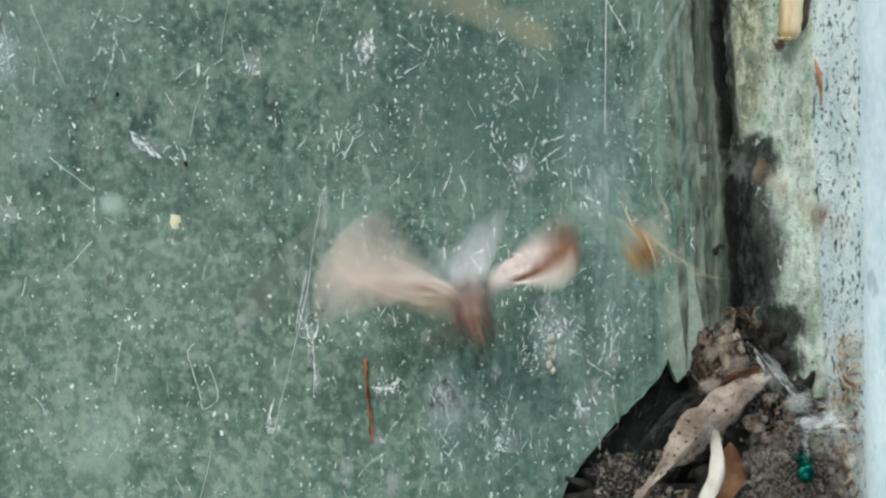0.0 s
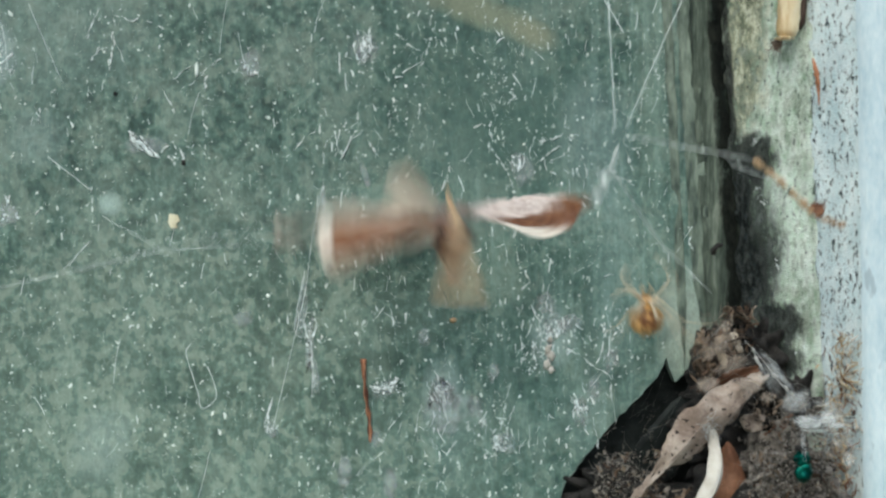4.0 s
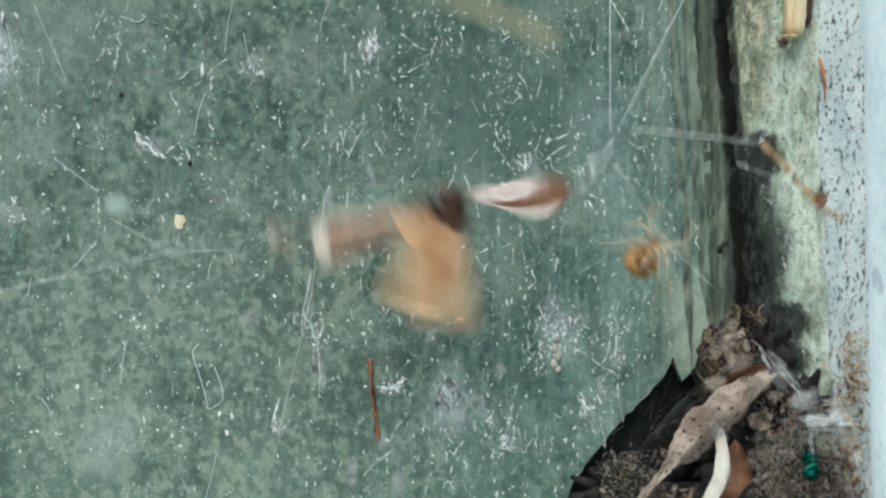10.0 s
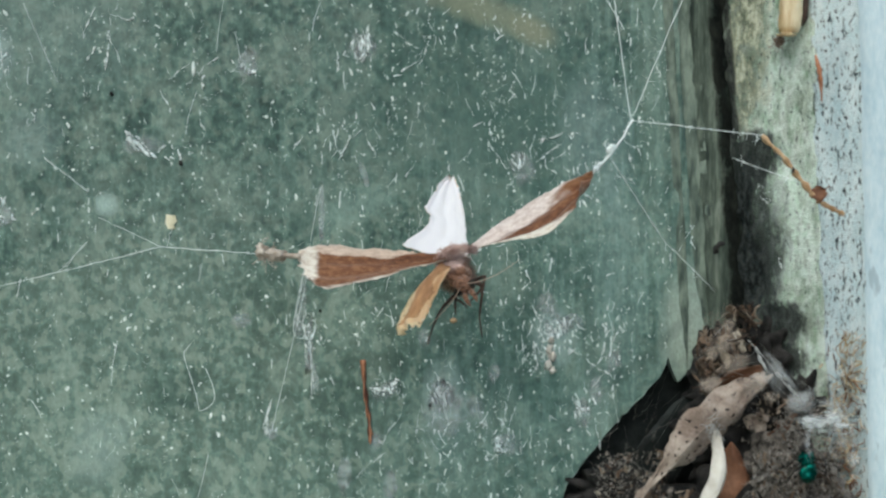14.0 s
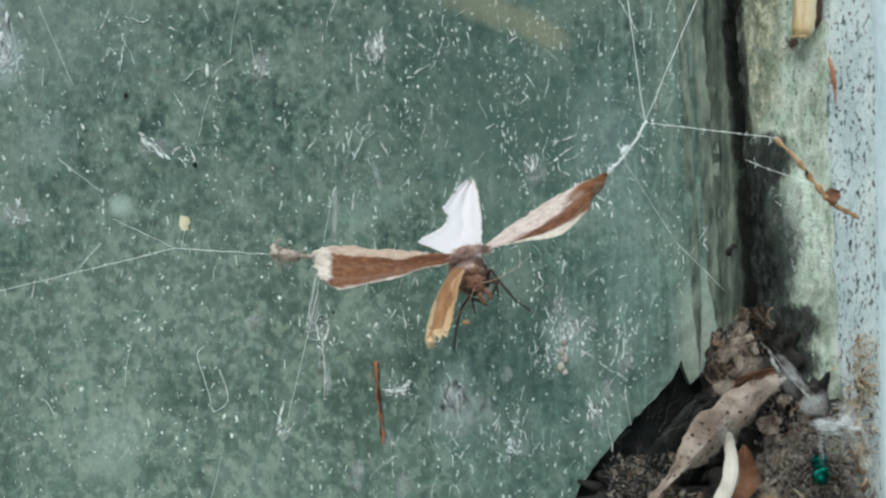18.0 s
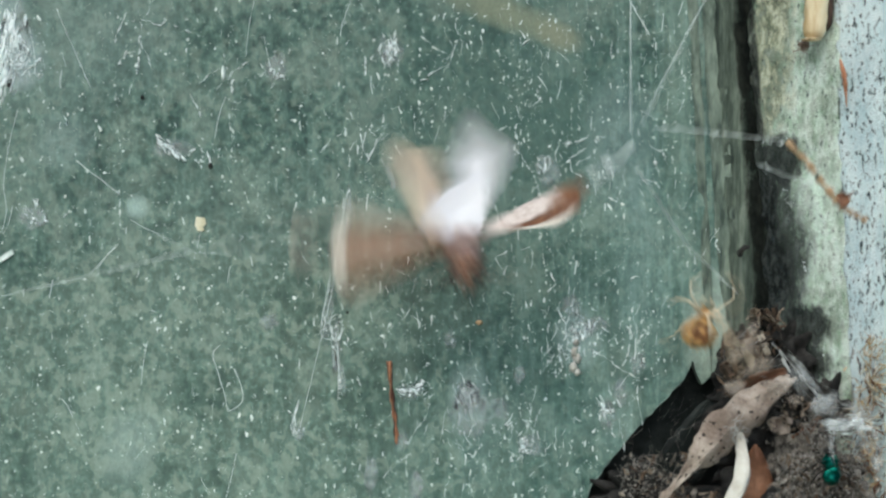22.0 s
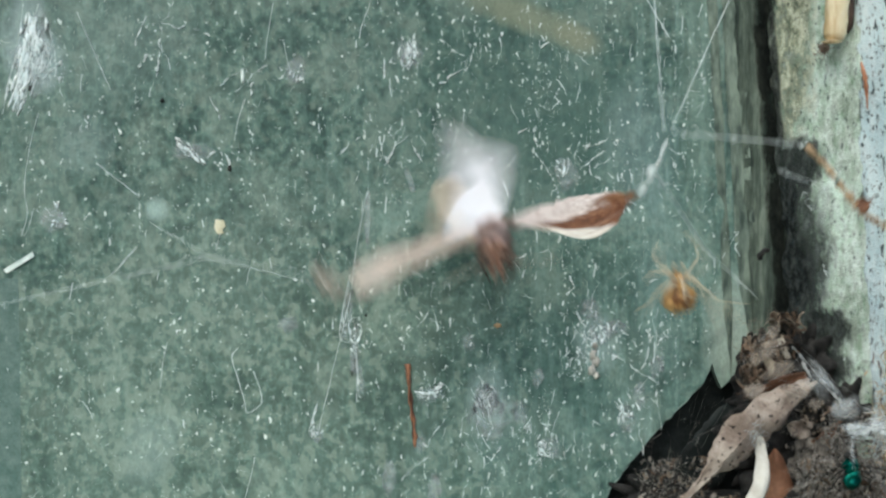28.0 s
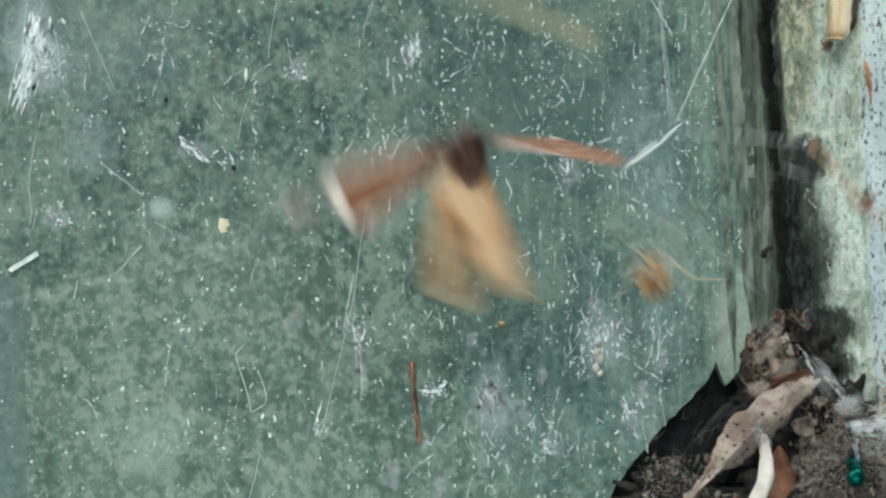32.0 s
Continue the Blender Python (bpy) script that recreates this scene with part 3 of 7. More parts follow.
# ---- building blocks ----
def mesh_of(name, bm, materials, smooth=True):
    me = bpy.data.meshes.new(name)
    bmesh.ops.recalc_face_normals(bm, faces=bm.faces)
    bm.to_mesh(me)
    bm.free()
    for mt in materials if isinstance(materials, (list, tuple)) else [materials]:
        me.materials.append(mt)
    if smooth:
        me.polygons.foreach_set("use_smooth", [True] * len(me.polygons))
    return me


def thing(name, bm, materials, label, category, kind="", group="", smooth=True):
    return tagged(new(name, mesh_of(name, bm, materials, smooth)), label, category, group, kind)


def empty(name, label, category, group="", kind=""):
    ob = new(name)
    ob.empty_display_size = 0.002
    return tagged(ob, label, category, group, kind)


def part(name, bm, materials, parent, label="", smooth=True):
    ob = new(name, mesh_of(name, bm, materials, smooth))
    ob.parent = parent
    return tagged(ob, label)


def tube(bm, pts, radii, sides=6, mat=0, wobble=0.0):
    """A closed tube along points (metres); radii in metres, one or one per point."""
    pts = [Vector(p) for p in pts]
    if not isinstance(radii, (list, tuple)):
        radii = [radii] * len(pts)
    rings = []
    side = None
    for i, p in enumerate(pts):
        d = (pts[min(i + 1, len(pts) - 1)] - pts[max(i - 1, 0)]).normalized()
        if side is None:
            side = d.orthogonal().normalized()
        side = (side - d * side.dot(d)).normalized()
        up = d.cross(side)
        r = radii[i]
        rings.append([bm.verts.new(p + (side * math.cos(a) + up * math.sin(a)) * r * (1 + wobble * random.uniform(-1, 1)))
                      for a in (2 * math.pi * k / sides for k in range(sides))])
    faces = []
    for a, b in zip(rings, rings[1:]):
        for k in range(sides):
            faces.append(bm.faces.new((a[k], a[(k + 1) % sides], b[(k + 1) % sides], b[k])))
    faces.append(bm.faces.new(rings[0][::-1]))
    faces.append(bm.faces.new(rings[-1]))
    for f in faces:
        f.material_index = mat
    return bm


def curve_pts(pts, n=12, jitter=0.0):
    """A smooth line through control points (Catmull-Rom)."""
    p = [Vector(q) for q in pts]
    p = [2 * p[0] - p[1]] + p + [2 * p[-1] - p[-2]]
    out = []
    for i in range(1, len(p) - 2):
        for k in range(n):
            t = k / n
            out.append(0.5 * ((2 * p[i]) + (p[i + 1] - p[i - 1]) * t + (2 * p[i - 1] - 5 * p[i] + 4 * p[i + 1] - p[i + 2]) * t * t
                              + (3 * p[i] - p[i - 1] - 3 * p[i + 1] + p[i + 2]) * t ** 3))
    out.append(p[-2])
    if jitter:
        out = [q + Vector([random.uniform(-jitter, jitter) for _ in range(3)]) for q in out]
    return out


def lump(bm, centre, size, rough=0.25, detail=2, freq=2.0, turn=None, mat=0):
    """A knobbly stone-like lump; size: three half-axes in metres."""
    got = bmesh.ops.create_icosphere(bm, subdivisions=detail, radius=1.0)
    off = Vector([random.uniform(-50, 50) for _ in range(3)])
    c, s = Vector(centre), Vector(size)
    for v in got["verts"]:
        k = 1 + rough * noise.noise(v.co * freq + off) * 1.6
        q = Vector((v.co.x * s.x, v.co.y * s.y, v.co.z * s.z)) * k
        if turn is not None:
            q = turn @ q
        v.co = c + q
    for f in {f for v in got["verts"] for f in v.link_faces}:
        f.material_index = mat
    return bm


def blade(bm, length, width, thick, nx=18, ny=7, bend=None, top=0, under=0, rim=None, ragged=0.0, offset=None):
    """A thin solid sheet along +X: width(s) gives the front and the rear edge at s from 0 to 1, bend(s, c) its height."""
    grid = []
    for j in (0, 1):
        layer = []
        for i in range(nx + 1):
            s = i / nx
            y0, y1 = width(s)
            col = []
            for k in range(ny + 1):
                c = k / ny
                y = y0 + (y1 - y0) * c
                x = s * length
                if offset:
                    x += offset(s, c)
                z = bend(s, c) if bend else 0.0
                col.append((x, y, z + (thick if j == 0 else 0)))
            layer.append(col)
        grid.append(layer)
    if ragged:
        for i in range(nx + 1):
            for k in (0, ny):
                dx, dy = random.uniform(-ragged, ragged), random.uniform(-ragged, ragged)
                for j in (0, 1):
                    x, y, z = grid[j][i][k]
                    grid[j][i][k] = (x + dx, y + dy, z)
        for k in range(ny + 1):
            dx = random.uniform(-ragged, ragged) * 2
            for j in (0, 1):
                x, y, z = grid[j][nx][k]
                grid[j][nx][k] = (x + dx, y, z)
    vs = [[[bm.verts.new(p) for p in col] for col in layer] for layer in grid]
    for j in (0, 1):
        for i in range(nx):
            for k in range(ny):
                q = [vs[j][i][k], vs[j][i + 1][k], vs[j][i + 1][k + 1], vs[j][i][k + 1]]
                f = bm.faces.new(q if j == 0 else q[::-1])
                f.material_index = top if j == 0 else under
                zone = rim(i / nx, (k + 0.5) / ny) if rim is not None else None
                if zone is not None:
                    f.material_index = zone
    loop = [(i, 0) for i in range(nx)] + [(nx, k) for k in range(ny)] + [(i, ny) for i in range(nx, 0, -1)] + [(0, k) for k in range(ny, 0, -1)]
    for a, b in zip(loop, loop[1:] + loop[:1]):
        f = bm.faces.new((vs[0][a[0]][a[1]], vs[1][a[0]][a[1]], vs[1][b[0]][b[1]], vs[0][b[0]][b[1]]))
        f.material_index = 2 if rim is not None else top
    return bm


def tuft(bm, centre, n, reach, radius, lean=(0, 0, 0), segs=5):
    for _ in range(n):
        p = Vector(centre) + Vector([random.uniform(-0.3, 0.3) * reach for _ in range(3)])
        d = Vector([random.uniform(-1, 1) for _ in range(3)]) + Vector(lean)
        pts = [p]
        for _ in range(segs):
            d = (d + Vector([random.uniform(-0.7, 0.7) for _ in range(3)])).normalized()
            p = p + d * reach / segs
            pts.append(p)
        tube(bm, pts, radius, 3)
    return bm


def slab(bm, corners, d0, d1):
    """A flat polygon on the plan (u, v) from height d0 to d1 (mm above the glass)."""
    a = [bm.verts.new(spot(u, v) + Vector((0, -d0 * 0.001, 0))) for u, v in corners]
    b = [bm.verts.new(spot(u, v) + Vector((0, -d1 * 0.001, 0))) for u, v in corners]
    bm.faces.new(a)
    bm.faces.new(b[::-1])
    for i in range(len(a)):
        k = (i + 1) % len(a)
        bm.faces.new((a[i], b[i], b[k], a[k]))
    return bm


# ---- the window: pane, putty, groove, jamb, sill ----
MM = 0.001
# the lower corner of the pane has broken away along a slanting edge with one sharp notch
BREAK = [(1420, 540), (1290, 546), (1262, 562), (1245, 600), (1232, 640), (1222, 660), (1203, 678), (1197, 664), (1187, 633), (1178, 655),
         (1165, 676), (1150, 690), (1120, 722), (1090, 752), (1068, 780), (1050, 803), (1030, 826), (1012, 848), (1003, 870), (995, 930), (990, 1100)]
random.seed(3)
edge = []
for (u0, v0), (u1, v1) in zip(BREAK, BREAK[1:]):
    edge.append((u0, v0))
    n = max(1, int(math.hypot(u1 - u0, v1 - v0) / 9))
    for i in range(1, n):
        edge.append((u0 + (u1 - u0) * i / n + random.uniform(-2, 2), v0 + (v1 - v0) * i / n + random.uniform(-2, 2)))
edge.append(BREAK[-1])
pane = thing("window_pane", slab(bmesh.new(), [(-900, -900), (1420, -900)] + edge + [(-900, 1100)], -2.0, 0.0), DUSTY_GLASS,
             "old green window pane dulled by dust, with a broken corner", "window", "structure", smooth=False)
bm = bmesh.new()
rimline = [spot(u, v, 0.0) for u, v in edge if u < 1262 and v < 940]
tube(bm, rimline, [random.uniform(0.01, 0.10) * MM for _ in rimline], 5, wobble=0.4)
thing("broken_edge_trim", bm, surface("raw_glass_edge", (0.03, 0.05, 0.045), (0.30, 0.40, 0.36), 500, 4000, rough=0.4), "pale chipped edge of the broken pane", "glass edge", "structure")


def strip(bm, edge_a, edge_b, rows, amp, seed, cols=10, bow=0.0, back=3.0, low=-0.045, slope=(0.0, 0.0)):
    """An upright moulding between two plan lines (u, d), uneven along its height; its rear stays on the window."""
    zs = [0.060 - (0.060 - low) * i / rows for i in range(rows + 1)]
    face, rear = [], []
    for z in zs:
        line, rl = [], []
        for k in range(cols + 1):
            c = k / cols
            if low > -0.04:      # runs out to a point at its foot
                c = 0.5 + (c - 0.5) * min(1.0, max(0.02, (z - low) / 0.007))
            v = 441 - z / (UNIT * MM)
            u = edge_a[0] + (edge_b[0] - edge_a[0]) * c + (slope[0] + (slope[1] - slope[0]) * c) * (max(-250, min(700, v)) - 400)
            d = edge_a[1] + (edge_b[1] - edge_a[1]) * c + bow * math.sin(math.pi * c)
            p = spot(u, 441, d)
            p.z = z
            n1 = noise.noise(Vector((p.x * 300 + seed, seed, z * 140)))
            n2 = noise.noise(Vector((p.x * 900, seed + 5, z * 700)))
            p.y -= (n1 * amp + n2 * amp * 0.5) * MM
            fade = min(1.0, max(0.03, (z - low) / 0.014)) if low > -0.04 else 1.0
            p.y *= fade
            if k in (0, cols):
                p.x += (noise.noise(Vector((seed + k, 2.0, z * 260))) + 0.8 * noise.noise(Vector((seed + k, 9.0, z * 800)))) * amp * 0.9 * MM
            line.append(bm.verts.new(p))
            rl.append(bm.verts.new((p.x, back * MM, z)))
        face.append(line)
        rear.append(rl)
    for i in range(rows):
        for k in range(cols):
            bm.faces.new((face[i][k], face[i][k + 1], face[i + 1][k + 1], face[i + 1][k]))
            bm.faces.new((rear[i][k], rear[i + 1][k], rear[i + 1][k + 1], rear[i][k + 1]))
        for k in (0, cols):
            bm.faces.new((face[i][k], face[i + 1][k], rear[i + 1][k], rear[i][k]))
    for i in (0, rows):
        for k in range(cols):
            bm.faces.new((face[i][k], rear[i][k], rear[i][k + 1], face[i][k + 1]))
    return bm


thing("putty_trim", strip(bmesh.new(), (1228, 0.1), (1262, 0.8), 150, 0.25, 3, 6, low=-0.0098, slope=(0.06, 0.06)), PUTTY,
      "weathered grey-green glazing putty streaked with dirt", "window putty", "structure")
thing("putty_trim", strip(bmesh.new(), (1200, 0.05), (1216, 0.16), 150, 0.16, 7, 4, low=-0.0125, slope=(0.05, 0.05)), PUTTY,
      "thin weathered lip of putty on the glass", "window putty", "structure")
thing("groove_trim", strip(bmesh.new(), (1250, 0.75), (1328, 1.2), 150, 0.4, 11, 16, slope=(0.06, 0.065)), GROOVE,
      "groove between putty and jamb, its mouldy line painted black for shade", "groove", "structure")
thing("jamb_trim", strip(bmesh.new(), (1312, 1.6), (1458, 7.6), 150, 0.62, 23, 26, slope=(0.065, 0.045)), JAMB,
      "pale green flaking window jamb with black mould", "window frame", "structure")
thing("jamb_edge_trim", strip(bmesh.new(), (1454, 7.6), (1537, 12.2), 150, 0.28, 31, 14, slope=(0.045, 0.018)), PITTED,
      "white pitted paint on the edge of the jamb", "window frame", "structure")
thing("jamb_face_trim", strip(bmesh.new(), (1535, 12.6), (1900, 14.5), 50, 0.12, 47, 10, slope=(0.018, 0.0)), FACE,
      "pale blue painted face of the window frame", "window frame", "structure")
thing("window_sill", slab(bmesh.new(), [(-900, 990), (1900, 990), (1900, 1090), (-900, 1090)], -3.0, 34.0), JAMB,
      "weathered window sill under the pane", "window sill", "structure", smooth=False)
# an added green-black box for the room behind the pane, its dimness in the colour
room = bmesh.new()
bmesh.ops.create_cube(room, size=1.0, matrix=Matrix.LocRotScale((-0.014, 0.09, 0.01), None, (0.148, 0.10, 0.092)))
thing("backdrop", room, BEHIND, "green-black box standing in for the interior behind the dusty pane", "interior", "structure", smooth=False)
# the plain house wall that the small window sits in
for name, (x0, x1, z0, z1) in (("wall_left", (-3.0, -0.090, -1.1, 1.7)), ("wall_right", (0.061, 3.0, -1.1, 1.7)), ("wall_above", (-0.090, 0.061, 0.058, 1.7)), ("wall_below", (-0.090, 0.061, -1.1, -0.038))):
    bm = bmesh.new()
    bmesh.ops.create_cube(bm, size=1.0, matrix=Matrix.LocRotScale(((x0 + x1) / 2, 0.095, (z0 + z1) / 2), None, (x1 - x0, 0.185, z1 - z0)))
    thing(name, bm, WALL, "plain grey rendered house wall around the window", "wall", "structure", smooth=False)
ground = bmesh.new()
bmesh.ops.create_grid(ground, x_segments=8, y_segments=8, size=300, matrix=Matrix.Translation((0, 0, -1.1)))
thing("ground", ground, EARTH, "green and brown garden ground", "ground", "structure", smooth=False)

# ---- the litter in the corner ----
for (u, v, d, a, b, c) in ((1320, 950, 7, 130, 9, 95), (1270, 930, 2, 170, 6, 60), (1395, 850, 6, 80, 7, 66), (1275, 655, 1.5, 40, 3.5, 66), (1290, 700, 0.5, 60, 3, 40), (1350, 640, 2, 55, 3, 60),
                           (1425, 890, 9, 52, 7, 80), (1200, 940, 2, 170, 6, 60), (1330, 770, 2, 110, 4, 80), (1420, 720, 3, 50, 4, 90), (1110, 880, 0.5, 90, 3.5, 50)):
    thing("litter_clod", lump(bmesh.new(), spot(u, v, d), (a * UNIT * MM, b * MM, c * UNIT * MM), 0.38, 5, 3.4), SOIL if (u > 1380 and v > 800) else UNLIT_SOIL,
          "clod of rotted litter in the window corner, painted black where the hollow is unlit", "litter", group="clods of the litter heap")


def crumbs(name, material, label, zones, count, lo, hi, seed, flat=0.7):
    random.seed(seed)
    verts, faces = [], []
    base = bmesh.new()
    bmesh.ops.create_icosphere(base, subdivisions=1, radius=1.0)
    bv = [v.co.copy() for v in base.verts]
    bf = [[v.index for v in f.verts] for f in base.faces]
    base.free()
    for _ in range(count):
        u0, v0, u1, v1, d0, d1 = random.choice(zones)
        p = spot(random.uniform(u0, u1), random.uniform(v0, v1), random.uniform(d0, d1))
        r = random.uniform(lo, hi) ** 1.0 * MM
        rot = Euler([random.uniform(0, 6) for _ in range(3)]).to_matrix()
        st = Vector((random.uniform(0.3, 2.2), random.uniform(0.25, 0.9), random.uniform(0.4, 1.3)))
        n = len(verts)
        for q in bv:
            verts.append(p + rot @ (Vector((q.x * st.x, q.y * st.y, q.z * st.z)) * r * random.uniform(0.55, 1.35)))
        faces += [[n + i for i in f] for f in bf]
    me = bpy.data.meshes.new(name)
    me.from_pydata([tuple(v) for v in verts], [], faces)
    me.materials.append(material)
    return tagged(new(name, me), label, "litter", "", "stuff")


HEAP_TOP = (1242, 588, 1312, 700, 4.5, 7.5)
BED = (1335, 800, 1482, 900, 12, 16)
LEFT_FOOT = (1060, 800, 1180, 900, 2, 7)
HEAP_ZONES = [HEAP_TOP, BED, BED, BED, LEFT_FOOT, (1130, 860, 1330, 905, 8, 12), (1380, 720, 1480, 800, 10, 15), (1300, 690, 1420, 790, 4, 7)]
crumbs("soil_crumbs", SOIL, "dark soil crumbs over the litter", HEAP_ZONES, 900, 0.04, 0.28, 5)
crumbs("frass_crumbs", SOIL_GREY, "grey dry droppings and dust grains on the litter", [BED] * 5 + [HEAP_TOP, LEFT_FOOT, (1390, 740, 1480, 800, 12, 15)], 1500, 0.02, 0.15, 6)
crumbs("tan_crumbs", TAN, "tan crumbs of rotted wood on the litter", [HEAP_TOP, HEAP_TOP, BED, LEFT_FOOT, (1340, 700, 1420, 760, 5, 8)], 220, 0.05, 0.30, 7)


def scraps(name, label, zones, count, seed, lo, hi, material):
    """Small curled flakes of leaf and bark, each bent its own way."""
    random.seed(seed)
    verts, faces = [], []
    for _ in range(count):
        u0, v0, u1, v1, d0, d1 = random.choice(zones)
        p = spot(random.uniform(u0, u1), random.uniform(v0, v1), random.uniform(d0, d1) + 0.3)
        rot = Euler((random.uniform(-0.9, 0.9), random.uniform(-3.1, 3.1), random.uniform(-0.9, 0.9))).to_matrix()
        l, w, roll = random.uniform(lo, hi) * MM, random.uniform(0.08, 0.34), random.uniform(-3.4, 3.4)
        n = len(verts)
        for a in range(6):
            x = a / 5 - 0.5
            wide = w * (0.35 + math.sin(math.pi * (a + 0.7) / 6.4)) * random.uniform(0.6, 1.2)
            for b in (-1, 0, 1):
                y = b * wide * 0.5
                q = Vector((math.sin(x * roll) / roll if abs(roll) > 0.1 else x, -abs(b) * 0.10 - (1 - math.cos(x * roll)) * 0.6, y + random.uniform(-0.04, 0.04))) * l
                verts.append(p + rot @ q)
        for a in range(5):
            for b in range(2):
                k = n + a * 3 + b
                faces.append((k, k + 1, k + 4, k + 3))
    me = bpy.data.meshes.new(name)
    me.from_pydata([tuple(v) for v in verts], [], faces)
    me.materials.append(material)
    me.polygons.foreach_set("use_smooth", [True] * len(me.polygons))
    ob = tagged(new(name, me), label, "litter", "", "stuff")
    ob.modifiers.new("thickness", "SOLIDIFY").thickness = 0.00006
    return ob


scraps("bark_scraps", "curled brown scraps of leaf and bark piled in the corner", [HEAP_TOP, HEAP_TOP, HEAP_TOP, (1236, 600, 1290, 690, 5, 8), (1285, 545, 1340, 620, 3, 6)], 190, 15, 0.7, 2.4, SCRAP)
scraps("leaf_scraps", "curled dark and grey leaf scraps in the litter", [BED, BED, LEFT_FOOT, (1380, 700, 1440, 790, 9, 13), (1130, 870, 1240, 900, 9, 12)], 170, 16, 0.4, 1.5, SCRAP)
random.seed(8)
for name, words, mt, zones, count, reach in (("litter_fibres", "fine grey plant fibres and hairs in the litter", SOIL_GREY, [BED, BED, BED, HEAP_TOP, LEFT_FOOT, (1380, 720, 1480, 800, 12, 15)], 900, 0.6),
                                             ("litter_hairs", "pale hairs and silk ends across the dark hollow", SOIL_GREY, [(1060, 740, 1200, 880, 1, 4), (1330, 740, 1430, 830, 8, 13)], 40, 0.8)):
    bm = bmesh.new()
    for _ in range(count):
        u0, v0, u1, v1, d0, d1 = random.choice(zones)
        p = spot(random.uniform(u0, u1), random.uniform(v0, v1), random.uniform(d0, d1) + 0.3)
        d = Vector((random.uniform(-1, 1), random.uniform(-0.5, 0.2), random.uniform(-1, 1))).normalized()
        pts = [p]
        for _ in range(4):
            d = (d + Vector([random.uniform(-0.4, 0.4) for _ in range(3)])).normalized()
            pts.append(pts[-1] + d * random.uniform(0.2, 1.0) * reach * MM)
        tube(bm, pts, random.uniform(0.006, 0.022) * MM, 3)
    thing(name, bm, mt, words, "fibres", "stuff")


def leaf(name, material, label, base, tip, width, normal_turn, bow, ragged=0.0, curl=0.0, d=(6, 6), peak=0.45, sharp=0.7, category="leaf", sway=0.0, prof=None, crinkle=0.45):
    """A leaf from plan point base to tip; width in plan units, bow and curl bend it."""
    a, b = spot(*base, d[0]), spot(*tip, d[1])
    length = (b - a).length
    w = width * UNIT * MM

    def edges(s):
        h = w * 0.5 * (math.sin(math.pi * min(1, s ** (math.log(0.5) / math.log(peak)))) ** sharp + 0.03)
        if prof:
            h = 0.5 * UNIT * MM * float(np.interp(s, *prof))
        lean = sway * UNIT * MM * math.sin(math.pi * s)
        return lean - h, lean + h
    def height(s, c):
        return bow * MM * math.sin(math.pi * s) + curl * MM * (2 * c - 1) ** 2 + crinkle * MM * noise.noise(Vector((s * 5, c * 2.5, bow + width)))
    ob = empty(name, label, category)
    part("blade", blade(bmesh.new(), length, edges, 0.00008, 26, 8, height, ragged=ragged * MM), material, ob)
    part("midrib", tube(bmesh.new(), [(length * i / 14, sway * UNIT * MM * math.sin(math.pi * i / 14), height(i / 14, 0.5) + 0.00007) for i in range(15)], [(0.12 - 0.007 * i) * MM for i in range(15)], 5, wobble=0.2), material, ob)
    x = (b - a).normalized()
    z = Vector((0, -1, 0))
    z = (z - x * z.dot(x)).normalized()
    y = z.cross(x)
    m = Matrix((x, y, z)).transposed().to_4x4()
    ob.matrix_world = Matrix.Translation(a) @ m @ pose(0, 0, 0, normal_turn)
    return ob


random.seed(12)
# near-black leaf shapes: the dark hole behind the break is in their colour
leaf("black_leaf", DARK_LEAF, "black leaf sheet behind the broken corner, coloured for the dark hole", (1120, 1080), (1210, 590), 330, 6, -0.6, 0.25, d=(-3.2, -3.0), peak=0.5)
leaf("black_leaf", DARK_LEAF, "black leaf sheet behind the broken corner, coloured for the dark hole", (930, 1000), (1330, 640), 260, -6, -0.5, 0.3, d=(-4.2, -3.6))
leaf("black_leaf", DARK_LEAF, "black leaf wedged in the broken corner, coloured for the dark hole", (1090, 940), (1240, 690), 90, 14, 0.4, 0.15, d=(1.0, 0.5), peak=0.45)
leaf("dry_leaf", BROWN_LEAF, "dusty pale brown dry leaf with dark specks", (1126, 896), (1362, 668), 78, 10, 1.2, 0.22, -0.8, d=(12, 9), sway=22, crinkle=0.9,
     prof=((0, 0.1, 0.2, 0.3, 0.42, 0.54, 0.66, 0.8, 0.92, 1), (5, 8, 15, 38, 62, 74, 66, 46, 35, 20)))
leaf("dry_leaf", RUST_LEAF, "rusty brown leaf half hidden in the litter", (1262, 704), (1352, 652), 58, 20, 0.5, 0.1, d=(7.5, 7.5), crinkle=0.7)
leaf("rust_leaf", RUST_LEAF, "rust brown curled leaf in the litter", (1296, 960), (1296, 785), 62, -18, 0.8, 0.05, -0.6, d=(11, 11), category="leaf")
leaf("bleached_leaf", PETAL, "bleached white curled leaf sliver", (1226, 925), (1274, 764), 30, 25, 1.2, 0.03, -0.7, d=(15, 14), sway=-16,
     prof=((0, 0.3, 0.6, 0.8, 0.93, 1), (22, 26, 30, 25, 13, 3)))
leaf("dry_leaf", BROWN_LEAF, "small pinkish leaf scrap in the dark hollow", (1320, 752), (1362, 738), 40, 30, 0.5, 0.1, d=(7, 7), crinkle=0.8)
leaf("dry_leaf", RUST_LEAF, "small rusty leaf scrap", (1360, 770), (1410, 735), 24, 30, 0.5, 0.1, d=(8, 8))
random.seed(14)
bm = bmesh.new()
for _ in range(26):
    tuft(bm, spot(random.gauss(1266, 5), random.gauss(757, 9), 14.6), 1, 0.0011, 0.00003, (0, -0.2, -0.3), 4)
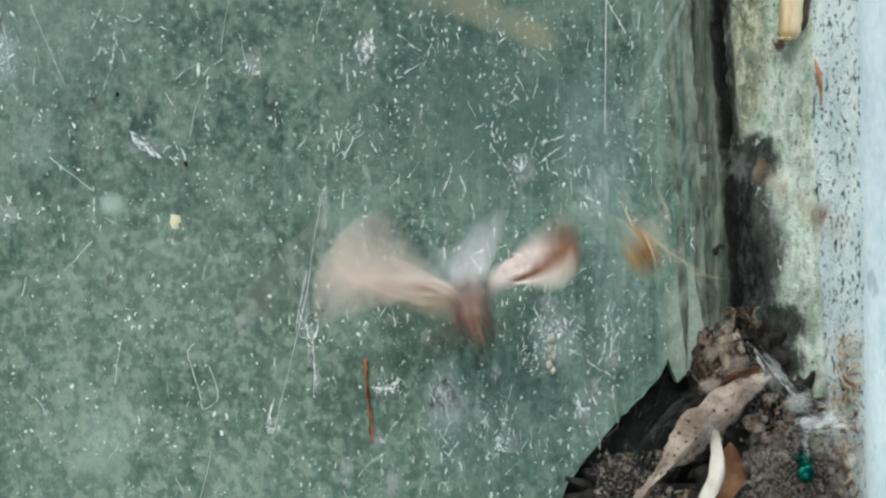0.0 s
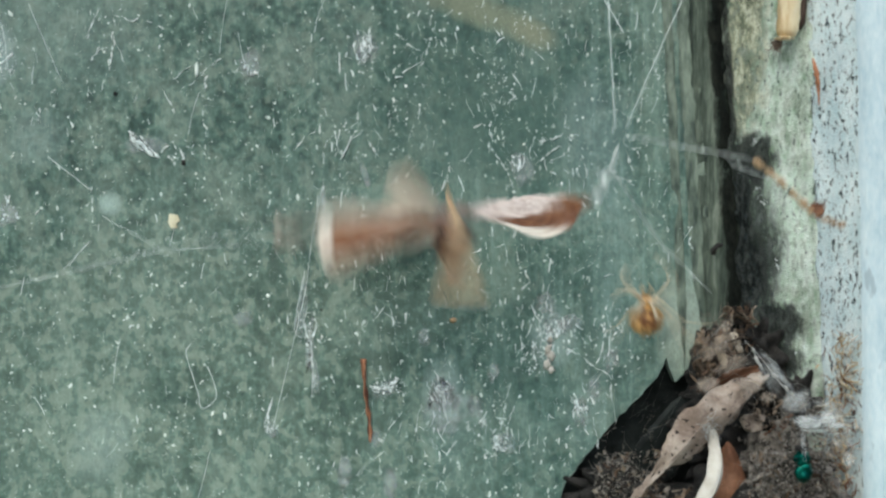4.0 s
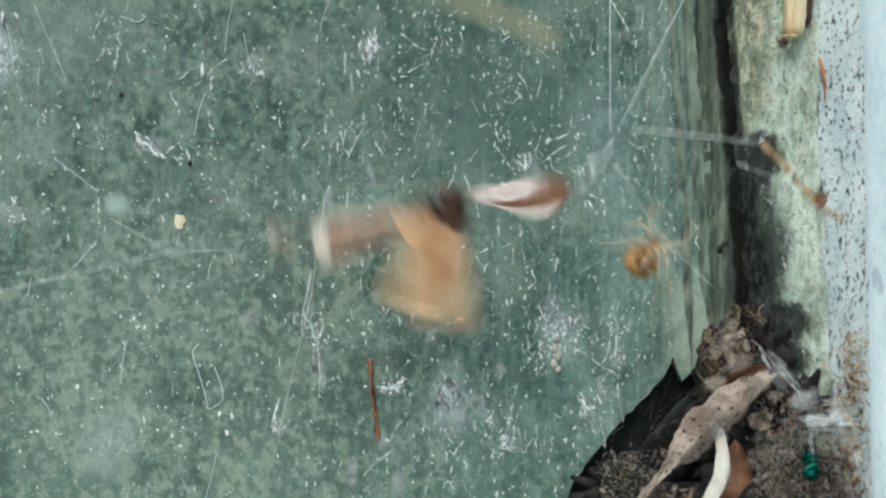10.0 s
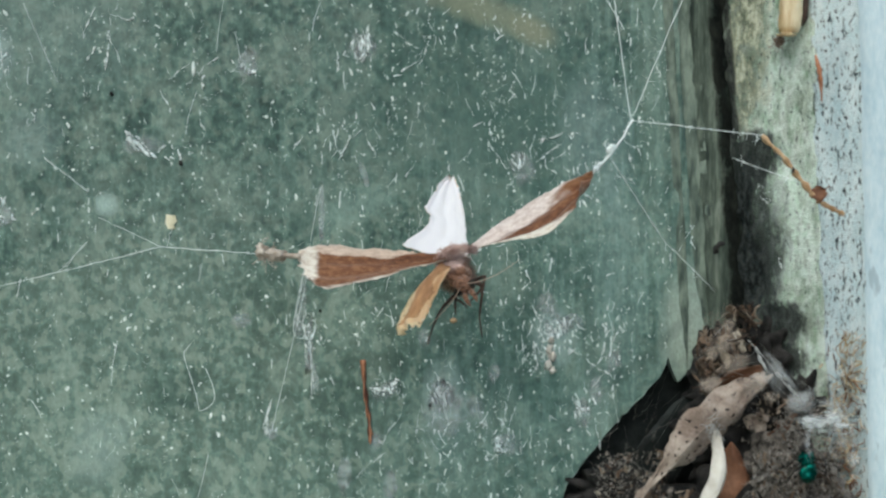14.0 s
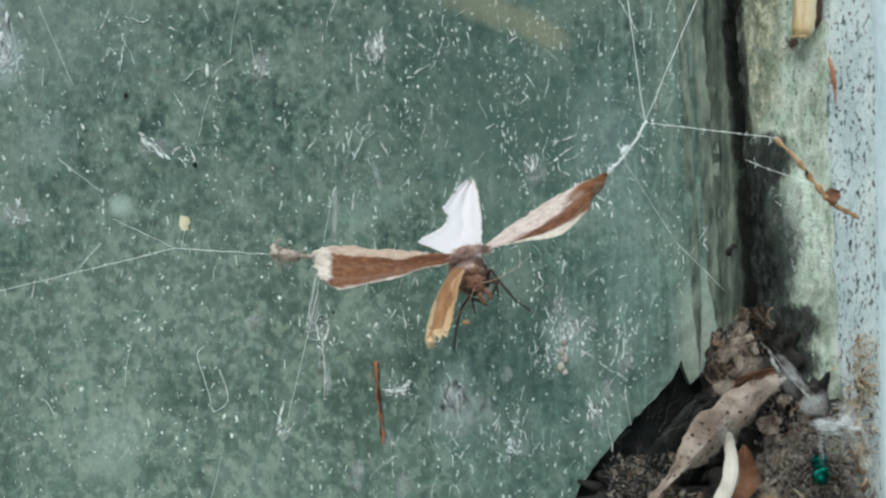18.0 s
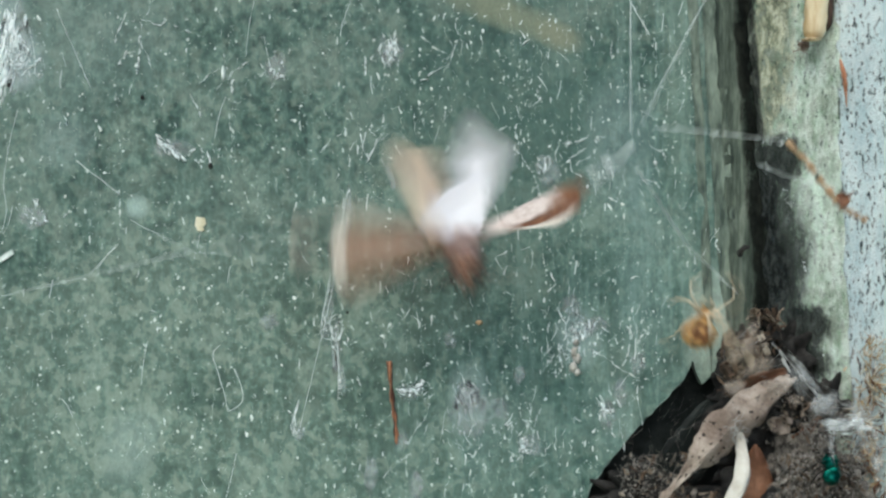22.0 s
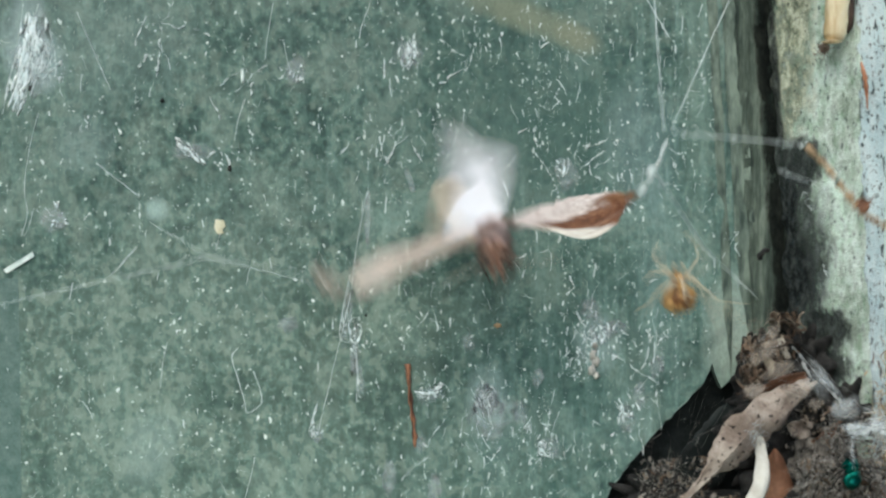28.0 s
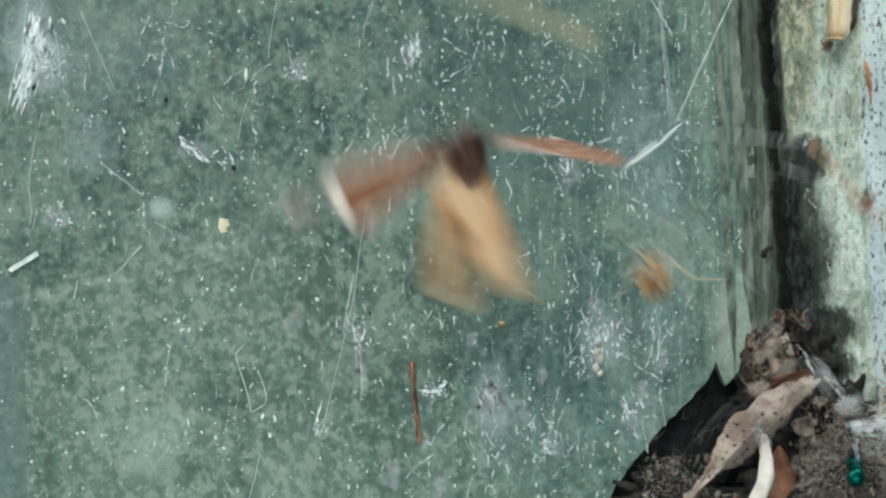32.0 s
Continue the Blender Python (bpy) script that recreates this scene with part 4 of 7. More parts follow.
thing("silk_fringe", bm, FLUFF, "torn white silk at the top of the bleached leaf", "silk", "stuff")

# web fluff, husks and straws caught beside the litter


random.seed(21)
for (u, v, d, sx, sz, ang, look_of) in ((1440, 706, 17, 42, 12, -20, HAZE), (1462, 748, 17.4, 44, 13, 2, HAZE_THICK), (1512, 802, 17.4, 46, 12, -84, HAZE), (1492, 778, 17.2, 34, 9, -50, HAZE), (1372, 650, 12.8, 60, 10, -46, HAZE), (1430, 785, 17.5, 26, 7, -80, HAZE), (1478, 730, 16.5, 34, 16, 20, HAZE),
                                        (1405, 690, 14, 60, 22, -36, HAZE), (1282, 610, 8.4, 46, 26, 40, BROWN_HAZE), (1290, 665, 9.2, 60, 20, 25, BROWN_HAZE), (1345, 690, 11, 50, 16, -20, BROWN_HAZE)):
    wad = empty("web_fluff", {HAZE: "thin grey veil of old spider web", BROWN_HAZE: "brown dusty veil of web over the litter"}.get(look_of, "white matted spider web full of dust"), "web fluff", "web fluff in the corner")
    wad.location = spot(u, v, d)
    lean = Euler((0, radians(-ang), 0)).to_matrix()
    for _ in range(7 if look_of == HAZE_THICK else 4):
        x, k = random.uniform(-0.6, 0.6) * sx, random.uniform(0.25, 0.6)
        part("wad", lump(bmesh.new(), lean @ Vector((x, random.uniform(-6, 6), random.gauss(0, 0.3) * sz)) * UNIT * MM, (sx * k * UNIT * MM, 0.12 * MM, sz * random.uniform(0.3, 0.75) * UNIT * MM), 0.35, 3, 2.2,
             Euler((0, radians(-ang + random.gauss(0, 9)), 0)).to_matrix()), look_of, wad)
    bm = bmesh.new()
    for _ in range(26 if look_of == HAZE_THICK else 8):
        x, z, y = random.uniform(-1, 0.5) * sx, random.gauss(0, 0.55) * sz, random.uniform(-8, 4)
        reach, rise = sx * random.uniform(0.3, 1.0), random.gauss(0, 0.25) * sz
        pts = [lean @ Vector((x + reach * i / 5, y, z + rise * i / 5 + random.gauss(0, 0.8))) * UNIT * MM for i in range(6)]
        tube(bm, pts, random.uniform(0.006, 0.03 if look_of == HAZE_THICK else 0.014) * MM, 3, wobble=0.4)
    tagged(part("fibres", bm, SILK if look_of == HAZE_THICK else FLUFF, wad), kind="stuff")
for mt, words, n, seed in ((STRAW, "straw-coloured grass husks stuck along the jamb edge", 200, 1), (RUST_LEAF, "rusty plant scraps stuck along the jamb edge", 110, 2), (PETAL, "pale chaff stuck along the jamb edge", 90, 3)):
    random.seed(400 + seed)
    bm = bmesh.new()
    for _ in range(n):
        v = 590 + 300 * random.random() ** 0.9
        u = random.gauss(1500, 13) - (10 if v > 700 else 0)
        p = spot(u, v, 7.6 + (u - 1450) / 80 * 4.2 + random.uniform(0.2, 0.7))
        d = Vector((random.uniform(-1, 1), random.uniform(-0.4, 0.2), random.uniform(-1.4, 1.4))).normalized()
        l = random.uniform(0.4, 1.6) * MM
        bend = Vector((random.uniform(-0.3, 0.3), -0.2, random.uniform(-0.3, 0.3))) * l
        r = random.uniform(0.03, 0.10) * MM
        tube(bm, [p, p + d * l * 0.5 + bend, p + d * l], [r * 0.5, r, r * 0.3], 4, wobble=0.3)
    thing("chaff", bm, mt, words, "chaff", "stuff")
bm = bmesh.new()
for _ in range(150):
    tuft(bm, spot(random.gauss(1288, 20), random.uniform(550, 690), random.uniform(3, 6.5)), 1, 0.0014, 0.000014, (random.uniform(-1, 1), -0.1, 0.2), 5)
thing("root_fibres", bm, surface("brown_fibre", (0.12, 0.09, 0.068), (0.36, 0.28, 0.22), 900, 4000, rough=0.9), "brown frayed plant fibres on the litter", "fibres", "stuff")
bm = bmesh.new()
tube(bm, curve_pts([spot(1326, 604, 10), spot(1352, 632, 11.5), spot(1390, 680, 13), spot(1412, 702, 14)], 6), 0.000035, 6, wobble=0.4)
for u, v, du, dv, k in ((1340, 616, 6, 12, 1.2), (1344, 628, 11, 22, 1.6), (1352, 642, 8, 16, 1.0), (1374, 660, 14, 10, 1.5), (1396, 682, 12, 16, 1.3)):
    tube(bm, curve_pts([spot(u, v, 12.6), spot(u + du * 0.4, v + dv * 0.6, 12.8), spot(u + du, v + dv, 12.7)], 4), [k * r * MM for r in (0.02, 0.07, 0.11, 0.13, 0.10, 0.12, 0.09, 0.06, 0.02)], 5, wobble=0.5)
thing("silk_straw", bm, FLUFF, "thin straw wrapped in torn white silk", "straw")

random.seed(29)
for i in range(9):
    u, v = random.uniform(1070, 1200), random.uniform(700, 840)
    a, l = random.gauss(-0.9, 0.5), random.uniform(40, 130)
    thing("silk_thread", tube(bmesh.new(), curve_pts([spot(u, v, 1.4), spot(u + math.cos(a) * l * 0.5, v + math.sin(a) * l * 0.5, 2.0), spot(u + math.cos(a) * l, v + math.sin(a) * l, 1.6)], 5), random.uniform(0.002, 0.004) * MM, 4),
          FLUFF, "fine silk thread across the broken corner", "spider silk", group="silk over the broken corner")

# dead greenbottle fly
fly = empty("fly", "dead metallic green fly in the litter", "fly")
fly.location = spot(1427, 826, 16.2)
fly.scale = (0.85, 0.85, 0.85)
part("thorax", lump(bmesh.new(), (0, 0, 0.0007), (0.00085, 0.0008, 0.0009), 0.3, 3), FLY_GREEN, fly)
part("abdomen", lump(bmesh.new(), (0.0001, -0.0002, -0.0007), (0.0009, 0.0008, 0.0011), 0.3, 3), FLY_GREEN, fly)
part("head", lump(bmesh.new(), (0, 0, 0.0018), (0.0007, 0.0006, 0.0004), 0.05, 2), BLACK, fly)
for sgn in (-1, 1):
    for k in range(3):
        part("leg", tube(bmesh.new(), [(sgn * 0.0006, -0.0006, 0.0009 - k * 0.0004), (sgn * 0.0016, -0.0012, 0.0008 - k * 0.0006), (sgn * 0.0020, -0.0004, 0.0002 - k * 0.0008)], 0.00006, 5), BLACK, fly)

# ---- things on the jamb ----
bm = bmesh.new()
tube(bm, curve_pts([spot(1410, -60, 8), spot(1406, 0, 8), spot(1401, 66, 7.6)], 6), [0.00108] * 12 + [0.0009], 10, wobble=0.06)
straw = empty("straw_stub", "tan cut straw stuck to the jamb", "straw")
part("stalk", bm, STUB, straw)
part("chewed_end", lump(bmesh.new(), spot(1396, 70, 8.2), (0.85 * MM, 0.5 * MM, 0.16 * MM), 0.5, 3, 3.5), STUB, straw, "frayed brown end")
# a dark tube added along the right for the straw's shadow
part("shadow_side", tube(bmesh.new(), curve_pts([spot(1430, -60, 7.6), spot(1428, 0, 7.6), spot(1424, 55, 7.4)], 4), [0.0004] * 8 + [0.0001], 6, wobble=0.2), LEG, straw, "dark strip for the shadow on one side")
random.seed(44)
root = tuft(bmesh.new(), spot(1382, 82, 7.0), 20, 0.0009, 0.00004, (-0.2, -0.2, -0.3), 4)
lump(root, spot(1384, 80, 6.6), (0.0005, 0.0003, 0.0004), 0.6, 3, 3)
thing("frayed_root", root, BROWN_LEAF, "frayed tan bark at the foot of the straw", "bark", "stuff")
bm = bmesh.new()
tube(bm, curve_pts([spot(1447, 105, 9), spot(1455, 140, 9.3), spot(1458, 190, 9)], 6), [0.00006, 0.00012, 0.00016, 0.00024, 0.0002, 0.00025, 0.0002, 0.00022, 0.00016, 0.00013, 0.0001, 0.00008, 0.00003], 6, wobble=0.25)
thing("husk", bm, NEEDLE, "red-brown seed husk on white paint", "husk")
amber = empty("amber_fibre", "amber plant fibre hanging on silk by the jamb", "plant fibre")
part("stem", tube(bmesh.new(), curve_pts([spot(1352, 246, 14), spot(1395, 290, 14.5), spot(1432, 340, 15), spot(1460, 368, 15), spot(1495, 385, 14.5)], 7), [0.00012 + 0.00016 * math.sin(i * 1.1) ** 4 + 0.00004 * (i % 3) for i in range(29)], 6, wobble=0.45), AMBER, amber)
bm = bmesh.new()
blade(bm, 0.0017, lambda s: (-0.0007 * math.sin(math.pi * min(1, s + 0.15)) - 0.0001, 0.0009 * math.sin(math.pi * min(1, s + 0.1))), 0.0001, 8, 4, lambda s, c: 0.0003 * math.sin(3 * s + 4 * c), ragged=0.00012)
flake = part("scale", bm, RUST_LEAF, amber, "small brown bud scale")
flake.matrix_basis = Matrix.Translation(spot(1442, 358, 15.2)) @ pose(0, 0, 0, 70, -40, 0)

# ---- marks, dust and old silk on the glass ----


def on_glass(name, material, label, category, pts, r, sides=5, wobble=0.2, n=6, d=0.1, group=""):
    bm = bmesh.new()
    tube(bm, curve_pts([spot(u, v, d) for u, v in pts], n), r * MM, sides, wobble=wobble)
    return thing(name, bm, material, label, category, group=group)


bm = bmesh.new()
line = curve_pts([spot(651, 637, 0.35), spot(655, 690, 0.35), spot(661, 740, 0.35), spot(664, 784, 0.3)], 7)
tube(bm, line, [0.00034, 0.0003] + [0.0002 + 0.00006 * math.sin(i * 1.3) for i in range(len(line) - 4)] + [0.00014, 0.00008], 8, wobble=0.16)
thing("pine_needle", bm, NEEDLE, "red-brown dry pine needle stuck to the pane", "pine needle")
bm = bmesh.new()
slab(bm, [(309, 380), (324, 382), (327, 393), (321, 398), (324, 405), (312, 406), (307, 395)], 0.02, 0.22)
thing("paint_chip", bm, CREAM, "cream flake of paint stuck on the glass", "flake", smooth=False)
bm = bmesh.new()
lump(bm, spot(357, 125, 0.15), (0.0002, 0.00012, 0.0008), 0.2, 2)
thing("paint_chip", bm, DUST, "white sliver of paint stuck on the glass", "flake")
for u, v, r in ((213, 168, 0.2), (334, 290, 0.22), (577, 550, 0.13), (-25, 145, 0.22), (1316, 512, 0.12)):
    thing("dirt_speck", lump(bmesh.new(), spot(u, v, 0.15), (r * MM, 0.15 * MM, r * 1.2 * MM), 0.3, 2), DUST if u > 1300 else BLACK,
          "tiny speck stuck on the glass", "speck", group="dirt specks")
thing("mould_flake", tube(bmesh.new(), curve_pts([spot(1270, 452, 1.6), spot(1276, 438, 2.0), spot(1288, 434, 2.0)], 4), [0.0002, 0.0003, 0.0003, 0.00032, 0.0003, 0.0003, 0.00026, 0.0002, 0.0001], 6, wobble=0.4), BLACK,
      "black curled flake of mould at the groove", "flake")
thing("dirt_speck", lump(bmesh.new(), spot(811, 568, 0.2), (0.28 * MM, 0.15 * MM, 0.24 * MM), 0.7, 2), AMBER, "tiny orange crumb stuck on the glass", "speck", group="dirt specks")
on_glass("silk_loop", SILK, "loop of old silk stuck on the pane", "silk", [(350, 608), (338, 625), (348, 660), (360, 700), (366, 724), (390, 708), (388, 680), (376, 650)], 0.03, 4, 0.6)
for pts in ([(578, 335), (560, 430), (548, 520), (520, 640), (490, 765)], [(556, 585), (562, 640), (560, 705)], [(548, 480), (530, 585), (560, 600)],
            [(168, 428), (150, 448), (132, 472)], [(412, -5), (402, 50), (397, 96)], [(585, -5), (572, 30), (565, 60)], [(362, 165), (350, 200), (342, 240)],
            [(318, 400), (310, 436)], [(222, 600), (214, 640), (210, 680)], [(380, 800), (370, 845), (360, 882)], [(-10, 190), (-25, 250), (-35, 320), (-30, 370), (-40, 410)],
            [(10, 40), (18, 75), (24, 130)], [(-38, -5), (-45, 60), (-60, 120), (-75, 192)], [(-30, 40), (-50, 90), (-70, 150)], [(-10, -5), (-30, 60), (-50, 110)],
            [(430, 60), (440, 110), (450, 120)], [(1250, 380), (1225, 415), (1205, 450)], [(-18, 360), (-28, 395), (-36, 410)]):
    on_glass("silk_strand", SILK, "fine white silk strand stuck to the pane", "silk", pts, 0.022, 4, 0.8, n=14, group="old silk on the pane")


def on_pane(u, v):
    return u < 1195 and (v < 600 or (u - 1000) * 240 + (v - 868) * 185 < 0)


def lift(u):
    """The height of the surface at plan line u: the glass, or the slope of the jamb."""
    return 0.05 if u < 1276 else 1.9 + max(0.0, u - 1296) / 158 * 6.4


def silk_clump(u, v, reach, n, seed, label="white wisp of old silk on the pane", material=None, stretch=1.0):
    random.seed(seed)
    bm = bmesh.new()
    main = random.uniform(0.9, 2.2)
    for _ in range(max(2, int(n * 0.2))):
        a = random.gauss(main, 0.7) if random.random() < 0.6 else random.uniform(0, 6.3)
        p = [u + random.gauss(0, reach * 0.42), v + random.gauss(0, reach * 0.42) * stretch]
        size = random.uniform(0.35, 1.0)
        thick = (0.026 + 0.10 * random.random() ** 2) * size * (1.0 if u < 1276 else 0.4)
        forks = []
        for branch in range(random.choice((1, 2, 2, 3))):
            q, b = (list(p), a) if not forks else (list(random.choice(forks)), a + random.choice((-1, 1)) * random.uniform(0.6, 1.8))
            pts, rad = [], []
            for _ in range(random.randint(5, 9)):
                pts.append(spot(q[0], q[1], lift(q[0]) + random.uniform(0, 0.08)))
                rad.append(thick * random.choice((0.5, 0.8, 1.0, 1.0, 1.7)) * MM / (1 + 0.5 * branch))
                forks.append(tuple(q))
                b += random.gauss(0, 0.3)
                q[0] += math.cos(b) * reach * 0.095 * size
                q[1] += math.sin(b) * reach * 0.095 * size * stretch
            rad[0] *= 0.4
            rad[-1] *= 0.3
            tube(bm, pts, rad, 4, wobble=0.4)
    for _ in range(int(n * 0.9) if u < 1276 else 2):
        r = (0.02 + 0.12 * random.random() ** 3) * MM
        lump(bm, spot(u + random.gauss(0, reach * 0.32), v + random.gauss(0, reach * 0.32) * stretch, lift(u)), (r * random.uniform(0.4, 1), r * 0.4, r * random.uniform(0.6, 2.2)), 0.5, 1, 2.0,
             Euler((0, random.uniform(-0.7, 0.7), 0)).to_matrix())
    return thing("silk_wisp", bm, material or SILK, label, "silk", group="silk wisps on the pane")


for i, (u, v, reach, n, st) in enumerate(((320, 280, 18, 8, 1.0), (690, 692, 32, 22, 1.0), (655, 90, 36, 24, 1.0),
                                      (450, 118, 26, 14, 1.5), (25, 120, 24, 14, 1.5), (-22, 80, 40, 40, 1.6), (-10, 100, 22, 26, 1),
                                      (890, 780, 40, 20, 1.4), (345, 260, 20, 9, 1), (20, 380, 30, 12, 1.0), (560, 600, 24, 10, 1.8), (240, 560, 26, 8, 1), (1362, 362, 22, 7, 1.3), (1332, 336, 30, 5, 0.8), (1385, 470, 16, 9, 1.0), (1345, 250, 26, 18, 0.7), (1420, 620, 24, 12, 1.0),
                                      (70, 205, 20, 9, 1.6), (1225, 420, 26, 6, 1.3), (780, 60, 34, 12, 1.6), (625, 228, 18, 10, 0.6), (940, 640, 34, 20, 1.0), (850, 745, 40, 16, 1.6), (205, 30, 34, 14, 1.4))):
    w = silk_clump(u, v, reach, n, 100 + i, stretch=st)


def silk_smear(path, width, n, seed, label, bold=1.0):
    """A torn white streak of silk: many fine strokes along one line."""
    random.seed(seed)
    line = curve_pts([spot(u, v, 0.08) for u, v in path], 10)
    bm = bmesh.new()
    for _ in range(n):
        i = random.randrange(0, max(1, len(line) - 5))
        off = Vector((random.gauss(0, width), random.uniform(-1, 0), random.gauss(0, width))) * UNIT * MM
        k = random.randint(3, 5)
        pts = [p + off + Vector((random.gauss(0, 0.9), 0, random.gauss(0, 0.9))) * UNIT * MM for p in line[i:i + k + 1]]
        r = (0.014 + 0.06 * random.random() ** 2) * bold * MM
        tube(bm, pts, [r * (0.4 if j in (0, len(pts) - 1) else random.uniform(0.7, 1.3)) for j in range(len(pts))], 4, wobble=0.4)
    return thing("silk_smear", bm, SILK, label, "silk", group="silk smears on the pane")


silk_smear([(238, 234), (252, 252), (266, 264), (290, 286)], 3.5, 46, 301, "torn white streak of silk on the pane", 1.5)
silk_smear([(288, 282), (298, 264), (318, 258), (330, 270), (336, 292)], 1.0, 16, 302, "curled silk thread around a dirt speck")
silk_smear([(556, 540), (548, 575), (556, 610), (562, 660), (560, 706)], 1.4, 20, 303, "white silk streak running down the pane", 0.7)
silk_smear([(-18, 20), (-26, 70), (-40, 130), (-60, 190)], 9, 120, 304, "thick white silk streak at the side of the pane", 1.9)
silk_smear([(-14, 60), (-4, 85), (-12, 110), (10, 100)], 9, 60, 314, "matted white silk patch at the side of the pane", 1.5)
silk_smear([(548, 480), (540, 530), (530, 590)], 1.2, 9, 305, "fine silk streak on the pane", 0.5)
silk_smear([(495, 700), (480, 745), (486, 770)], 2, 12, 306, "fine silk streak on the pane")
silk_smear([(1020, 700), (1032, 720), (1040, 740)], 3, 18, 307, "short white silk streak on the pane", 1.5)
silk_smear([(890, 770), (886, 790), (905, 800)], 3, 18, 308, "short white silk streak on the pane", 1.4)
silk_smear([(655, 62), (660, 90), (650, 108)], 5, 26, 309, "feathery white silk patch on the pane", 1.2)
silk_smear([(908, 280), (925, 300), (932, 262)], 3, 22, 310, "branched white silk wisp on the pane", 1.1)
silk_smear([(960, 570), (985, 600), (1000, 570)], 8, 30, 311, "matted white silk patch on the pane", 0.8)
silk_smear([(775, 670), (790, 710), (800, 735)], 7, 26, 312, "matted white silk patch on the pane", 0.8)
silk_smear([(668, 690), (690, 688), (708, 676)], 4, 26, 313, "white silk caught on the pine needle", 1.3)


def silk_star(u, v, reach, arms, seed, label, bold=1.0):
    """Old silk splayed on the glass: jagged strokes that leave one middle, thick there and thin at their ends."""
    rng = random.Random(seed)
    bm = bmesh.new()
    for _ in range(max(3, int(arms * 0.9))):
        if not on_pane(u + reach * 0.6, v + reach * 0.7):
            break
        a = rng.choice((1.57, -1.57)) + rng.gauss(0, 0.5)
        q = [u + rng.gauss(0, reach * 0.42), v + rng.gauss(0, reach * 0.5)]
        l, k = reach * rng.uniform(0.1, 0.5), rng.randint(4, 6)
        thick = bold * (0.03 + 0.09 * rng.random() ** 2)
        pts, rad = [], []
        for i in range(k):
            pts.append(spot(q[0], q[1], 0.05 + rng.uniform(0, 0.08)))
            rad.append(thick * (1 - 0.75 * i / (k - 1)) * rng.uniform(0.6, 1.3) * MM)
            a += rng.gauss(0, 0.2)
            q[0] += math.cos(a) * l / k
            q[1] += math.sin(a) * l / k
        tube(bm, pts, rad, 4, wobble=0.4)
    for _ in range(arms):
        r = bold * (0.02 + 0.12 * rng.random() ** 2) * MM
        lump(bm, spot(u + rng.gauss(0, reach * 0.3), v + rng.gauss(0, reach * 0.35), 0.05), (r * rng.uniform(0.4, 1), r * 0.4, r * rng.uniform(0.6, 2.2)), 0.5, 1)
    return thing("silk_star", bm, SILK, label, "silk", group="silk stars on the pane")


for i, (u, v, reach, arms, bold) in enumerate(((985, 585, 58, 30, 1.5), (962, 640, 46, 12, 1.1), (790, 690, 56, 14, 1.0), (1035, 300, 55, 11, 1.1), (1040, 720, 50, 12, 1.3), (1030, 600, 60, 12, 1.1), (930, 540, 60, 10, 1.1),
                                               (655, 85, 30, 12, 1.1), (450, 118, 30, 8, 1.1), (790, 60, 60, 10, 1.0), (925, 285, 50, 5, 0.9), (556, 590, 50, 11, 1.0), (700, 685, 34, 11, 1.1), (880, 800, 70, 12, 1.1), (770, 790, 70, 11, 1.0),
                                               (1110, 640, 60, 12, 1.1), (25, 380, 40, 9, 1.0), (20, 110, 40, 9, 1.0), (480, 750, 26, 6, 1.0), (1000, 800, 60, 12, 1.1), (620, 225, 22, 6, 1.2), (850, 480, 70, 10, 1.0), (1090, 520, 70, 10, 1.0),
                                               (700, 200, 90, 10, 1.0), (880, 130, 90, 10, 1.0), (720, 560, 80, 8, 0.9))):
    silk_star(u, v, reach, arms, 800 + i, "scattered white strokes of old silk on the pane", bold)
spread = random.Random(77)
for i in range(44):
    u0, v0, u1, v1 = spread.choice(((880, 540, 1130, 820), (880, 540, 1130, 820), (640, 50, 1000, 330), (690, 640, 830, 800), (560, 60, 760, 260), (1000, 230, 1110, 330), (180, 0, 480, 160)))
    u, v = spread.uniform(u0, u1), spread.uniform(v0, v1)
    if not on_pane(u, v + 40):
        continue
    a, l = spread.gauss(1.57, 0.6), spread.uniform(10, 30)
    path = [(u, v)]
    for _ in range(3):
        a += spread.gauss(0, 0.25)
        path.append((path[-1][0] + math.cos(a) * l, path[-1][1] + math.sin(a) * l))
    silk_smear(path, spread.uniform(0.3, 1.2), spread.randint(6, 13), 500 + i, "small torn wisp of white silk on the pane", spread.uniform(0.5, 1.15))


def silk_film(u, v, ru, rv, seed):
    """A soft torn patch of old silk lying flat on the glass, thin at its rim."""
    random.seed(seed)
    bm = lump(bmesh.new(), spot(u, v, 0.06), (ru * 1.1 * UNIT * MM, 0.02 * MM, rv * 1.1 * UNIT * MM), 0.75, 4, 2.6, Euler((0, random.uniform(-0.4, 0.4), 0)).to_matrix())
    return thing("silk_film", bm, FILM, "soft white patch of matted silk on the pane", "silk", group="silk patches on the pane")


for i, (u, v, ru, rv) in enumerate(((794, 727, 26, 38), (790, 695, 18, 22), (990, 578, 18, 16), (692, 690, 22, 10), (672, 778, 9, 12), (1037, 732, 12, 22), (439, 567, 15, 11), (542, 555, 6, 46), (557, 610, 6, 40),
                                    (565, 662, 5, 30), (618, 839, 10, 26), (700, 857, 10, 26), (580, 380, 4, 44), (655, 312, 4, 22), (932, 300, 14, 26), (974, 540, 14, 16), (1018, 570, 16, 12), (655, 88, 18, 22), (450, 118, 14, 20),
                                    (-18, 80, 26, 60), (265, 258, 26, 12), (900, 785, 18, 16), (850, 720, 10, 18), (1090, 640, 10, 16), (760, 600, 9, 14), (880, 660, 8, 16), (20, 380, 20, 16), (490, 762, 9, 12), (1060, 690, 10, 20))):
    silk_film(u, v, ru, rv, 900 + i)
bm = bmesh.new()
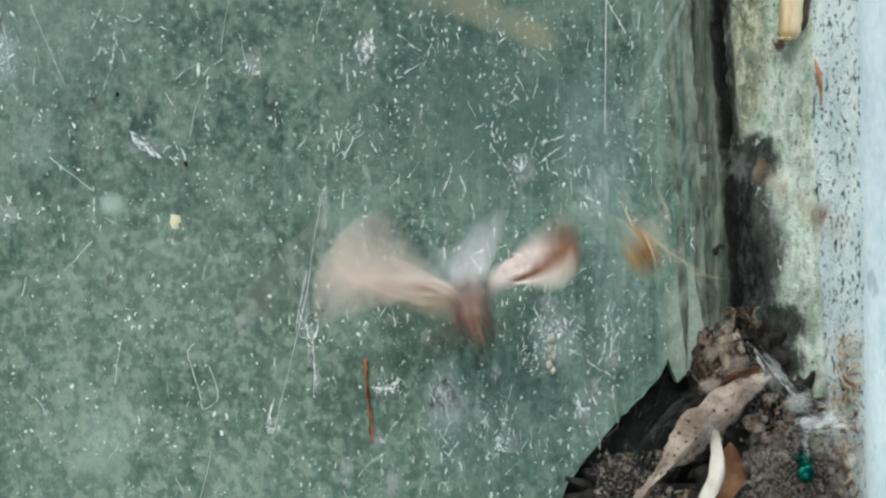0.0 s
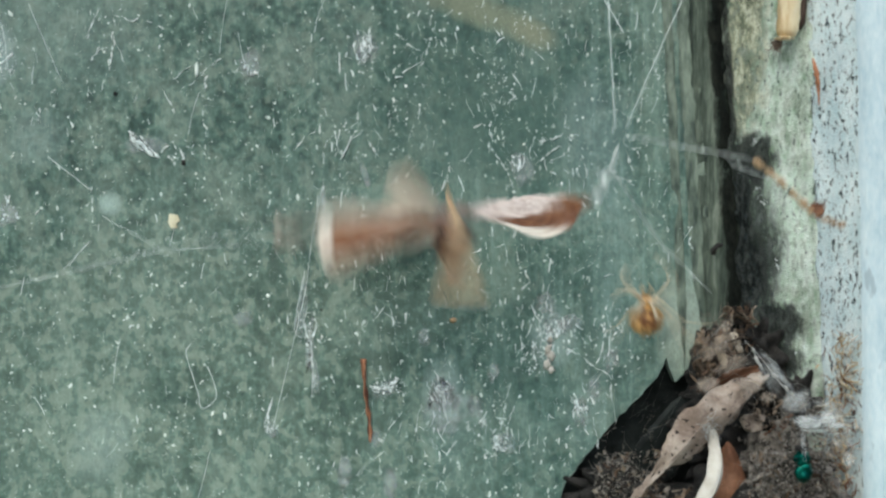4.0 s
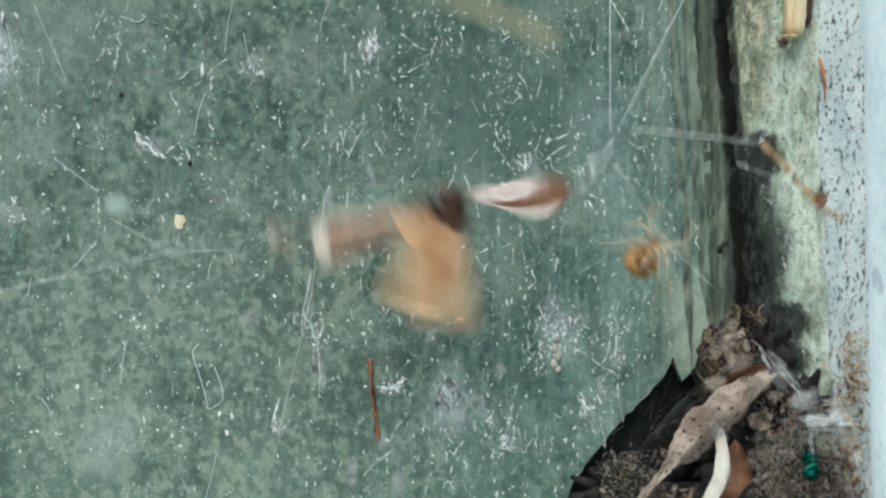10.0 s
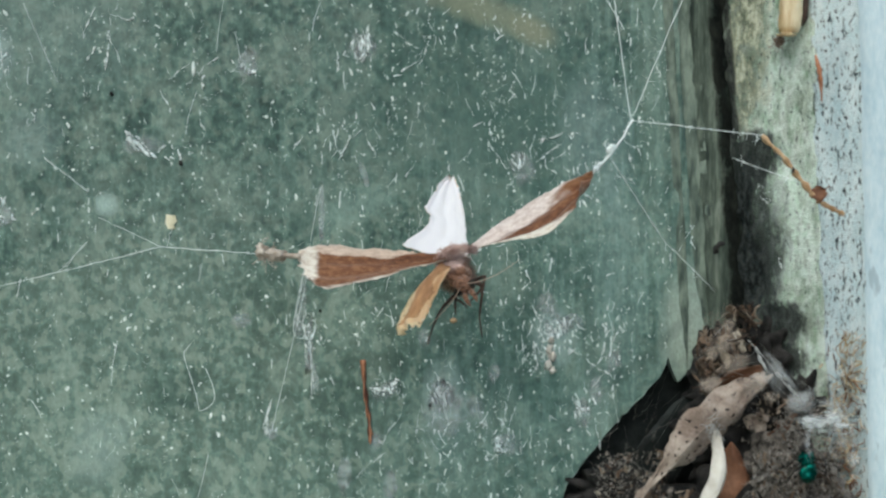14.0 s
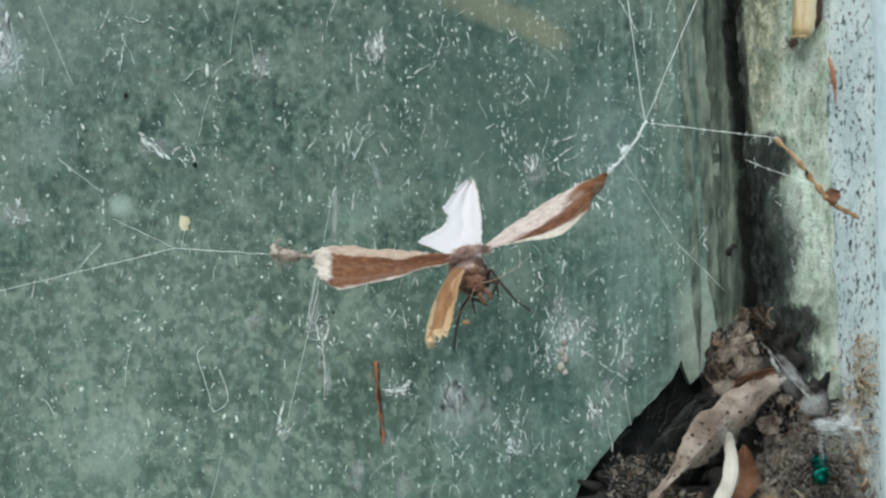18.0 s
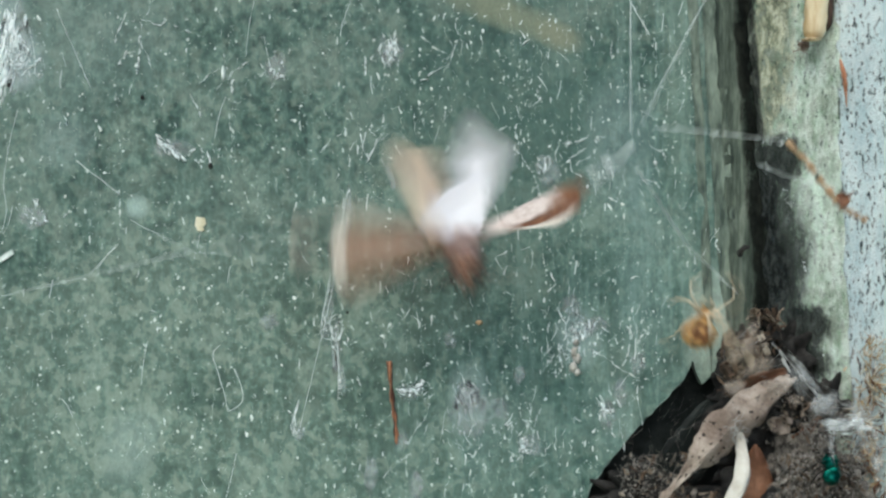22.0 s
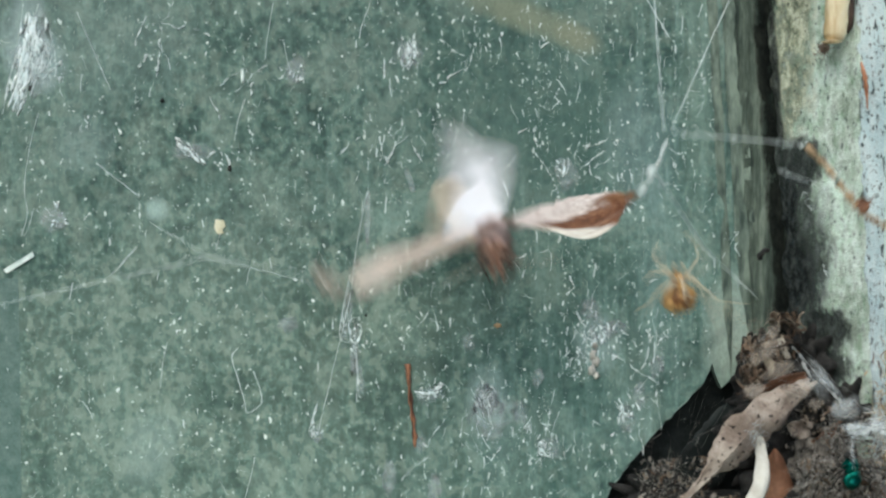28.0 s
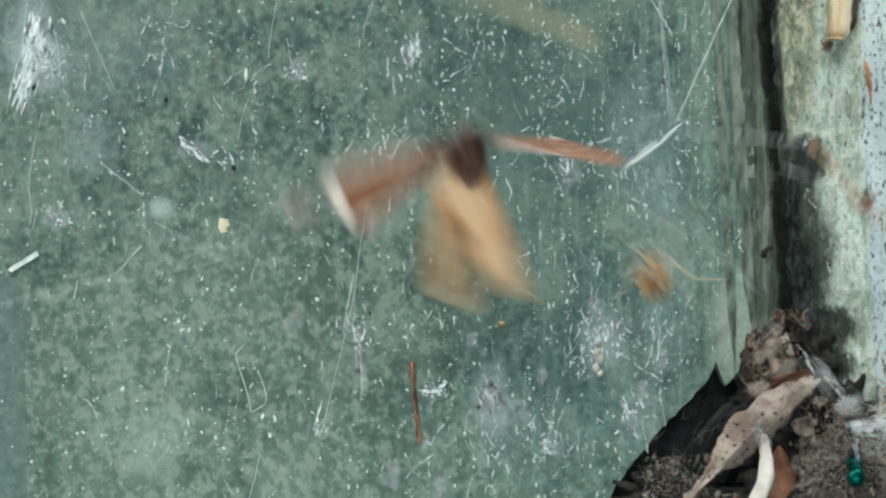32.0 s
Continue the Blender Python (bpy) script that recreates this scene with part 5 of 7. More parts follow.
for u, v, r in ((982, 604, 0.22), (979, 618, 0.34), (983, 632, 0.3), (977, 646, 0.36), (984, 657, 0.24)):
    lump(bm, spot(u, v, 0.2), (r * MM, 0.14 * MM, r * 1.3 * MM), 0.9, 2, 2.5)
thing("husk_scrap", bm, PETAL, "pale frayed husk scrap caught in old silk", "husk")
thing("paint_sliver", slab(bmesh.new(), [(-72, 470), (-20, 438), (-16, 446), (-66, 476)], 0.02, 0.2), DUST, "pale sliver of paint on the pane", "flake", smooth=False)
# a darker green strip laid just proud of the glass
thing("dark_green_band", slab(bmesh.new(), [(-200, 482), (-46, 486), (-42, 700), (-38, 1000), (-200, 1000)], 0.0, 0.04),
      surface("dark_green", (0.08, 0.138, 0.122), (0.16, 0.225, 0.20), 700, 4000, rough=0.4), "darker green band at the side of the pane", "glass", "structure", smooth=False)


def specks(name, label, count, seed, box, lo, hi, dens=None, tall=1.0, material=None):
    """Tiny flattened grains, far too many to count."""
    random.seed(seed)
    verts, faces = [], []
    made = 0
    while made < count:
        u, v = random.uniform(box[0], box[2]), random.uniform(box[1], box[3])
        if not on_pane(u, v) or (dens and random.random() > dens(u, v)):
            continue
        made += 1
        r = (lo + (hi - lo) * random.random() ** 5) * MM
        p = spot(u, v, 0)
        n = len(verts)
        k = 6
        st = random.uniform(0.7, 1.2) * tall * random.choice((1, 1, 1, 1.8))
        lean = random.uniform(-0.4, 0.4)
        rim = []
        for i in range(k):
            a = 6.283 * i / k
            rr = r * random.uniform(0.35, 1.4)
            x, z = math.cos(a) * rr, math.sin(a) * rr * st
            verts.append((p.x + x + lean * z, -0.00001, p.z + z))
            rim.append(n + i)
        verts.append((p.x, -r * 0.6 - 0.00002, p.z))
        for i in range(k):
            faces.append((rim[i], rim[(i + 1) % k], n + k))
    me = bpy.data.meshes.new(name)
    me.from_pydata(verts, [], faces)
    me.materials.append(material or DUST)
    return tagged(new(name, me), label, "dust", "", "stuff")


specks("dust_grains", "white dust grains scattered over the pane", 2100, 31, (-130, -20, 1290, 905), 0.035, 0.19,
       lambda u, v: 0.45 + 0.55 * abs(noise.noise(Vector((u * 0.012, v * 0.012, 3)))) * 2)
specks("dust_grains", "fine pale dust over the pane", 1900, 32, (-130, -20, 1290, 905), 0.025, 0.085, None, 1.5)


def short_fibres(count, seed, box, label):
    random.seed(seed)
    verts, faces = [], []
    for _ in range(count):
        u, v = random.uniform(box[0], box[2]), random.uniform(box[1], box[3])
        if not on_pane(u, v + 20) or noise.noise(Vector((u * 0.011, v * 0.006, 4))) < random.uniform(-0.35, 0.35):
            continue
        a = random.gauss(1.57, 0.22)
        l = random.uniform(3, 17) * random.choice((1, 1, 1, 1, 2.6))
        r = (0.012 + 0.046 * random.random() ** 3) * MM
        k = random.randint(4, 8)
        pts = []
        for i in range(k):
            pts.append(spot(u, v, 0.05))
            a += random.uniform(-0.24, 0.24)
            u += math.cos(a) * l / k
            v += math.sin(a) * l / k
        for p, q in zip(pts, pts[1:]):
            d = (q - p).normalized()
            s = Vector((d.z, 0, -d.x)) * r
            o = Vector((0, -r, 0))
            n = len(verts)
            verts += [tuple(p - s), tuple(p + s), tuple(p + o), tuple(q - s), tuple(q + s), tuple(q + o)]
            faces += [(n, n + 2, n + 5, n + 3), (n + 2, n + 1, n + 4, n + 5), (n, n + 3, n + 4, n + 1)]
    me = bpy.data.meshes.new("silk_fibres")
    me.from_pydata(verts, [], faces)
    me.materials.append(SILK)
    return tagged(new("silk_fibres", me), label, "silk", "", "stuff")


short_fibres(680, 41, (560, -10, 1200, 900), "short silk fibres running down the pane")
short_fibres(170, 42, (-130, -10, 620, 900), "short silk fibres on the dusty side of the pane")


def drip_trails(count, seed, box, label):
    """Dust left by drips: broken vertical chains of tiny grains."""
    random.seed(seed)
    verts, faces = [], []
    for _ in range(count):
        u, v = random.uniform(box[0], box[2]), random.uniform(box[1], box[3])
        if noise.noise(Vector((u * 0.008, v * 0.004, 9))) < random.uniform(-0.4, 0.3):
            continue
        lean = random.gauss(0.02, 0.08)
        size = random.uniform(0.5, 1.3)
        for _ in range(random.randint(4, 22)):
            v += random.uniform(2, 13)
            u += random.gauss(lean * 6, 1.3)
            if not on_pane(u, v + 10) or random.random() < 0.2:
                continue
            r = (0.012 + 0.075 * random.random() ** 3) * size * MM
            tall = r * random.choice((0.8, 1.0, 1.2, 2.0, 3.5))
            p = spot(u, v, 0)
            n = len(verts)
            for i in range(6):
                a = 6.283 * i / 6
                k = random.uniform(0.5, 1.3)
                verts.append((p.x + math.cos(a) * r * k, -0.00001, p.z + math.sin(a) * tall * k))
            verts.append((p.x, -r * 0.7 - 0.00002, p.z))
            faces += [(n + i, n + (i + 1) % 6, n + 6) for i in range(6)]
    me = bpy.data.meshes.new("drip_trails")
    me.from_pydata(verts, [], faces)
    me.materials.append(DUST)
    return tagged(new("drip_trails", me), label, "dust", "", "stuff")


drip_trails(620, 51, (540, -60, 1200, 860), "broken chains of pale dust left by drips on the pane")
drip_trails(170, 52, (-130, -60, 560, 860), "sparse pale drip marks on the dusty pane")


# ---- the moth: body and four wings, hung by its wing tips ----
MOTH_D = 14.0
FORE, HIND = 13.2, 14.0
moth = empty("moth", "brown moth with pale hindwings caught in silk by its wing tips", "moth")
moth.location = spot(800, 455, MOTH_D)


def fore_edges(side):
    if side > 0:      # a pointed wing with a bowed front edge, widest at the middle
        lead = ((0, 0.2, 0.5, 0.75, 0.9, 1), (0.3, 1.2, 1.8, 1.5, 0.8, 0.1))
        rear = ((0, 0.12, 0.25, 0.4, 0.5, 0.62, 0.75, 0.9, 1), (0.3, 0.5, 1.2, 3.0, 3.6, 3.4, 2.6, 1.5, 0.15))
    else:             # a blunt torn wing, widest near its end
        lead = ((0, 0.25, 0.5, 0.75, 0.9, 1), (0.3, 1.0, 1.6, 1.9, 1.5, 0.6))
        rear = ((0, 0.25, 0.5, 0.75, 0.88, 1), (0.3, 1.3, 2.8, 4.0, 4.2, 3.2))

    def edges(s):
        a, b = float(np.interp(s, *lead)) * MM, float(np.interp(s, *rear)) * MM
        return (-a, b) if side > 0 else (-b, a)
    return edges


def forewing(side):
    random.seed(61 + side)
    bm = bmesh.new()
    inner = (lambda c: c) if side > 0 else (lambda c: 1 - c)

    blade(bm, FORE * MM, fore_edges(side), 0.00005, 44, 16,
          lambda s, c: (0.6 * math.sin(math.pi * inner(c)) * (0.4 + s) + 0.4 * math.sin(s * 3) + 0.16 * math.sin(inner(c) * 20 + s * 3) * s + 0.22 * noise.noise(Vector((s * 6, c * 5, side)))) * MM,
          1, 0, None, 0.14 * MM, lambda s, c: -1.3 * MM * inner(c) ** 1.5 * max(0.0, (s - 0.75) * 4))
    return part("forewing", bm, [WING_RIGHT, WING_BROWN] if side > 0 else [WING_LEFT, WING_PALE], moth, "brown streaked forewing with a torn cream fringe")


def hindwing(torn):
    """A narrow pointed wing with a ragged lobe at its base, or a blunt one that has lost its tip."""
    random.seed(71 + len(moth.children))
    if torn:
        rear = ((0, 0.1, 0.4, 0.7, 0.86, 0.94, 1), (0.5, 1.8, 2.6, 2.6, 2.5, 2.1, 1.2))
    else:
        rear = ((0, 0.12, 0.18, 0.27, 0.36, 0.45, 0.53, 0.63, 0.75, 0.9, 0.97, 1), (0.6, 3.6, 5.4, 4.5, 3.3, 2.7, 2.5, 2.9, 2.2, 1.3, 0.6, 0.2))
    lead = ((0, 0.2, 0.6, 0.9, 1), (0.3, 0.7, 0.8, 0.5, 0.1))

    def edges(s):
        return -float(np.interp(s, *rear)) * MM, float(np.interp(s, *lead)) * MM
    bm = bmesh.new()
    blade(bm, HIND * MM, edges, 0.00004, 48, 20, lambda s, c: (0.5 * math.sin(math.pi * (1 - c)) + 0.5 * math.sin(s * 2.6) + 0.14 * math.sin((1 - c) * 16) * s + 0.12 * noise.noise(Vector((s * 8, c * 4, 3)))) * MM,
          0, 1, None, 0.10 * MM)
    if torn:      # a brown band down the middle of the under side
        for f in bm.faces:
            c = f.calc_center_median()
            wave = 0.35 * MM * math.sin(c.x * 900)
            if f.material_index == 0:
                f.material_index = 3 if c.y < -1.55 * MM + wave or c.x > 0.95 * HIND * MM else 2 if c.y < 0.25 * MM + wave and c.x < 0.9 * HIND * MM else 0
    return part("hindwing", bm, [HIND_UNDER, HIND_SHEER if torn else HIND_TOP, HIND_BROWN, FRINGE], moth, "white and ochre torn hindwing")


wing_l, wing_r, hind_l, hind_r = forewing(-1), forewing(1), hindwing(True), hindwing(False)
random.seed(81)
bm = bmesh.new()
lump(bm, (0, 0, 0), (1.2 * MM, 1.35 * MM, 1.5 * MM), 0.25, 4, 2.2)
for _ in range(3000):
    n = Vector([random.gauss(0, 1) for _ in range(3)]).normalized()
    p = Vector((n.x * 1.15, n.y * 1.3, n.z * 1.45)) * MM
    lay = Vector((n.x * 0.5, 0.25 if n.y > 0 else -0.7, -0.8))
    q = p + (n * 0.35 + Vector([random.uniform(-0.3, 0.3) for _ in range(3)]) + lay) * random.uniform(0.3, 0.9) * MM
    tube(bm, [p, (p + q) / 2, q], [0.00003, 0.000025, 0.00001], 3)
body = part("body", bm, FUR_PINK, moth, "furry thorax, rosy above, its brown underside darkened for shade")
bm = bmesh.new()
lump(bm, (0, -0.75 * MM, 1.55 * MM), (0.85 * MM, 0.9 * MM, 0.7 * MM), 0.15, 3, 3)
for _ in range(520):
    n = Vector([random.gauss(0, 1) for _ in range(3)]).normalized()
    p = Vector((n.x * 0.8, n.y * 0.85 - 0.75, n.z * 0.65 + 1.55)) * MM
    q = p + (n * 0.5 + Vector([random.uniform(-0.5, 0.5) for _ in range(3)]) + Vector((0, -0.4, 0))) * random.uniform(0.1, 0.45) * MM
    tube(bm, [p, (p + q) / 2, q], [0.00003, 0.000025, 0.00001], 3)
head = part("head", bm, FUR_PINK, body, "brown head with shade painted on its face")
for sgn in (-1, 1):
    part("eye", lump(bmesh.new(), (sgn * 0.64 * MM, -0.95 * MM, 1.8 * MM), (0.42 * MM, 0.45 * MM, 0.42 * MM), 0.03, 2), BLACK, body)
    part("palp", tube(bmesh.new(), curve_pts([(sgn * 0.3 * MM, -1.3 * MM, 2.1 * MM), (sgn * 0.4 * MM, -1.9 * MM, 2.5 * MM), (sgn * 0.35 * MM, -2.5 * MM, 2.4 * MM)], 4), [0.00022, 0.00024, 0.00024, 0.00022, 0.0002, 0.00018, 0.00014, 0.0001, 0.00005], 6, wobble=0.2), FUR_PINK, body)
bm = bmesh.new()
prof = [(-1.2, 1.15), (-2.2, 1.25), (-3.4, 1.15), (-4.6, 0.95), (-5.8, 0.7), (-6.8, 0.4), (-7.3, 0.12)]
tube(bm, curve_pts([(0, 0.25 * MM * math.sin(i), z * MM) for i, (z, r) in enumerate(prof)], 4),
     [(1.15 + 0.08 * math.sin(i * 1.57)) * (1 - (i / 25) ** 2.2) * MM + 0.0001 for i in range(25)], 12, wobble=0.05)
part("abdomen", bm, FUR, body, "ringed brown abdomen")
tagged(part("tail_tuft", tuft(bmesh.new(), (0, 0, -7.0 * MM), 40, 0.0011, 0.00003, (0, 0, -1.5), 3), FUR, body), kind="stuff")
for pts in (((0.4, -0.6, 2.2), (1.6, -0.9, 2.6), (3.4, -1.0, 2.9), (5.4, -0.8, 3.0)), ((-0.4, -0.6, 2.2), (-1.1, -0.9, 2.7), (-2.6, -1.4, 3.0), (-4.4, -2.0, 2.8))):
    part("antenna", tube(bmesh.new(), curve_pts([Vector(p) * MM for p in pts], 7), [0.00006 - 0.000002 * i for i in range(22)], 5), WING_PALE, body, "pale thread-like antenna")
random.seed(83)
bm = bmesh.new()
arch = curve_pts([Vector(p) * MM for p in ((-1.5, -0.7, 0.7), (-0.7, -1.1, 1.25), (0.2, -1.2, 1.4), (1.0, -0.9, 1.35), (1.6, -0.6, 1.3))], 5)
tube(bm, arch, [(0.14 + 0.2 * math.sin(math.pi * i / 20)) * MM for i in range(21)], 7, wobble=0.2)
for _ in range(900):
    p = arch[random.randrange(21)] + Vector([random.gauss(0, 0.16) for _ in range(3)]) * MM
    q = p + Vector((random.gauss(0, 0.5), -0.25, random.gauss(-0.15, 0.35))) * random.uniform(0.3, 0.8) * MM
    tube(bm, [p, (p + q) / 2, q], [0.00003, 0.000025, 0.00001], 3)
part("shoulder_ruff", bm, surface("rosy_ruff", (0.30, 0.16, 0.13), (0.68, 0.50, 0.46), 900, 5000, rough=0.95, bump=0.7, sheen=0.3), moth, "rosy furred ruff between the wing bases")
moth_legs = []
for base, pts in (((0.9, -1.1, 1.1), ((2.1, -1.0, 1.6), (-0.1, -3.8, 2.0), (-0.9, -5.8, 2.0))),
                  ((0.7, -1.3, 0.5), ((1.6, -2.0, 1.0), (0.2, -2.4, 1.4), (-0.6, -2.6, 1.3))),
                  ((0.7, -1.3, -0.2), ((1.5, -1.9, 0.2), (1.0, -2.7, 0.6), (0.7, -3.2, 0.6))),
                  ((-0.7, -1.3, 1.0), ((-2.6, -1.6, 1.5), (-4.1, -2.6, 1.7), (-5.4, -3.9, 1.6))),
                  ((-0.8, -1.2, 0.3), ((-1.3, -1.9, 0.9), (-1.7, -2.5, 1.2), (-1.9, -3.0, 1.0))),
                  ((-0.7, -1.2, -0.3), ((-1.2, -2.0, 0.0), (-0.8, -2.8, 0.3), (-0.7, -3.3, 0.2)))):
    o = Vector(base) * MM
    knees = [Vector((0, 0, 0))] + [Vector(p) * MM - o for p in pts]
    line, rad = [], []
    for k, (a, b) in enumerate(zip(knees, knees[1:])):
        for i in range(5):
            line.append(a.lerp(b, i / 5) + Vector((0, 0.06 * MM * math.sin(math.pi * i / 5), 0)))
            rad.append((0.17 - 0.045 * k - 0.012 * math.sin(math.pi * i / 5)) * MM)
    line.append(knees[-1])
    rad.append(0.03 * MM)
    leg = part("leg", tube(bmesh.new(), line, rad, 6, wobble=0.12), LEG, body, "thin dark leg")
    leg.location = o
    moth_legs.append(leg)

# ---- silk that holds the moth ----


def thread(name, length, radius, label, beads=0, seed=0, knots=(), sag=0.0):
    """A straight silk thread along +X from its origin, with small beads and knots."""
    random.seed(seed)
    bm = bmesh.new()
    n = 14
    tube(bm, [(length * i / n, random.uniform(-0.03, 0.03) * MM, random.uniform(-0.04, 0.04) * MM - sag * MM * math.sin(math.pi * i / n)) for i in range(n + 1)], radius * MM, 5, wobble=0.35)
    for _ in range(beads):
        x = random.uniform(0.05, 0.95) * length
        r = random.uniform(0.04, 0.09) * MM
        lump(bm, (x, 0, 0), (r * 1.6, r, r), 0.3, 1)
        if random.random() < 0.4:
            tube(bm, [(x, 0, 0), (x + random.uniform(-0.5, 0.5) * MM, random.uniform(-0.3, 0.3) * MM, random.uniform(-0.6, 0.6) * MM)], 0.02 * MM, 3)
    for x, r in knots:
        lump(bm, (x, 0, 0), (r * MM, r * 0.7 * MM, r * 0.8 * MM), 0.5, 2)
        tuft(bm, (x, 0, 0), 9, r * 0.0022, 0.00003, (0, 0, 0), 4)
    return thing(name, bm, SILK, label, "spider silk", group="silk threads holding the moth")


def between(a, b):
    """A pose at a with +X towards b."""
    return Matrix.Translation(a) @ (b - a).to_track_quat("X", "Z").to_matrix().to_4x4()


MU = UNIT * (EYE - MOTH_D) / EYE * MM
LEFT_BEND, LEFT_END, LEFT_SIDE = spot(120, 480, 9), spot(-330, 590, 0.3), spot(190, 385, 0.3)
LEFT_FORK, RIGHT_FORK = spot(300, 437, MOTH_D), spot(1124, 219, MOTH_D)
TOP_A, TOP_B = spot(1078, -120, 9.0), spot(1262, -105, 9.0)
left_thread = thread("silk_thread", 200 * MU, 0.028, "silk thread from the pane to a wing tip", 5, 1)
knot = empty("silk_knot", "brownish knot of silk and scales at the wing tip", "silk knot")
DIRTY = surface("dirty_silk", (0.30, 0.23, 0.18), (0.62, 0.56, 0.49), 1500, 6000, rough=0.9, bump=0.6)
bm = bmesh.new()
lump(bm, (-42 * MU, 0, 0), (26 * MU, 9 * MU, 9 * MU), 0.5, 3, 3)
lump(bm, (-62 * MU, 0, 4 * MU), (10 * MU, 10 * MU, 13 * MU), 0.5, 3, 3)
tube(bm, [(-30 * MU, 0, 0), (-10 * MU, 0, 0), (6 * MU, 0, 0)], 4.5 * MU, 5, wobble=0.4)
part("wrapping", bm, DIRTY, knot)
tagged(part("loose_threads", tuft(bmesh.new(), (-55 * MU, 0, 0), 24, 0.0016, 0.00004), DIRTY, knot), kind="stuff")
right_strand = thread("silk_strand", 118 * MU, 0.10, "thick twisted silk strand from a wing tip", 10, 2, ((48 * MU, 0.34), (56 * MU, 0.24), (6 * MU, 0.26), (16 * MU, 0.2)), 0.3)
top_a = thread("silk_thread", (RIGHT_FORK - TOP_A).length, 0.036, "silk thread rising from the fork", 10, 3)
top_b = thread("silk_thread", (RIGHT_FORK - TOP_B).length, 0.034, "silk thread rising from the fork", 10, 4)
left_line = thread("silk_thread", (LEFT_FORK - LEFT_BEND).length, 0.028, "silk thread of the web beside the moth", 6, 5)
left_end = thread("silk_thread", (LEFT_BEND - LEFT_END).length, 0.024, "silk thread of the web beside the moth", 6, 6)
left_side = thread("silk_thread", (LEFT_FORK - LEFT_SIDE).length, 0.02, "silk thread of the web beside the moth", 2, 7)
for a, b, r, n, sd in ((spot(95, 280, 4), spot(172, 340, 0.4), 0.04, 3, 17), (spot(60, 10, 4), spot(120, 150, 0.4), 0.03, 3, 18), (spot(1060, -30, 10), spot(1112, 60, 12), 0.03, 4, 19), (spot(120, 480, 9), spot(170, 428, 0.5), 0.02, 3, 16)):
    th = thread("silk_thread", (b - a).length, r, "fine still silk thread of the web", n, sd)
    th.matrix_world = between(a, b)

LOW_TOP, LOW_BEND, LOW_END = spot(1090, 290, 13), spot(1180, 430, 6), spot(1270, 520, 1.2)
low_a = thread("silk_thread", (LOW_TOP - LOW_BEND).length, 0.04, "slack silk thread below the fork", 9, 11)
low_b = thread("silk_thread", (LOW_BEND - LOW_END).length, 0.03, "slack silk thread below the fork", 7, 12)
JAMB_A, JAMB_B = spot(1300, 285, 9), spot(1420, 330, 10)
jamb_thread = thread("silk_thread", (JAMB_A - JAMB_B).length, 0.022, "beaded silk thread near the amber fibre", 9, 13)
AMBER_TOP, AMBER_FOOT = spot(1352, 246, 14), spot(1495, 385, 14.5)
side_thread = thread("silk_thread", (RIGHT_FORK - AMBER_TOP).length * 1.01, 0.032, "beaded silk thread to the amber fibre", 22, 9)

# ---- the spider ----
spider = empty("spider", "small amber spider with long pale legs", "spider")
spider.location = spot(1165, 540, 13)
bm = bmesh.new()
lump(bm, (0, 0, 0.35 * MM), (0.62 * MM, 0.5 * MM, 0.75 * MM), 0.08, 3)
part("head_and_chest", bm, SPIDER_BODY, spider, "orange front body")
bm = bmesh.new()
lump(bm, (0, -0.1 * MM, -1.3 * MM), (1.5 * MM, 1.1 * MM, 1.3 * MM), 0.12, 3)
for _ in range(160):
    n = Vector([random.gauss(0, 1) for _ in range(3)]).normalized()
    p = Vector((n.x * 1.45, n.y * 1.05 - 0.1, n.z * 1.25 - 1.3)) * MM
    tube(bm, [p, p + (n + Vector((0, 0, -0.5))) * random.uniform(0.12, 0.3) * MM], 0.00002, 3)
part("abdomen", bm, SPIDER_BODY, spider, "round tan abdomen")
for sgn in (-1, 1):
    part("abdomen_stripe", lump(bmesh.new(), (sgn * 0.36 * MM, -0.82 * MM, -1.35 * MM), (0.48 * MM, 0.36 * MM, 0.9 * MM), 0.35, 3), DARK_STRIPE, spider, "dark brown stripe on the abdomen")
    part("palp", tube(bmesh.new(), [(sgn * 0.2 * MM, -0.2 * MM, 1.0 * MM), (sgn * 0.5 * MM, -0.5 * MM, 1.5 * MM), (sgn * 0.3 * MM, -0.7 * MM, 1.9 * MM)], 0.00012, 5), SPIDER_LEG, spider)
spider_legs = []
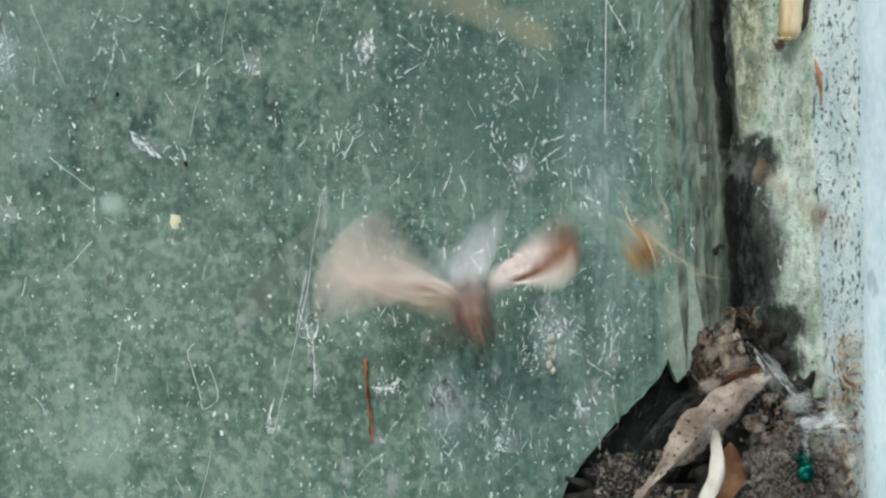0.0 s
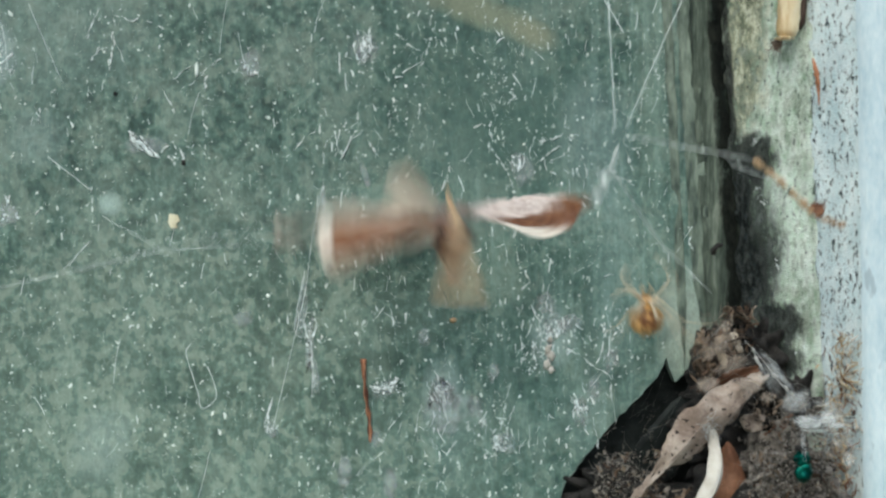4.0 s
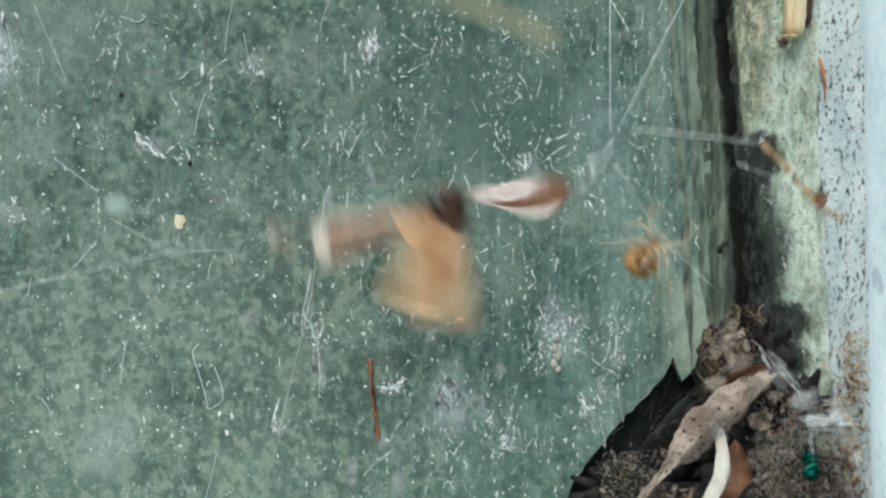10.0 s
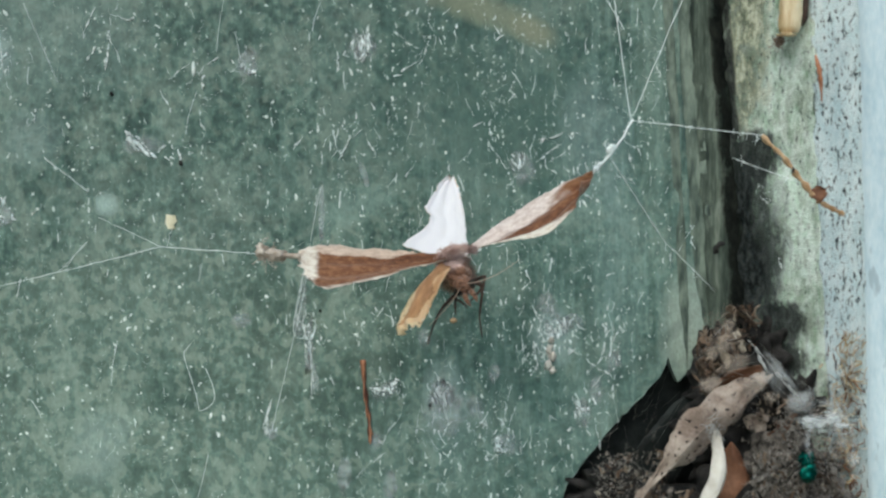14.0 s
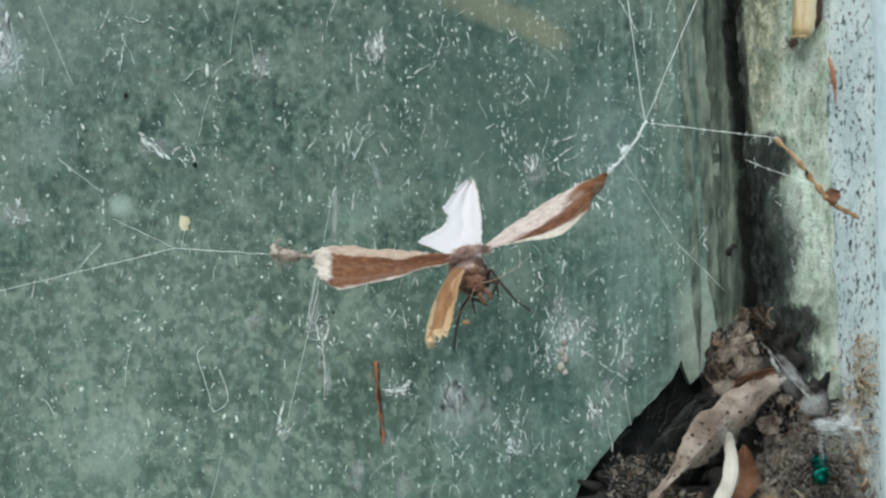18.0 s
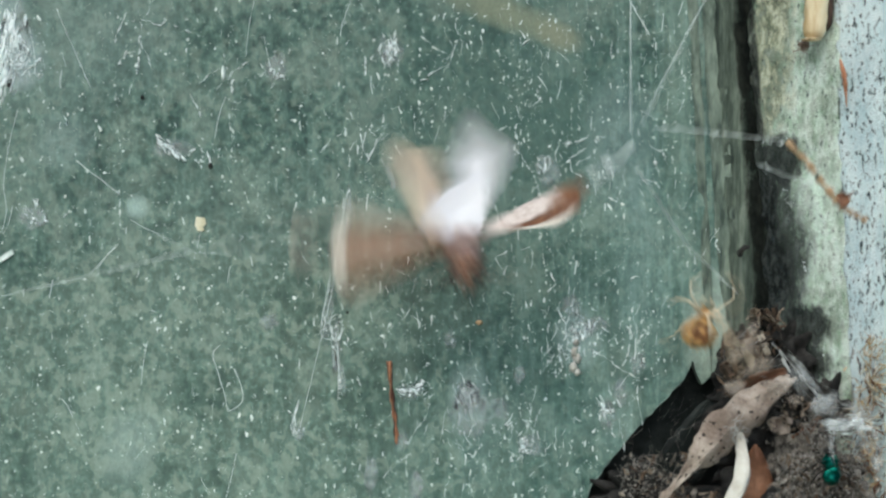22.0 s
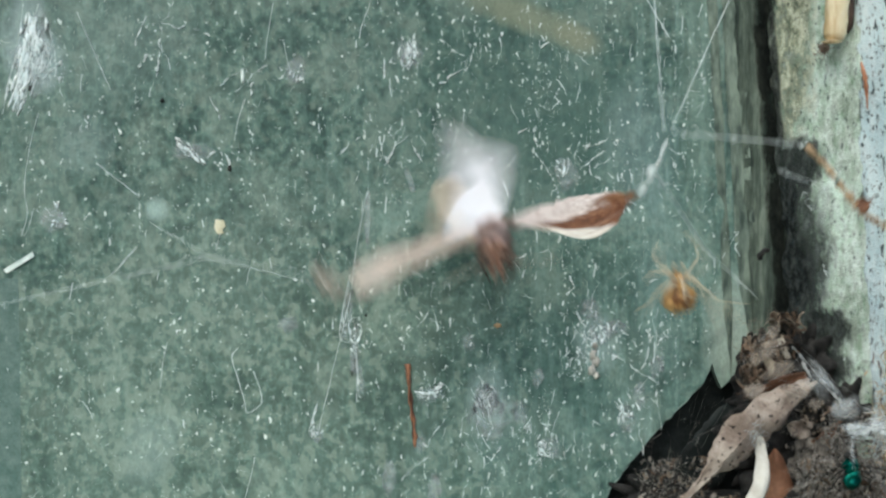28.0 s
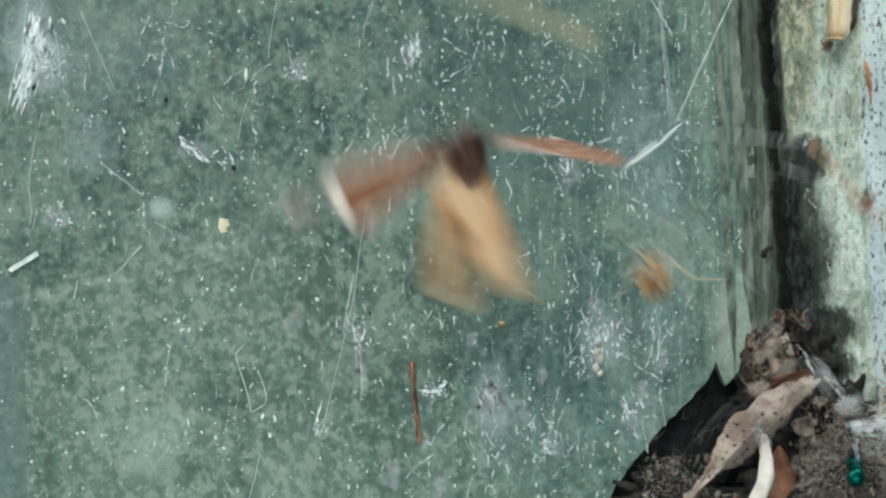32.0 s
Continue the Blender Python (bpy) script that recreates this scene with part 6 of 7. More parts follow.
# each leg in bent joints: (right, up) in mm from the front body, the knees held towards the eye
for joints in (((0.9, 1.0), (2.1, 2.1), (2.1, 3.3), (1.4, 4.6)), ((0.8, 0.9), (1.5, 0.4), (3.2, -1.5), (5.9, -2.0)), ((0.7, 0.4), (1.9, -0.6), (4.4, -3.0), (6.0, -3.8)), ((0.2, 0.2), (0.5, -1.5), (1.0, -1.6), (1.9, -1.2)),
               ((-0.7, 0.9), (-1.6, 1.9), (-1.9, 3.0), (-1.2, 3.9)), ((-0.8, 0.7), (-1.7, 1.2), (-2.7, 1.0), (-3.2, 0.2)), ((-0.8, 0.3), (-1.8, -0.5), (-2.4, -1.9), (-3.4, -3.0)), ((-0.5, 0.2), (-1.2, -0.3), (-1.8, -1.2), (-1.1, -1.9))):
    o = Vector((joints[0][0] * 0.4, -0.15, 0.5)) * MM
    knees = [o] + [Vector((x, -0.4 - (0.9, 1.2, 0.7, 0.1)[k], z)) * MM for k, (x, z) in enumerate(joints)]
    line, rad = [], []
    for k, (a, b) in enumerate(zip(knees, knees[1:])):
        for i in range(4):
            line.append(a.lerp(b, i / 4) - o)
            rad.append((0.17 - 0.03 * k - 0.02 * math.sin(math.pi * i / 4)) * MM)
    line.append(knees[-1] - o)
    rad.append(0.03 * MM)
    leg = part("leg", tube(bmesh.new(), line, rad, 6, wobble=0.1), SPIDER_LEG, spider, "long pale jointed leg")
    leg.location = o
    spider_legs.append(leg)


# ---- what moves ----
def aim(ang, tilt, twist):
    """Turn of a wing: ang as seen on the pane (0 right, 90 up), tilt of its tip away from the eye, twist about its length."""
    base = Matrix(((1, 0, 0), (0, 0, 1), (0, -1, 0)))
    m = Matrix.Rotation(radians(-ang), 3, "Y") @ Matrix.Rotation(radians(tilt), 3, "Z") @ Matrix.Rotation(radians(twist), 3, "X") @ base
    return m.to_4x4()


BEATS = []


def beat(t, place, head_turn, left, right, low, high, blur=(0, 0, 0, 0, 0, 0)):
    """One pose of the moth: body place (u, v), head (turn, pitch); for each wing the plan point of its tip and its twist;
    blur: how fast the wings sweep then, in degrees per 1/30 s, and how far the body jerks (u, v)."""
    BEATS.append((t, place, head_turn, (left, right, low, high), blur))


def wing_pose(place, root, tip, length, twist, sweep=0.0, hind=False):
    c, s = math.cos(radians(sweep)), math.sin(radians(sweep))
    x, z = (tip[0] - place[0]) * MU - root.x, (place[1] - tip[1]) * MU - root.z
    x, z = x * c - z * s, x * s + z * c
    flat = min(1.0, math.hypot(x, z) / (length * MM))
    away = math.degrees(math.acos(flat))
    if hind and twist < 300:      # hindwings swing towards the eye when they hang
        away *= max(-1.0, min(1.0, 3 * z / max(1e-6, math.hypot(x, z))))
    return Matrix.Translation(root) @ aim(math.degrees(math.atan2(z, x)), away, twist)


ROOTS = (Vector((-0.9, -0.6, 0.6)) * MM, Vector((1.0, -0.5, 1.1)) * MM, Vector((-0.6, 0.5, 0)) * MM, Vector((0.6, 0.5, 0)) * MM)
LENGTHS = (FORE, FORE, HIND, HIND)


def easing(rows):
    """Adds rows wherever a part would turn by 80 degrees or more at once."""
    out = [rows[0]]
    for t, m in rows[1:]:
        t0, m0 = out[-1]
        q0, q1 = m0.to_quaternion(), m.to_quaternion()
        if q0.dot(q1) < 0:
            q1.negate()
        steps = int(math.degrees(2 * math.acos(min(1.0, q0.dot(q1)))) // 75)
        for k in range(1, steps + 1):
            f = k / (steps + 1)
            out.append((t0 + (t - t0) * f, Matrix.LocRotScale(m0.translation.lerp(m.translation, f), q0.slerp(q1, f), None)))
        out.append((t, m))
    return out


def thinned(rows):
    """At most one row per 1/30 s."""
    out = {}
    for t, m in rows:
        out[frame(t)] = (t, m)
    return [out[k] for k in sorted(out)]


def motions():
    rng = random.Random(9)
    seq = []
    for i, (t, place, turn, wings, blur) in enumerate(BEATS):
        if any(blur):
            for k in (-1, 1):
                if 0 <= t + k / 30 <= 32:
                    there = (place[0] + blur[4] * k, place[1] + blur[5] * k)
                    seq.append((t + k / 30, there, turn, wings, [b * k for b in blur[:4]]))
        seq.append((t, place, turn, wings, (0, 0, 0, 0)))
        if i + 1 < len(BEATS) and any(blur) and any(BEATS[i + 1][4]):
            n = BEATS[i + 1]
            # wing beats between the two poses: the hindwings thrown up, then down, about ten strokes a second
            for j, f in enumerate((0.2, 0.4, 0.6, 0.8)):
                up = j % 2 == (0 if n[3][3][1] > n[1][1] else 1)
                mid = tuple(p + (q - p) * f + rng.uniform(-16, 16) for p, q in zip(place, n[1]))
                hd = tuple(p + (q - p) * f for p, q in zip(turn, n[2]))
                fore = [[p + (q - p) * f for p, q in zip(w0[:2], w1[:2])] for w0, w1 in zip(wings[:2], n[3][:2])]
                side, tall = rng.uniform(25, 70), rng.uniform(135, 185) * (-1 if up else 1)
                ws = ((fore[0][0] + rng.uniform(-12, 12), fore[0][1] + rng.uniform(-25, 25), rng.uniform(0, 55)),
                      (fore[1][0], fore[1][1], rng.uniform(-65, -25)),
                      (mid[0] - side, mid[1] + tall, 8 if up else 170), (mid[0] + side * 0.8, mid[1] + tall * 1.05, 8 if up else 172))
                sweep = (rng.uniform(8, 20), rng.uniform(5, 12), rng.uniform(18, 36), rng.uniform(18, 36))
                jerk = (rng.uniform(-8, 8), rng.uniform(10, 20))
                for k in (-1, 0, 1):
                    seq.append((t + (n[0] - t) * f + k / 30, (mid[0] + jerk[0] * k, mid[1] + jerk[1] * k), hd, ws, [x * k for x in sweep]))
    seq.sort(key=lambda r: r[0])
    if seq[-1][0] < 32:
        seq.append((32.0, *seq[-1][1:]))
    root, trunk, tips_l, tips_r = [], [], [], []
    wing_rows = ([], [], [], [])
    for t, place, turn, wings, sweep in seq:
        o = spot(*place, MOTH_D)
        root.append((t, Matrix.Translation(o)))
        trunk.append((t, Matrix.Translation((0, 0, -0.9 * MM * max(0.0, math.sin(radians(turn[1]))))) @ Matrix.Rotation(radians(90 - turn[0]), 4, "Y") @ Matrix.Rotation(radians(turn[1]), 4, "X")))
        for k in range(4):
            m = wing_pose(place, ROOTS[k], wings[k][:2], LENGTHS[k], wings[k][2], sweep[k], k > 1)
            wing_rows[k].append((t, m))
        tips_l.append((t, o + wing_rows[0][-1][1] @ Vector((FORE * MM, -0.3 * MM, 0))))
        tips_r.append((t, o + wing_rows[1][-1][1] @ Vector((FORE * MM, 0.3 * MM, 0))))
    walk(moth, thinned(root))
    walk(body, thinned(easing(trunk)))
    for ob, rows in zip((wing_l, wing_r, hind_l, hind_r), wing_rows):
        walk(ob, thinned(easing(rows)))
    # silk quivers as long as the moth beats
    def where(rows, t):
        k = max(i for i, r in enumerate(rows) if r[0] <= t + 1e-6)
        if k + 1 == len(rows):
            return rows[k][1]
        f = (t - rows[k][0]) / max(1e-6, rows[k + 1][0] - rows[k][0])
        return rows[k][1].lerp(rows[k + 1][1], f)

    def calm(t):
        return 6.45 < t < 8.3 or 10.45 < t < 19.7

    times = [0.0] + [i / 30 for i in range(1, 960) if not calm(i / 30) or i % 15 == 0] + [32.0]
    quick = {0: [], 1: [], 2: [], 3: [], 4: [], 5: [], 6: [], 7: []}
    for t in times:
        i = round(t * 30)
        sign = 0.0 if calm(t) else (1 if i % 2 else -1) * (0.75 + 0.25 * math.sin(i * 1.7))
        pl, pr = where(tips_l, t), where(tips_r, t)
        fork = LEFT_FORK + Vector((2, 0, 17)) * sign * MU
        bend = LEFT_BEND + Vector((3, 0, 13)) * sign * MU
        fork_r = pr + (RIGHT_FORK - pr).normalized() * 112 * MU + Vector((9, 0, 4)) * sign * MU
        quick[0].append((t, between(fork, pl)))
        quick[1].append((t, between(pl, pl + (pl - fork))))
        quick[2].append((t, between(fork, bend)))
        quick[3].append((t, between(bend, LEFT_END)))
        quick[4].append((t, between(fork, LEFT_SIDE)))
        quick[5].append((t, between(pr, fork_r)))
        quick[6].append((t, between(TOP_A, fork_r)))
        quick[7].append((t, between(TOP_B, fork_r)))
    for ob, k in zip((left_thread, knot, left_line, left_end, left_side, right_strand, top_a, top_b), range(8)):
        walk(ob, thinned(quick[k]))
    for k, leg in enumerate(moth_legs):
        rest = Matrix.Translation(leg.location)
        out = rest @ pose(0, 0, 0, 0, 0, 42 if k == 0 else 8)
        walk(leg, [(0, rest), (14.5, rest), (16.5, out), (19.6, out), (20, rest), (32, rest)])
    # the amber fibre hangs lower at first, and trembles while the moth beats
    swings = []
    for i in range(0, 129):
        t = i * 0.25
        still = 6.5 < t < 8.3 or 10.6 < t < 19.7 or 29.8 < t < 30.6
        low = 1.0 if t < 3.6 else max(0.0, (5.4 - t) / 1.8)
        swings.append((t, 9.5 * low + (0 if still else 1.6 * math.sin(i * 2.4)), 14 * low, 13 * low))
    amber_rows = []
    for t, deg, du, dv in swings:
        shift = Matrix.Translation(spot(1495 + du, 385 + dv, 14.5) - AMBER_FOOT)
        amber_rows.append((t, shift @ Matrix.Translation(AMBER_FOOT) @ Matrix.Rotation(radians(-deg), 4, "Y") @ Matrix.Translation(-AMBER_FOOT)))
    shaken, side_rows, low_rows, low_ends, jamb_rows = [], [], [], [], []
    for t in times:
        i = round(t * 30)
        sign = 0.0 if calm(t) else (1 if i % 2 else -1) * (0.75 + 0.25 * math.sin(i * 1.7))
        k = max(n for n, r in enumerate(amber_rows) if r[0] <= t + 1e-6)
        base = amber_rows[k][1] if k + 1 == len(amber_rows) else amber_rows[k][1].lerp(amber_rows[k + 1][1], (t - amber_rows[k][0]) / 0.25)
        m = Matrix.Translation(Vector((7, 0, 15)) * sign * MU) @ base
        shaken.append((t, m))
        top = m @ AMBER_TOP
        side_rows.append((t, between(top, RIGHT_FORK + (base @ AMBER_TOP - AMBER_TOP) * 0.5 + Vector((0, 0, 19)) * sign * MU)))
        bend = LOW_BEND + Vector((9, 0, 7)) * sign * MU
        low_rows.append((t, between(LOW_TOP + Vector((9, 0, 7)) * sign * MU, bend)))
        jamb_rows.append((t, Matrix.Translation(Vector((2, 0, 15)) * sign * MU) @ between(JAMB_A, JAMB_B)))
        low_ends.append((t, between(bend, LOW_END + Vector((4, 0, 3)) * sign * MU)))
    for ob, rows in ((amber, shaken), (side_thread, side_rows), (low_a, low_rows), (low_b, low_ends), (jamb_thread, jamb_rows)):
        walk(ob, thinned(rows))
    creep()
    for k, leg in enumerate(spider_legs):
        def bent(a, b, c):
            return Matrix.Translation(leg.location) @ pose(0, 0, 0, a, b, c)

        # quick trembling on the shaken thread, slow steps while it crawls or hides
        slow = lambda t: bent(8 * math.sin(5 * t + k), 8 * math.sin(6 * t + 1.7 * k), 5 * math.sin(3.5 * t + k * 2.1))
        rows = [(0.0, slow(0.0))]
        for i in range(0, 480):
            t = (2 * i + 1) / 30
            if 10.5 < t < 19.6 or 6.6 < t < 8.2:
                if i % 6 == 0:
                    rows.append((t, slow(t)))
            else:
                sign = 1 if (i + k) % 2 else -1
                rows.append((t, slow(t) @ pose(0, 0, 0, 12 * sign, (15 + 4 * math.sin(1.3 * i + k)) * sign, 8 * sign)))
        rows.append((32.0, slow(32.0)))
        walk(leg, rows)


beat(0, (840, 535), (100, 102), (562, 480, -150), (1050, 396, -35), (785, 451, 0), (855, 461, 0), (-36, 17, 60, 60, 12, 30))
beat(0.5, (840, 425), (90, 102), (552, 381, 10), (1083, 364, -40), (644, 241, 10), (724, 221, 10), (12, 6, 25, 25, 8, 20))
beat(1, (812, 456), (90, 102), (553, 392, 0), (1080, 361, 150), (722, 268, 175), (770, 252, 170), (3, 2, 6, 6, 1, 6))
beat(1.5, (807, 437), (90, 10), (556, 453, 40), (1082, 373, -40), (727, 621, 170), (772, 647, 170), (5, 3, 15, 15, 5, 12))
beat(1.8, (818, 432), (90, -10), (560, 423, 66), (1090, 366, 130), (820, 572, 124), (897, 640, 130), (0, 0, 0, 0, 0, 0))
beat(2.5, (816, 432), (90, -10), (558, 423, 66), (1088, 364, 130), (820, 572, 124), (895, 640, 130), (0, 0, 0, 0, 0, 0))
beat(3, (812, 372), (92, 102), (544, 384, 45), (1093, 366, -40), (722, 190, 5), (820, 493, 480), (3, 2, 24, 4, 6, 12))
beat(3.5, (832, 434), (90, 102), (558, 475, 50), (1083, 402, -40), (748, 192, 10), (838, 541, 110), (6, 3, 20, 6, 8, 20))
beat(4, (809, 402), (92, 60), (554, 402, 30), (1069, 352, -40), (699, 302, 10), (809, 541, 110), (14, 6, 30, 26, 12, 22))
beat(4.5, (834, 442), (95, 100), (559, 452, -150), (1064, 372, -30), (729, 262, 5), (799, 222, 10), (16, 6, 32, 30, 12, 24))
beat(5, (800, 392), (90, 40), (555, 422, 20), (1055, 347, -45), (660, 382, 170), (800, 561, 170), (14, 6, 30, 28, 14, 22))
beat(5.5, (778, 422), (100, 102), (555, 382, 20), (1040, 329, -30), (636, 261, 0), (815, 535, 110), (14, 6, 25, 10, 12, 22))
beat(6, (804, 386), (90, 102), (547, 453, 12), (1076, 323, -15), (793, 573, 112), (810, 563, 500), (3, 3, 3, 3, 4, 9))
beat(6.4, (805, 459), (95, 102), (531, 447, 55), (1060, 322, -72), (748, 304, 40), (776, 189, -48), (0, 0, 0, 0, 0, 0))
beat(7, (815, 460), (95, 102), (537, 445, 55), (1072, 324, -72), (750, 300, 40), (787, 187, -48), (0, 0, 0, 0, 0, 0))
beat(8.2, (804, 451), (95, 102), (527, 446, 68), (1068, 319, -70), (752, 318, 40), (789, 200, -48), (0, 0, 0, 0, 0, 0))
beat(8.5, (764, 289), (90, 20), (523, 351, 5), (1024, 302, -30), (640, 480, 178), (722, 529, 0), (12, 3, 16, 10, 10, 18))
beat(9, (793, 286), (88, -60), (528, 307, 25), (1049, 301, 150), (633, 421, 175), (658, 396, 175), (8, 3, 32, 32, 12, 22))
beat(9.5, (783, 365), (90, 10), (553, 361, 0), (1025, 333, -40), (714, 561, 175), (784, 627, 10), (14, 4, 15, 12, 10, 18))
beat(10, (793, 377), (90, 10), (537, 416, 55), (1031, 316, -45), (745, 562, 175), (789, 592, 175), (14, 11, 24, 26, 18, 30))
beat(10.3, (810, 469), (120, 107), (531, 456, 50), (1052, 303, -55), (746, 576, 236), (802, 290, 10), (0, 0, 0, 0, 0, 0))
beat(11, (816, 467), (120, 107), (539, 454, 50), (1059, 302, -55), (758, 576, 236), (812, 284, 10), (0, 0, 0, 0, 0, 0))
beat(13, (815, 468), (120, 107), (537, 450, 50), (1056, 304, -55), (755, 571, 236), (812, 296, 10), (0, 0, 0, 0, 0, 0))
beat(14.5, (816, 469), (120, 107), (538, 451, 50), (1057, 305, -55), (755, 571, 236), (812, 296, 10), (0, 0, 0, 0, 0, 0))
beat(16.5, (815, 467), (120, 107), (535, 450, 50), (1057, 304, -55), (778, 582, 236), (820, 298, 10), (0, 0, 0, 0, 0, 0))
beat(19.6, (819, 464), (130, 107), (542, 447, 50), (1062, 302, -55), (780, 582, 236), (834, 303, 10), (0, 0, 0, 0, 0, 0))
beat(20, (777, 446), (100, 102), (552, 487, -150), (1049, 324, -72), (658, 300, 5), (853, 284, 10), (10, 3, 22, 26, 8, 12))
beat(20.5, (772, 414), (90, 102), (521, 362, 35), (1006, 282, -45), (644, 240, 170), (724, 200, 170), (10, 6, 28, 28, 10, 22))
beat(21, (765, 383), (90, 102), (515, 334, 30), (1016, 296, -50), (640, 236, 176), (748, 190, 10), (9, 6, 30, 34, 12, 14))
beat(21.5, (740, 410), (90, 10), (517, 407, 0), (1043, 329, -15), (684, 578, 175), (901, 572, 175), (25, 16, 25, 25, 16, 30))
beat(22, (785, 437), (90, 102), (532, 417, 30), (1013, 309, -55), (690, 235, 5), (845, 205, 5), (24, 8, 26, 26, 14, 24))
beat(22.5, (778, 349), (90, 102), (474, 328, 65), (1040, 298, -65), (746, 188, 10), (847, 128, 35), (4, 4, 4, 4, 6, 10))
beat(23, (749, 330), (90, 102), (520, 298, 5), (1004, 299, -25), (658, 468, 480), (703, 508, 480), (30, 22, 30, 30, 20, 26))
beat(23.5, (741, 337), (90, 10), (531, 358, 5), (1003, 290, -55), (725, 558, 5), (842, 560, 175), (18, 6, 20, 18, 16, 24))
beat(24, (740, 347), (90, 20), (499, 483, 62), (1027, 301, -60), (701, 236, 100), (751, 557, 95), (13, 6, 55, 60, 28, 44))
beat(24.5, (760, 276), (90, 5), (549, 478, 35), (1026, 305, -35), (749, 497, 160), (872, 497, 175), (3, 3, 3, 3, 3, 6))
beat(25, (766, 387), (90, 10), (544, 424, 45), (1029, 322, -60), (755, 595, 172), (852, 617, 175), (5, 5, 7, 7, 8, 18))
beat(25.5, (802, 457), (95, 102), (539, 457, 60), (1060, 344, -50), (795, 571, 128), (823, 576, 110), (0, 0, 0, 0, 0, 0))
beat(26, (788, 405), (92, 60), (538, 435, 30), (1043, 331, -45), (698, 295, 10), (798, 565, 110), (12, 6, 28, 26, 12, 22))
beat(26.5, (763, 354), (90, 20), (533, 384, 10), (1032, 315, -35), (663, 494, 170), (773, 534, 170), (14, 6, 30, 30, 12, 24))
beat(27, (798, 433), (94, 100), (538, 463, -140), (1031, 339, -40), (678, 253, 5), (768, 219, 10), (12, 5, 28, 28, 12, 22))
beat(27.5, (797, 440), (90, 102), (555, 501, 40), (1018, 340, -50), (717, 199, 5), (783, 223, 5), (10, 4, 25, 25, 10, 18))
beat(28, (805, 412), (95, 102), (554, 507, -112), (1065, 331, -40), (705, 292, 5), (780, 207, 5), (10, 3, 16, 40, 10, 18))
beat(28.5, (781, 441), (90, 102), (539, 413, 5), (1038, 312, -20), (733, 213, 170), (813, 205, 170), (8, 8, 22, 22, 10, 22))
beat(29, (790, 339), (90, 102), (540, 328, 5), (1048, 297, 150), (766, 90, 8), (826, 90, 8), (16, 6, 32, 30, 8, 22))
beat(29.5, (755, 281), (90, 10), (521, 323, -150), (1022, 261, -40), (658, 92, 5), (766, 153, 80), (8, 4, 12, 10, 8, 24))
beat(29.8, (794, 402), (90, -15), (548, 406, 12), (1048, 312, -70), (768, 634, 155), (844, 691, 160), (0, 0, 0, 0, 0, 0))
beat(30.5, (808, 404), (90, -15), (539, 409, 28), (1035, 321, -72), (777, 612, 155), (863, 693, 160), (0, 0, 0, 0, 0, 0))
beat(31, (770, 256), (90, 102), (490, 212, 8), (1043, 252, 150), (712, 30, 170), (822, 28, 165), (20, 15, 15, 16, 8, 20))
beat(31.5, (774, 268), (90, 10), (516, 394, 60), (1031, 255, -45), (665, 415, 170), (728, 495, 175), (20, 8, 28, 28, 14, 30))
beat(32, (753, 265), (90, 10), (490, 334, 15), (1059, 302, 110), (738, 551, 178), (852, 565, 175), (13, 5, 19, 15, 8, 26))


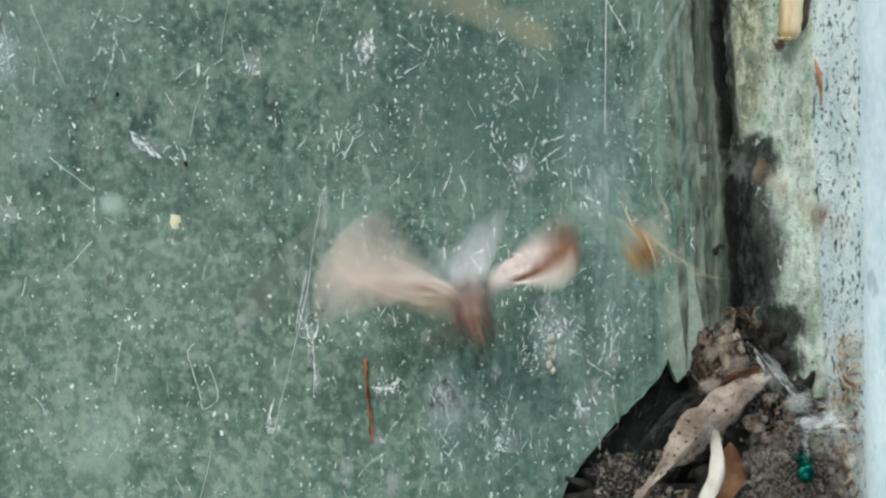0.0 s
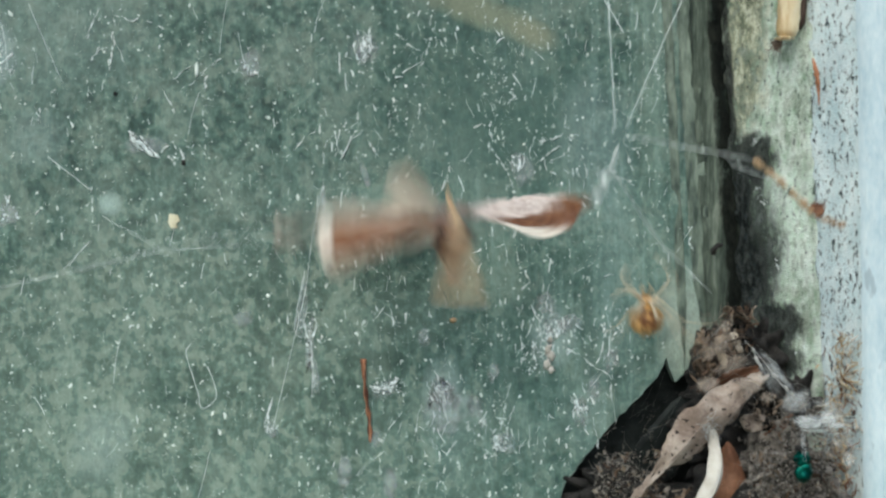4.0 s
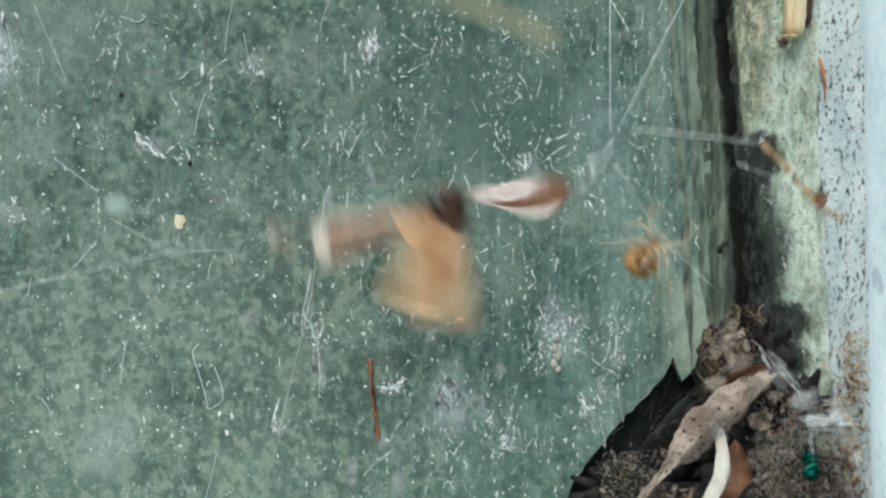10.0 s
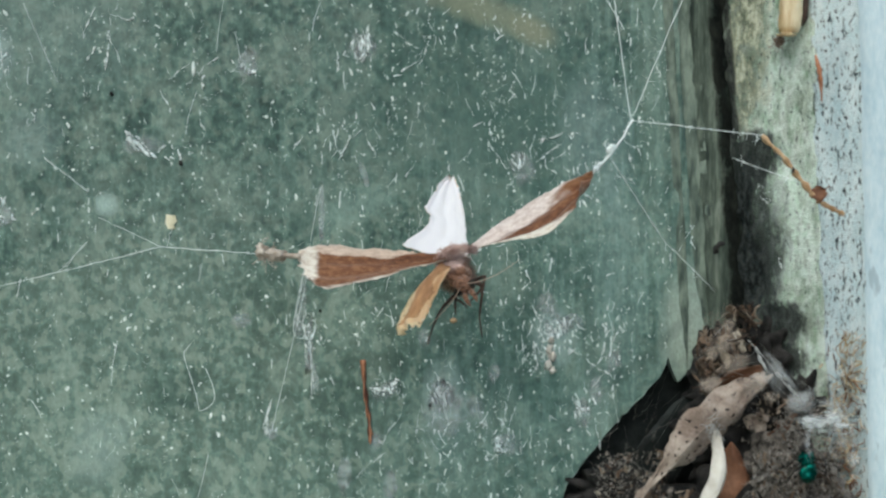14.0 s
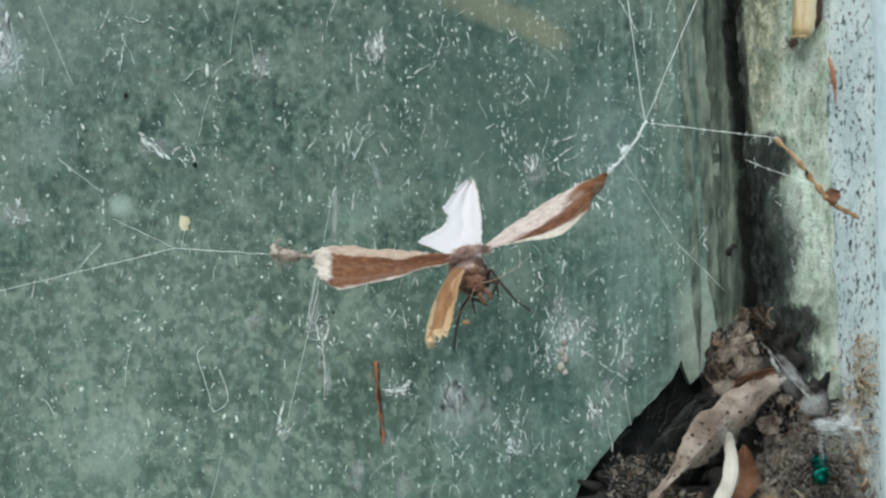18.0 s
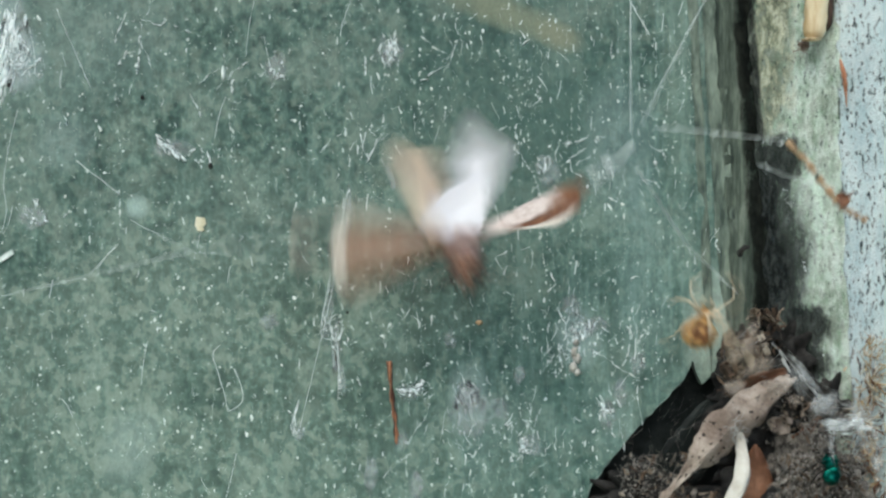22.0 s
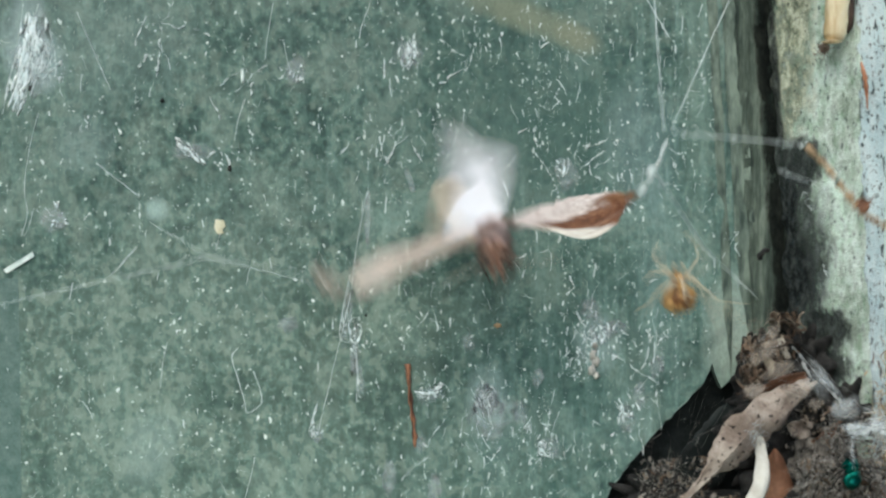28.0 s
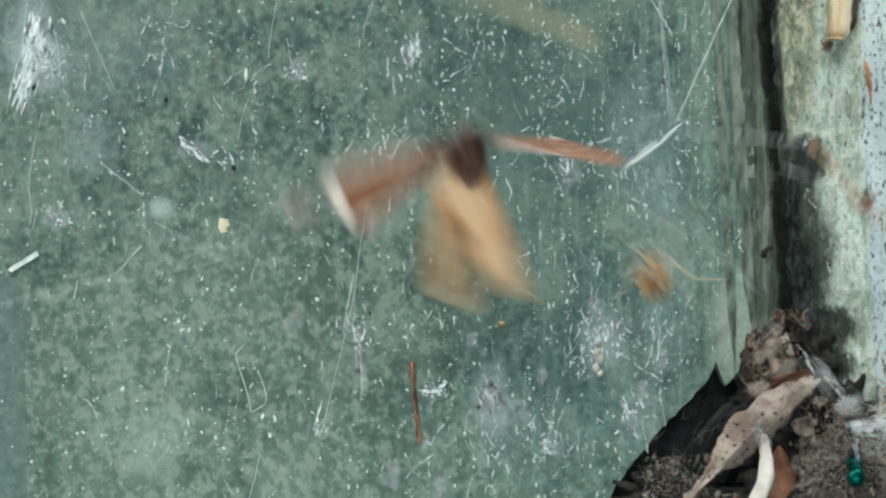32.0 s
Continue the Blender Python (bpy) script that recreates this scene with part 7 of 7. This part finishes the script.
WAY = [
    (0, 1149, 441, 13, 0), (0.5, 1184, 551, 13, 10), (1, 1181, 538, 13, 10), (2, 1165, 535, 13, 0), (3, 1159, 538, 13, 0), (3.5, 1158, 561, 13, 0), (5.5, 1140, 482, 13, 0),
    (6, 1179, 516, 13, 0), (7, 1145, 494, 13, 0), (8, 1131, 483, 13, 0), (8.6, 1145, 487, 13, 0), (9, 1156, 483, 13, 0), (9.3, 1217, 602, 16, 15), (9.5, 1209, 582, 16, 15),
    (9.7, 1175, 533, 16, 20), (10, 1147, 450, 16, 40), (10.15, 1210, 593, 16, 120), (10.3, 1224, 613, 19, 170), (10.5, 1245, 617, 19, 180), (11, 1256, 655, 19, 185), (11.5, 1298, 671, 19, 190),
    (12, 1354, 752, 19, 200), (12.3, 1363, 815, 19, 190), (12.6, 1379, 808, 19, 190), (12.8, 1383, 812, 19, 260), (13, 1382, 815, 19, 325), (13.4, 1379, 871, 19, 340), (13.9, 1390, 969, 19, 350),
    (15.5, 1386, 987, 19, 355), (17.5, 1361, 956, 19, 360), (18.3, 1354, 900, 19, 0), (18.6, 1359, 855, 19, 0), (19, 1333, 790, 19, 0), (19.3, 1314, 753, 19, 5), (19.6, 1290, 696, 19, 5),
    (20, 1244, 651, 19, 20), (20.5, 1232, 621, 16, 25), (21, 1216, 591, 16, 20), (21.2, 1225, 582, 16, 20), (21.7, 1196, 548, 16, 20), (22.3, 1217, 587, 16, 10), (23, 1171, 516, 13, 20),
    (24, 1127, 484, 13, 10), (24.5, 1213, 528, 13, 10), (25, 1161, 597, 13, 0), (25.5, 1192, 586, 13, 0), (27.5, 1159, 512, 13, 0), (28, 1132, 502, 13, 0), (28.5, 1166, 473, 13, 0),
    (29, 1195, 482, 13, 0), (29.5, 1131, 459, 13, 0), (30, 1186, 496, 13, 0), (30.5, 1175, 497, 13, 0), (31, 1126, 437, 13, 10), (31.5, 1084, 481, 13, 0), (32, 1086, 486, 13, 0),
]


def creep():
    """The spider's way: hanging by the moth, down into the litter, out of sight below, and back. It shakes with the silk while it hangs."""
    way = []
    for i in range(961):
        t = i / 30
        k = max(n for n, r in enumerate(WAY) if r[0] <= t + 1e-6)
        a, b = WAY[k], WAY[min(k + 1, len(WAY) - 1)]
        f = (t - a[0]) / (b[0] - a[0]) if b[0] > a[0] else 0.0
        f = f * f * (3 - 2 * f)
        u, v, d, turn = (x + (y - x) * f for x, y in zip(a[1:], b[1:]))
        calm = 6.45 < t < 8.3 or 10.45 < t < 19.8
        if calm and i % 3 and t not in (0.0, 32.0):
            continue
        sign = 0.0 if calm else (1 if i % 2 else -1) * (0.8 + 0.2 * math.sin(i * 2.3))
        way.append((t, Matrix.Translation(spot(u + 10 * sign, v + 15 * sign, d)) @ pose(0, 0, 0, 0, turn + 3 * sign, 0)))
    walk(spider, way)


motions()
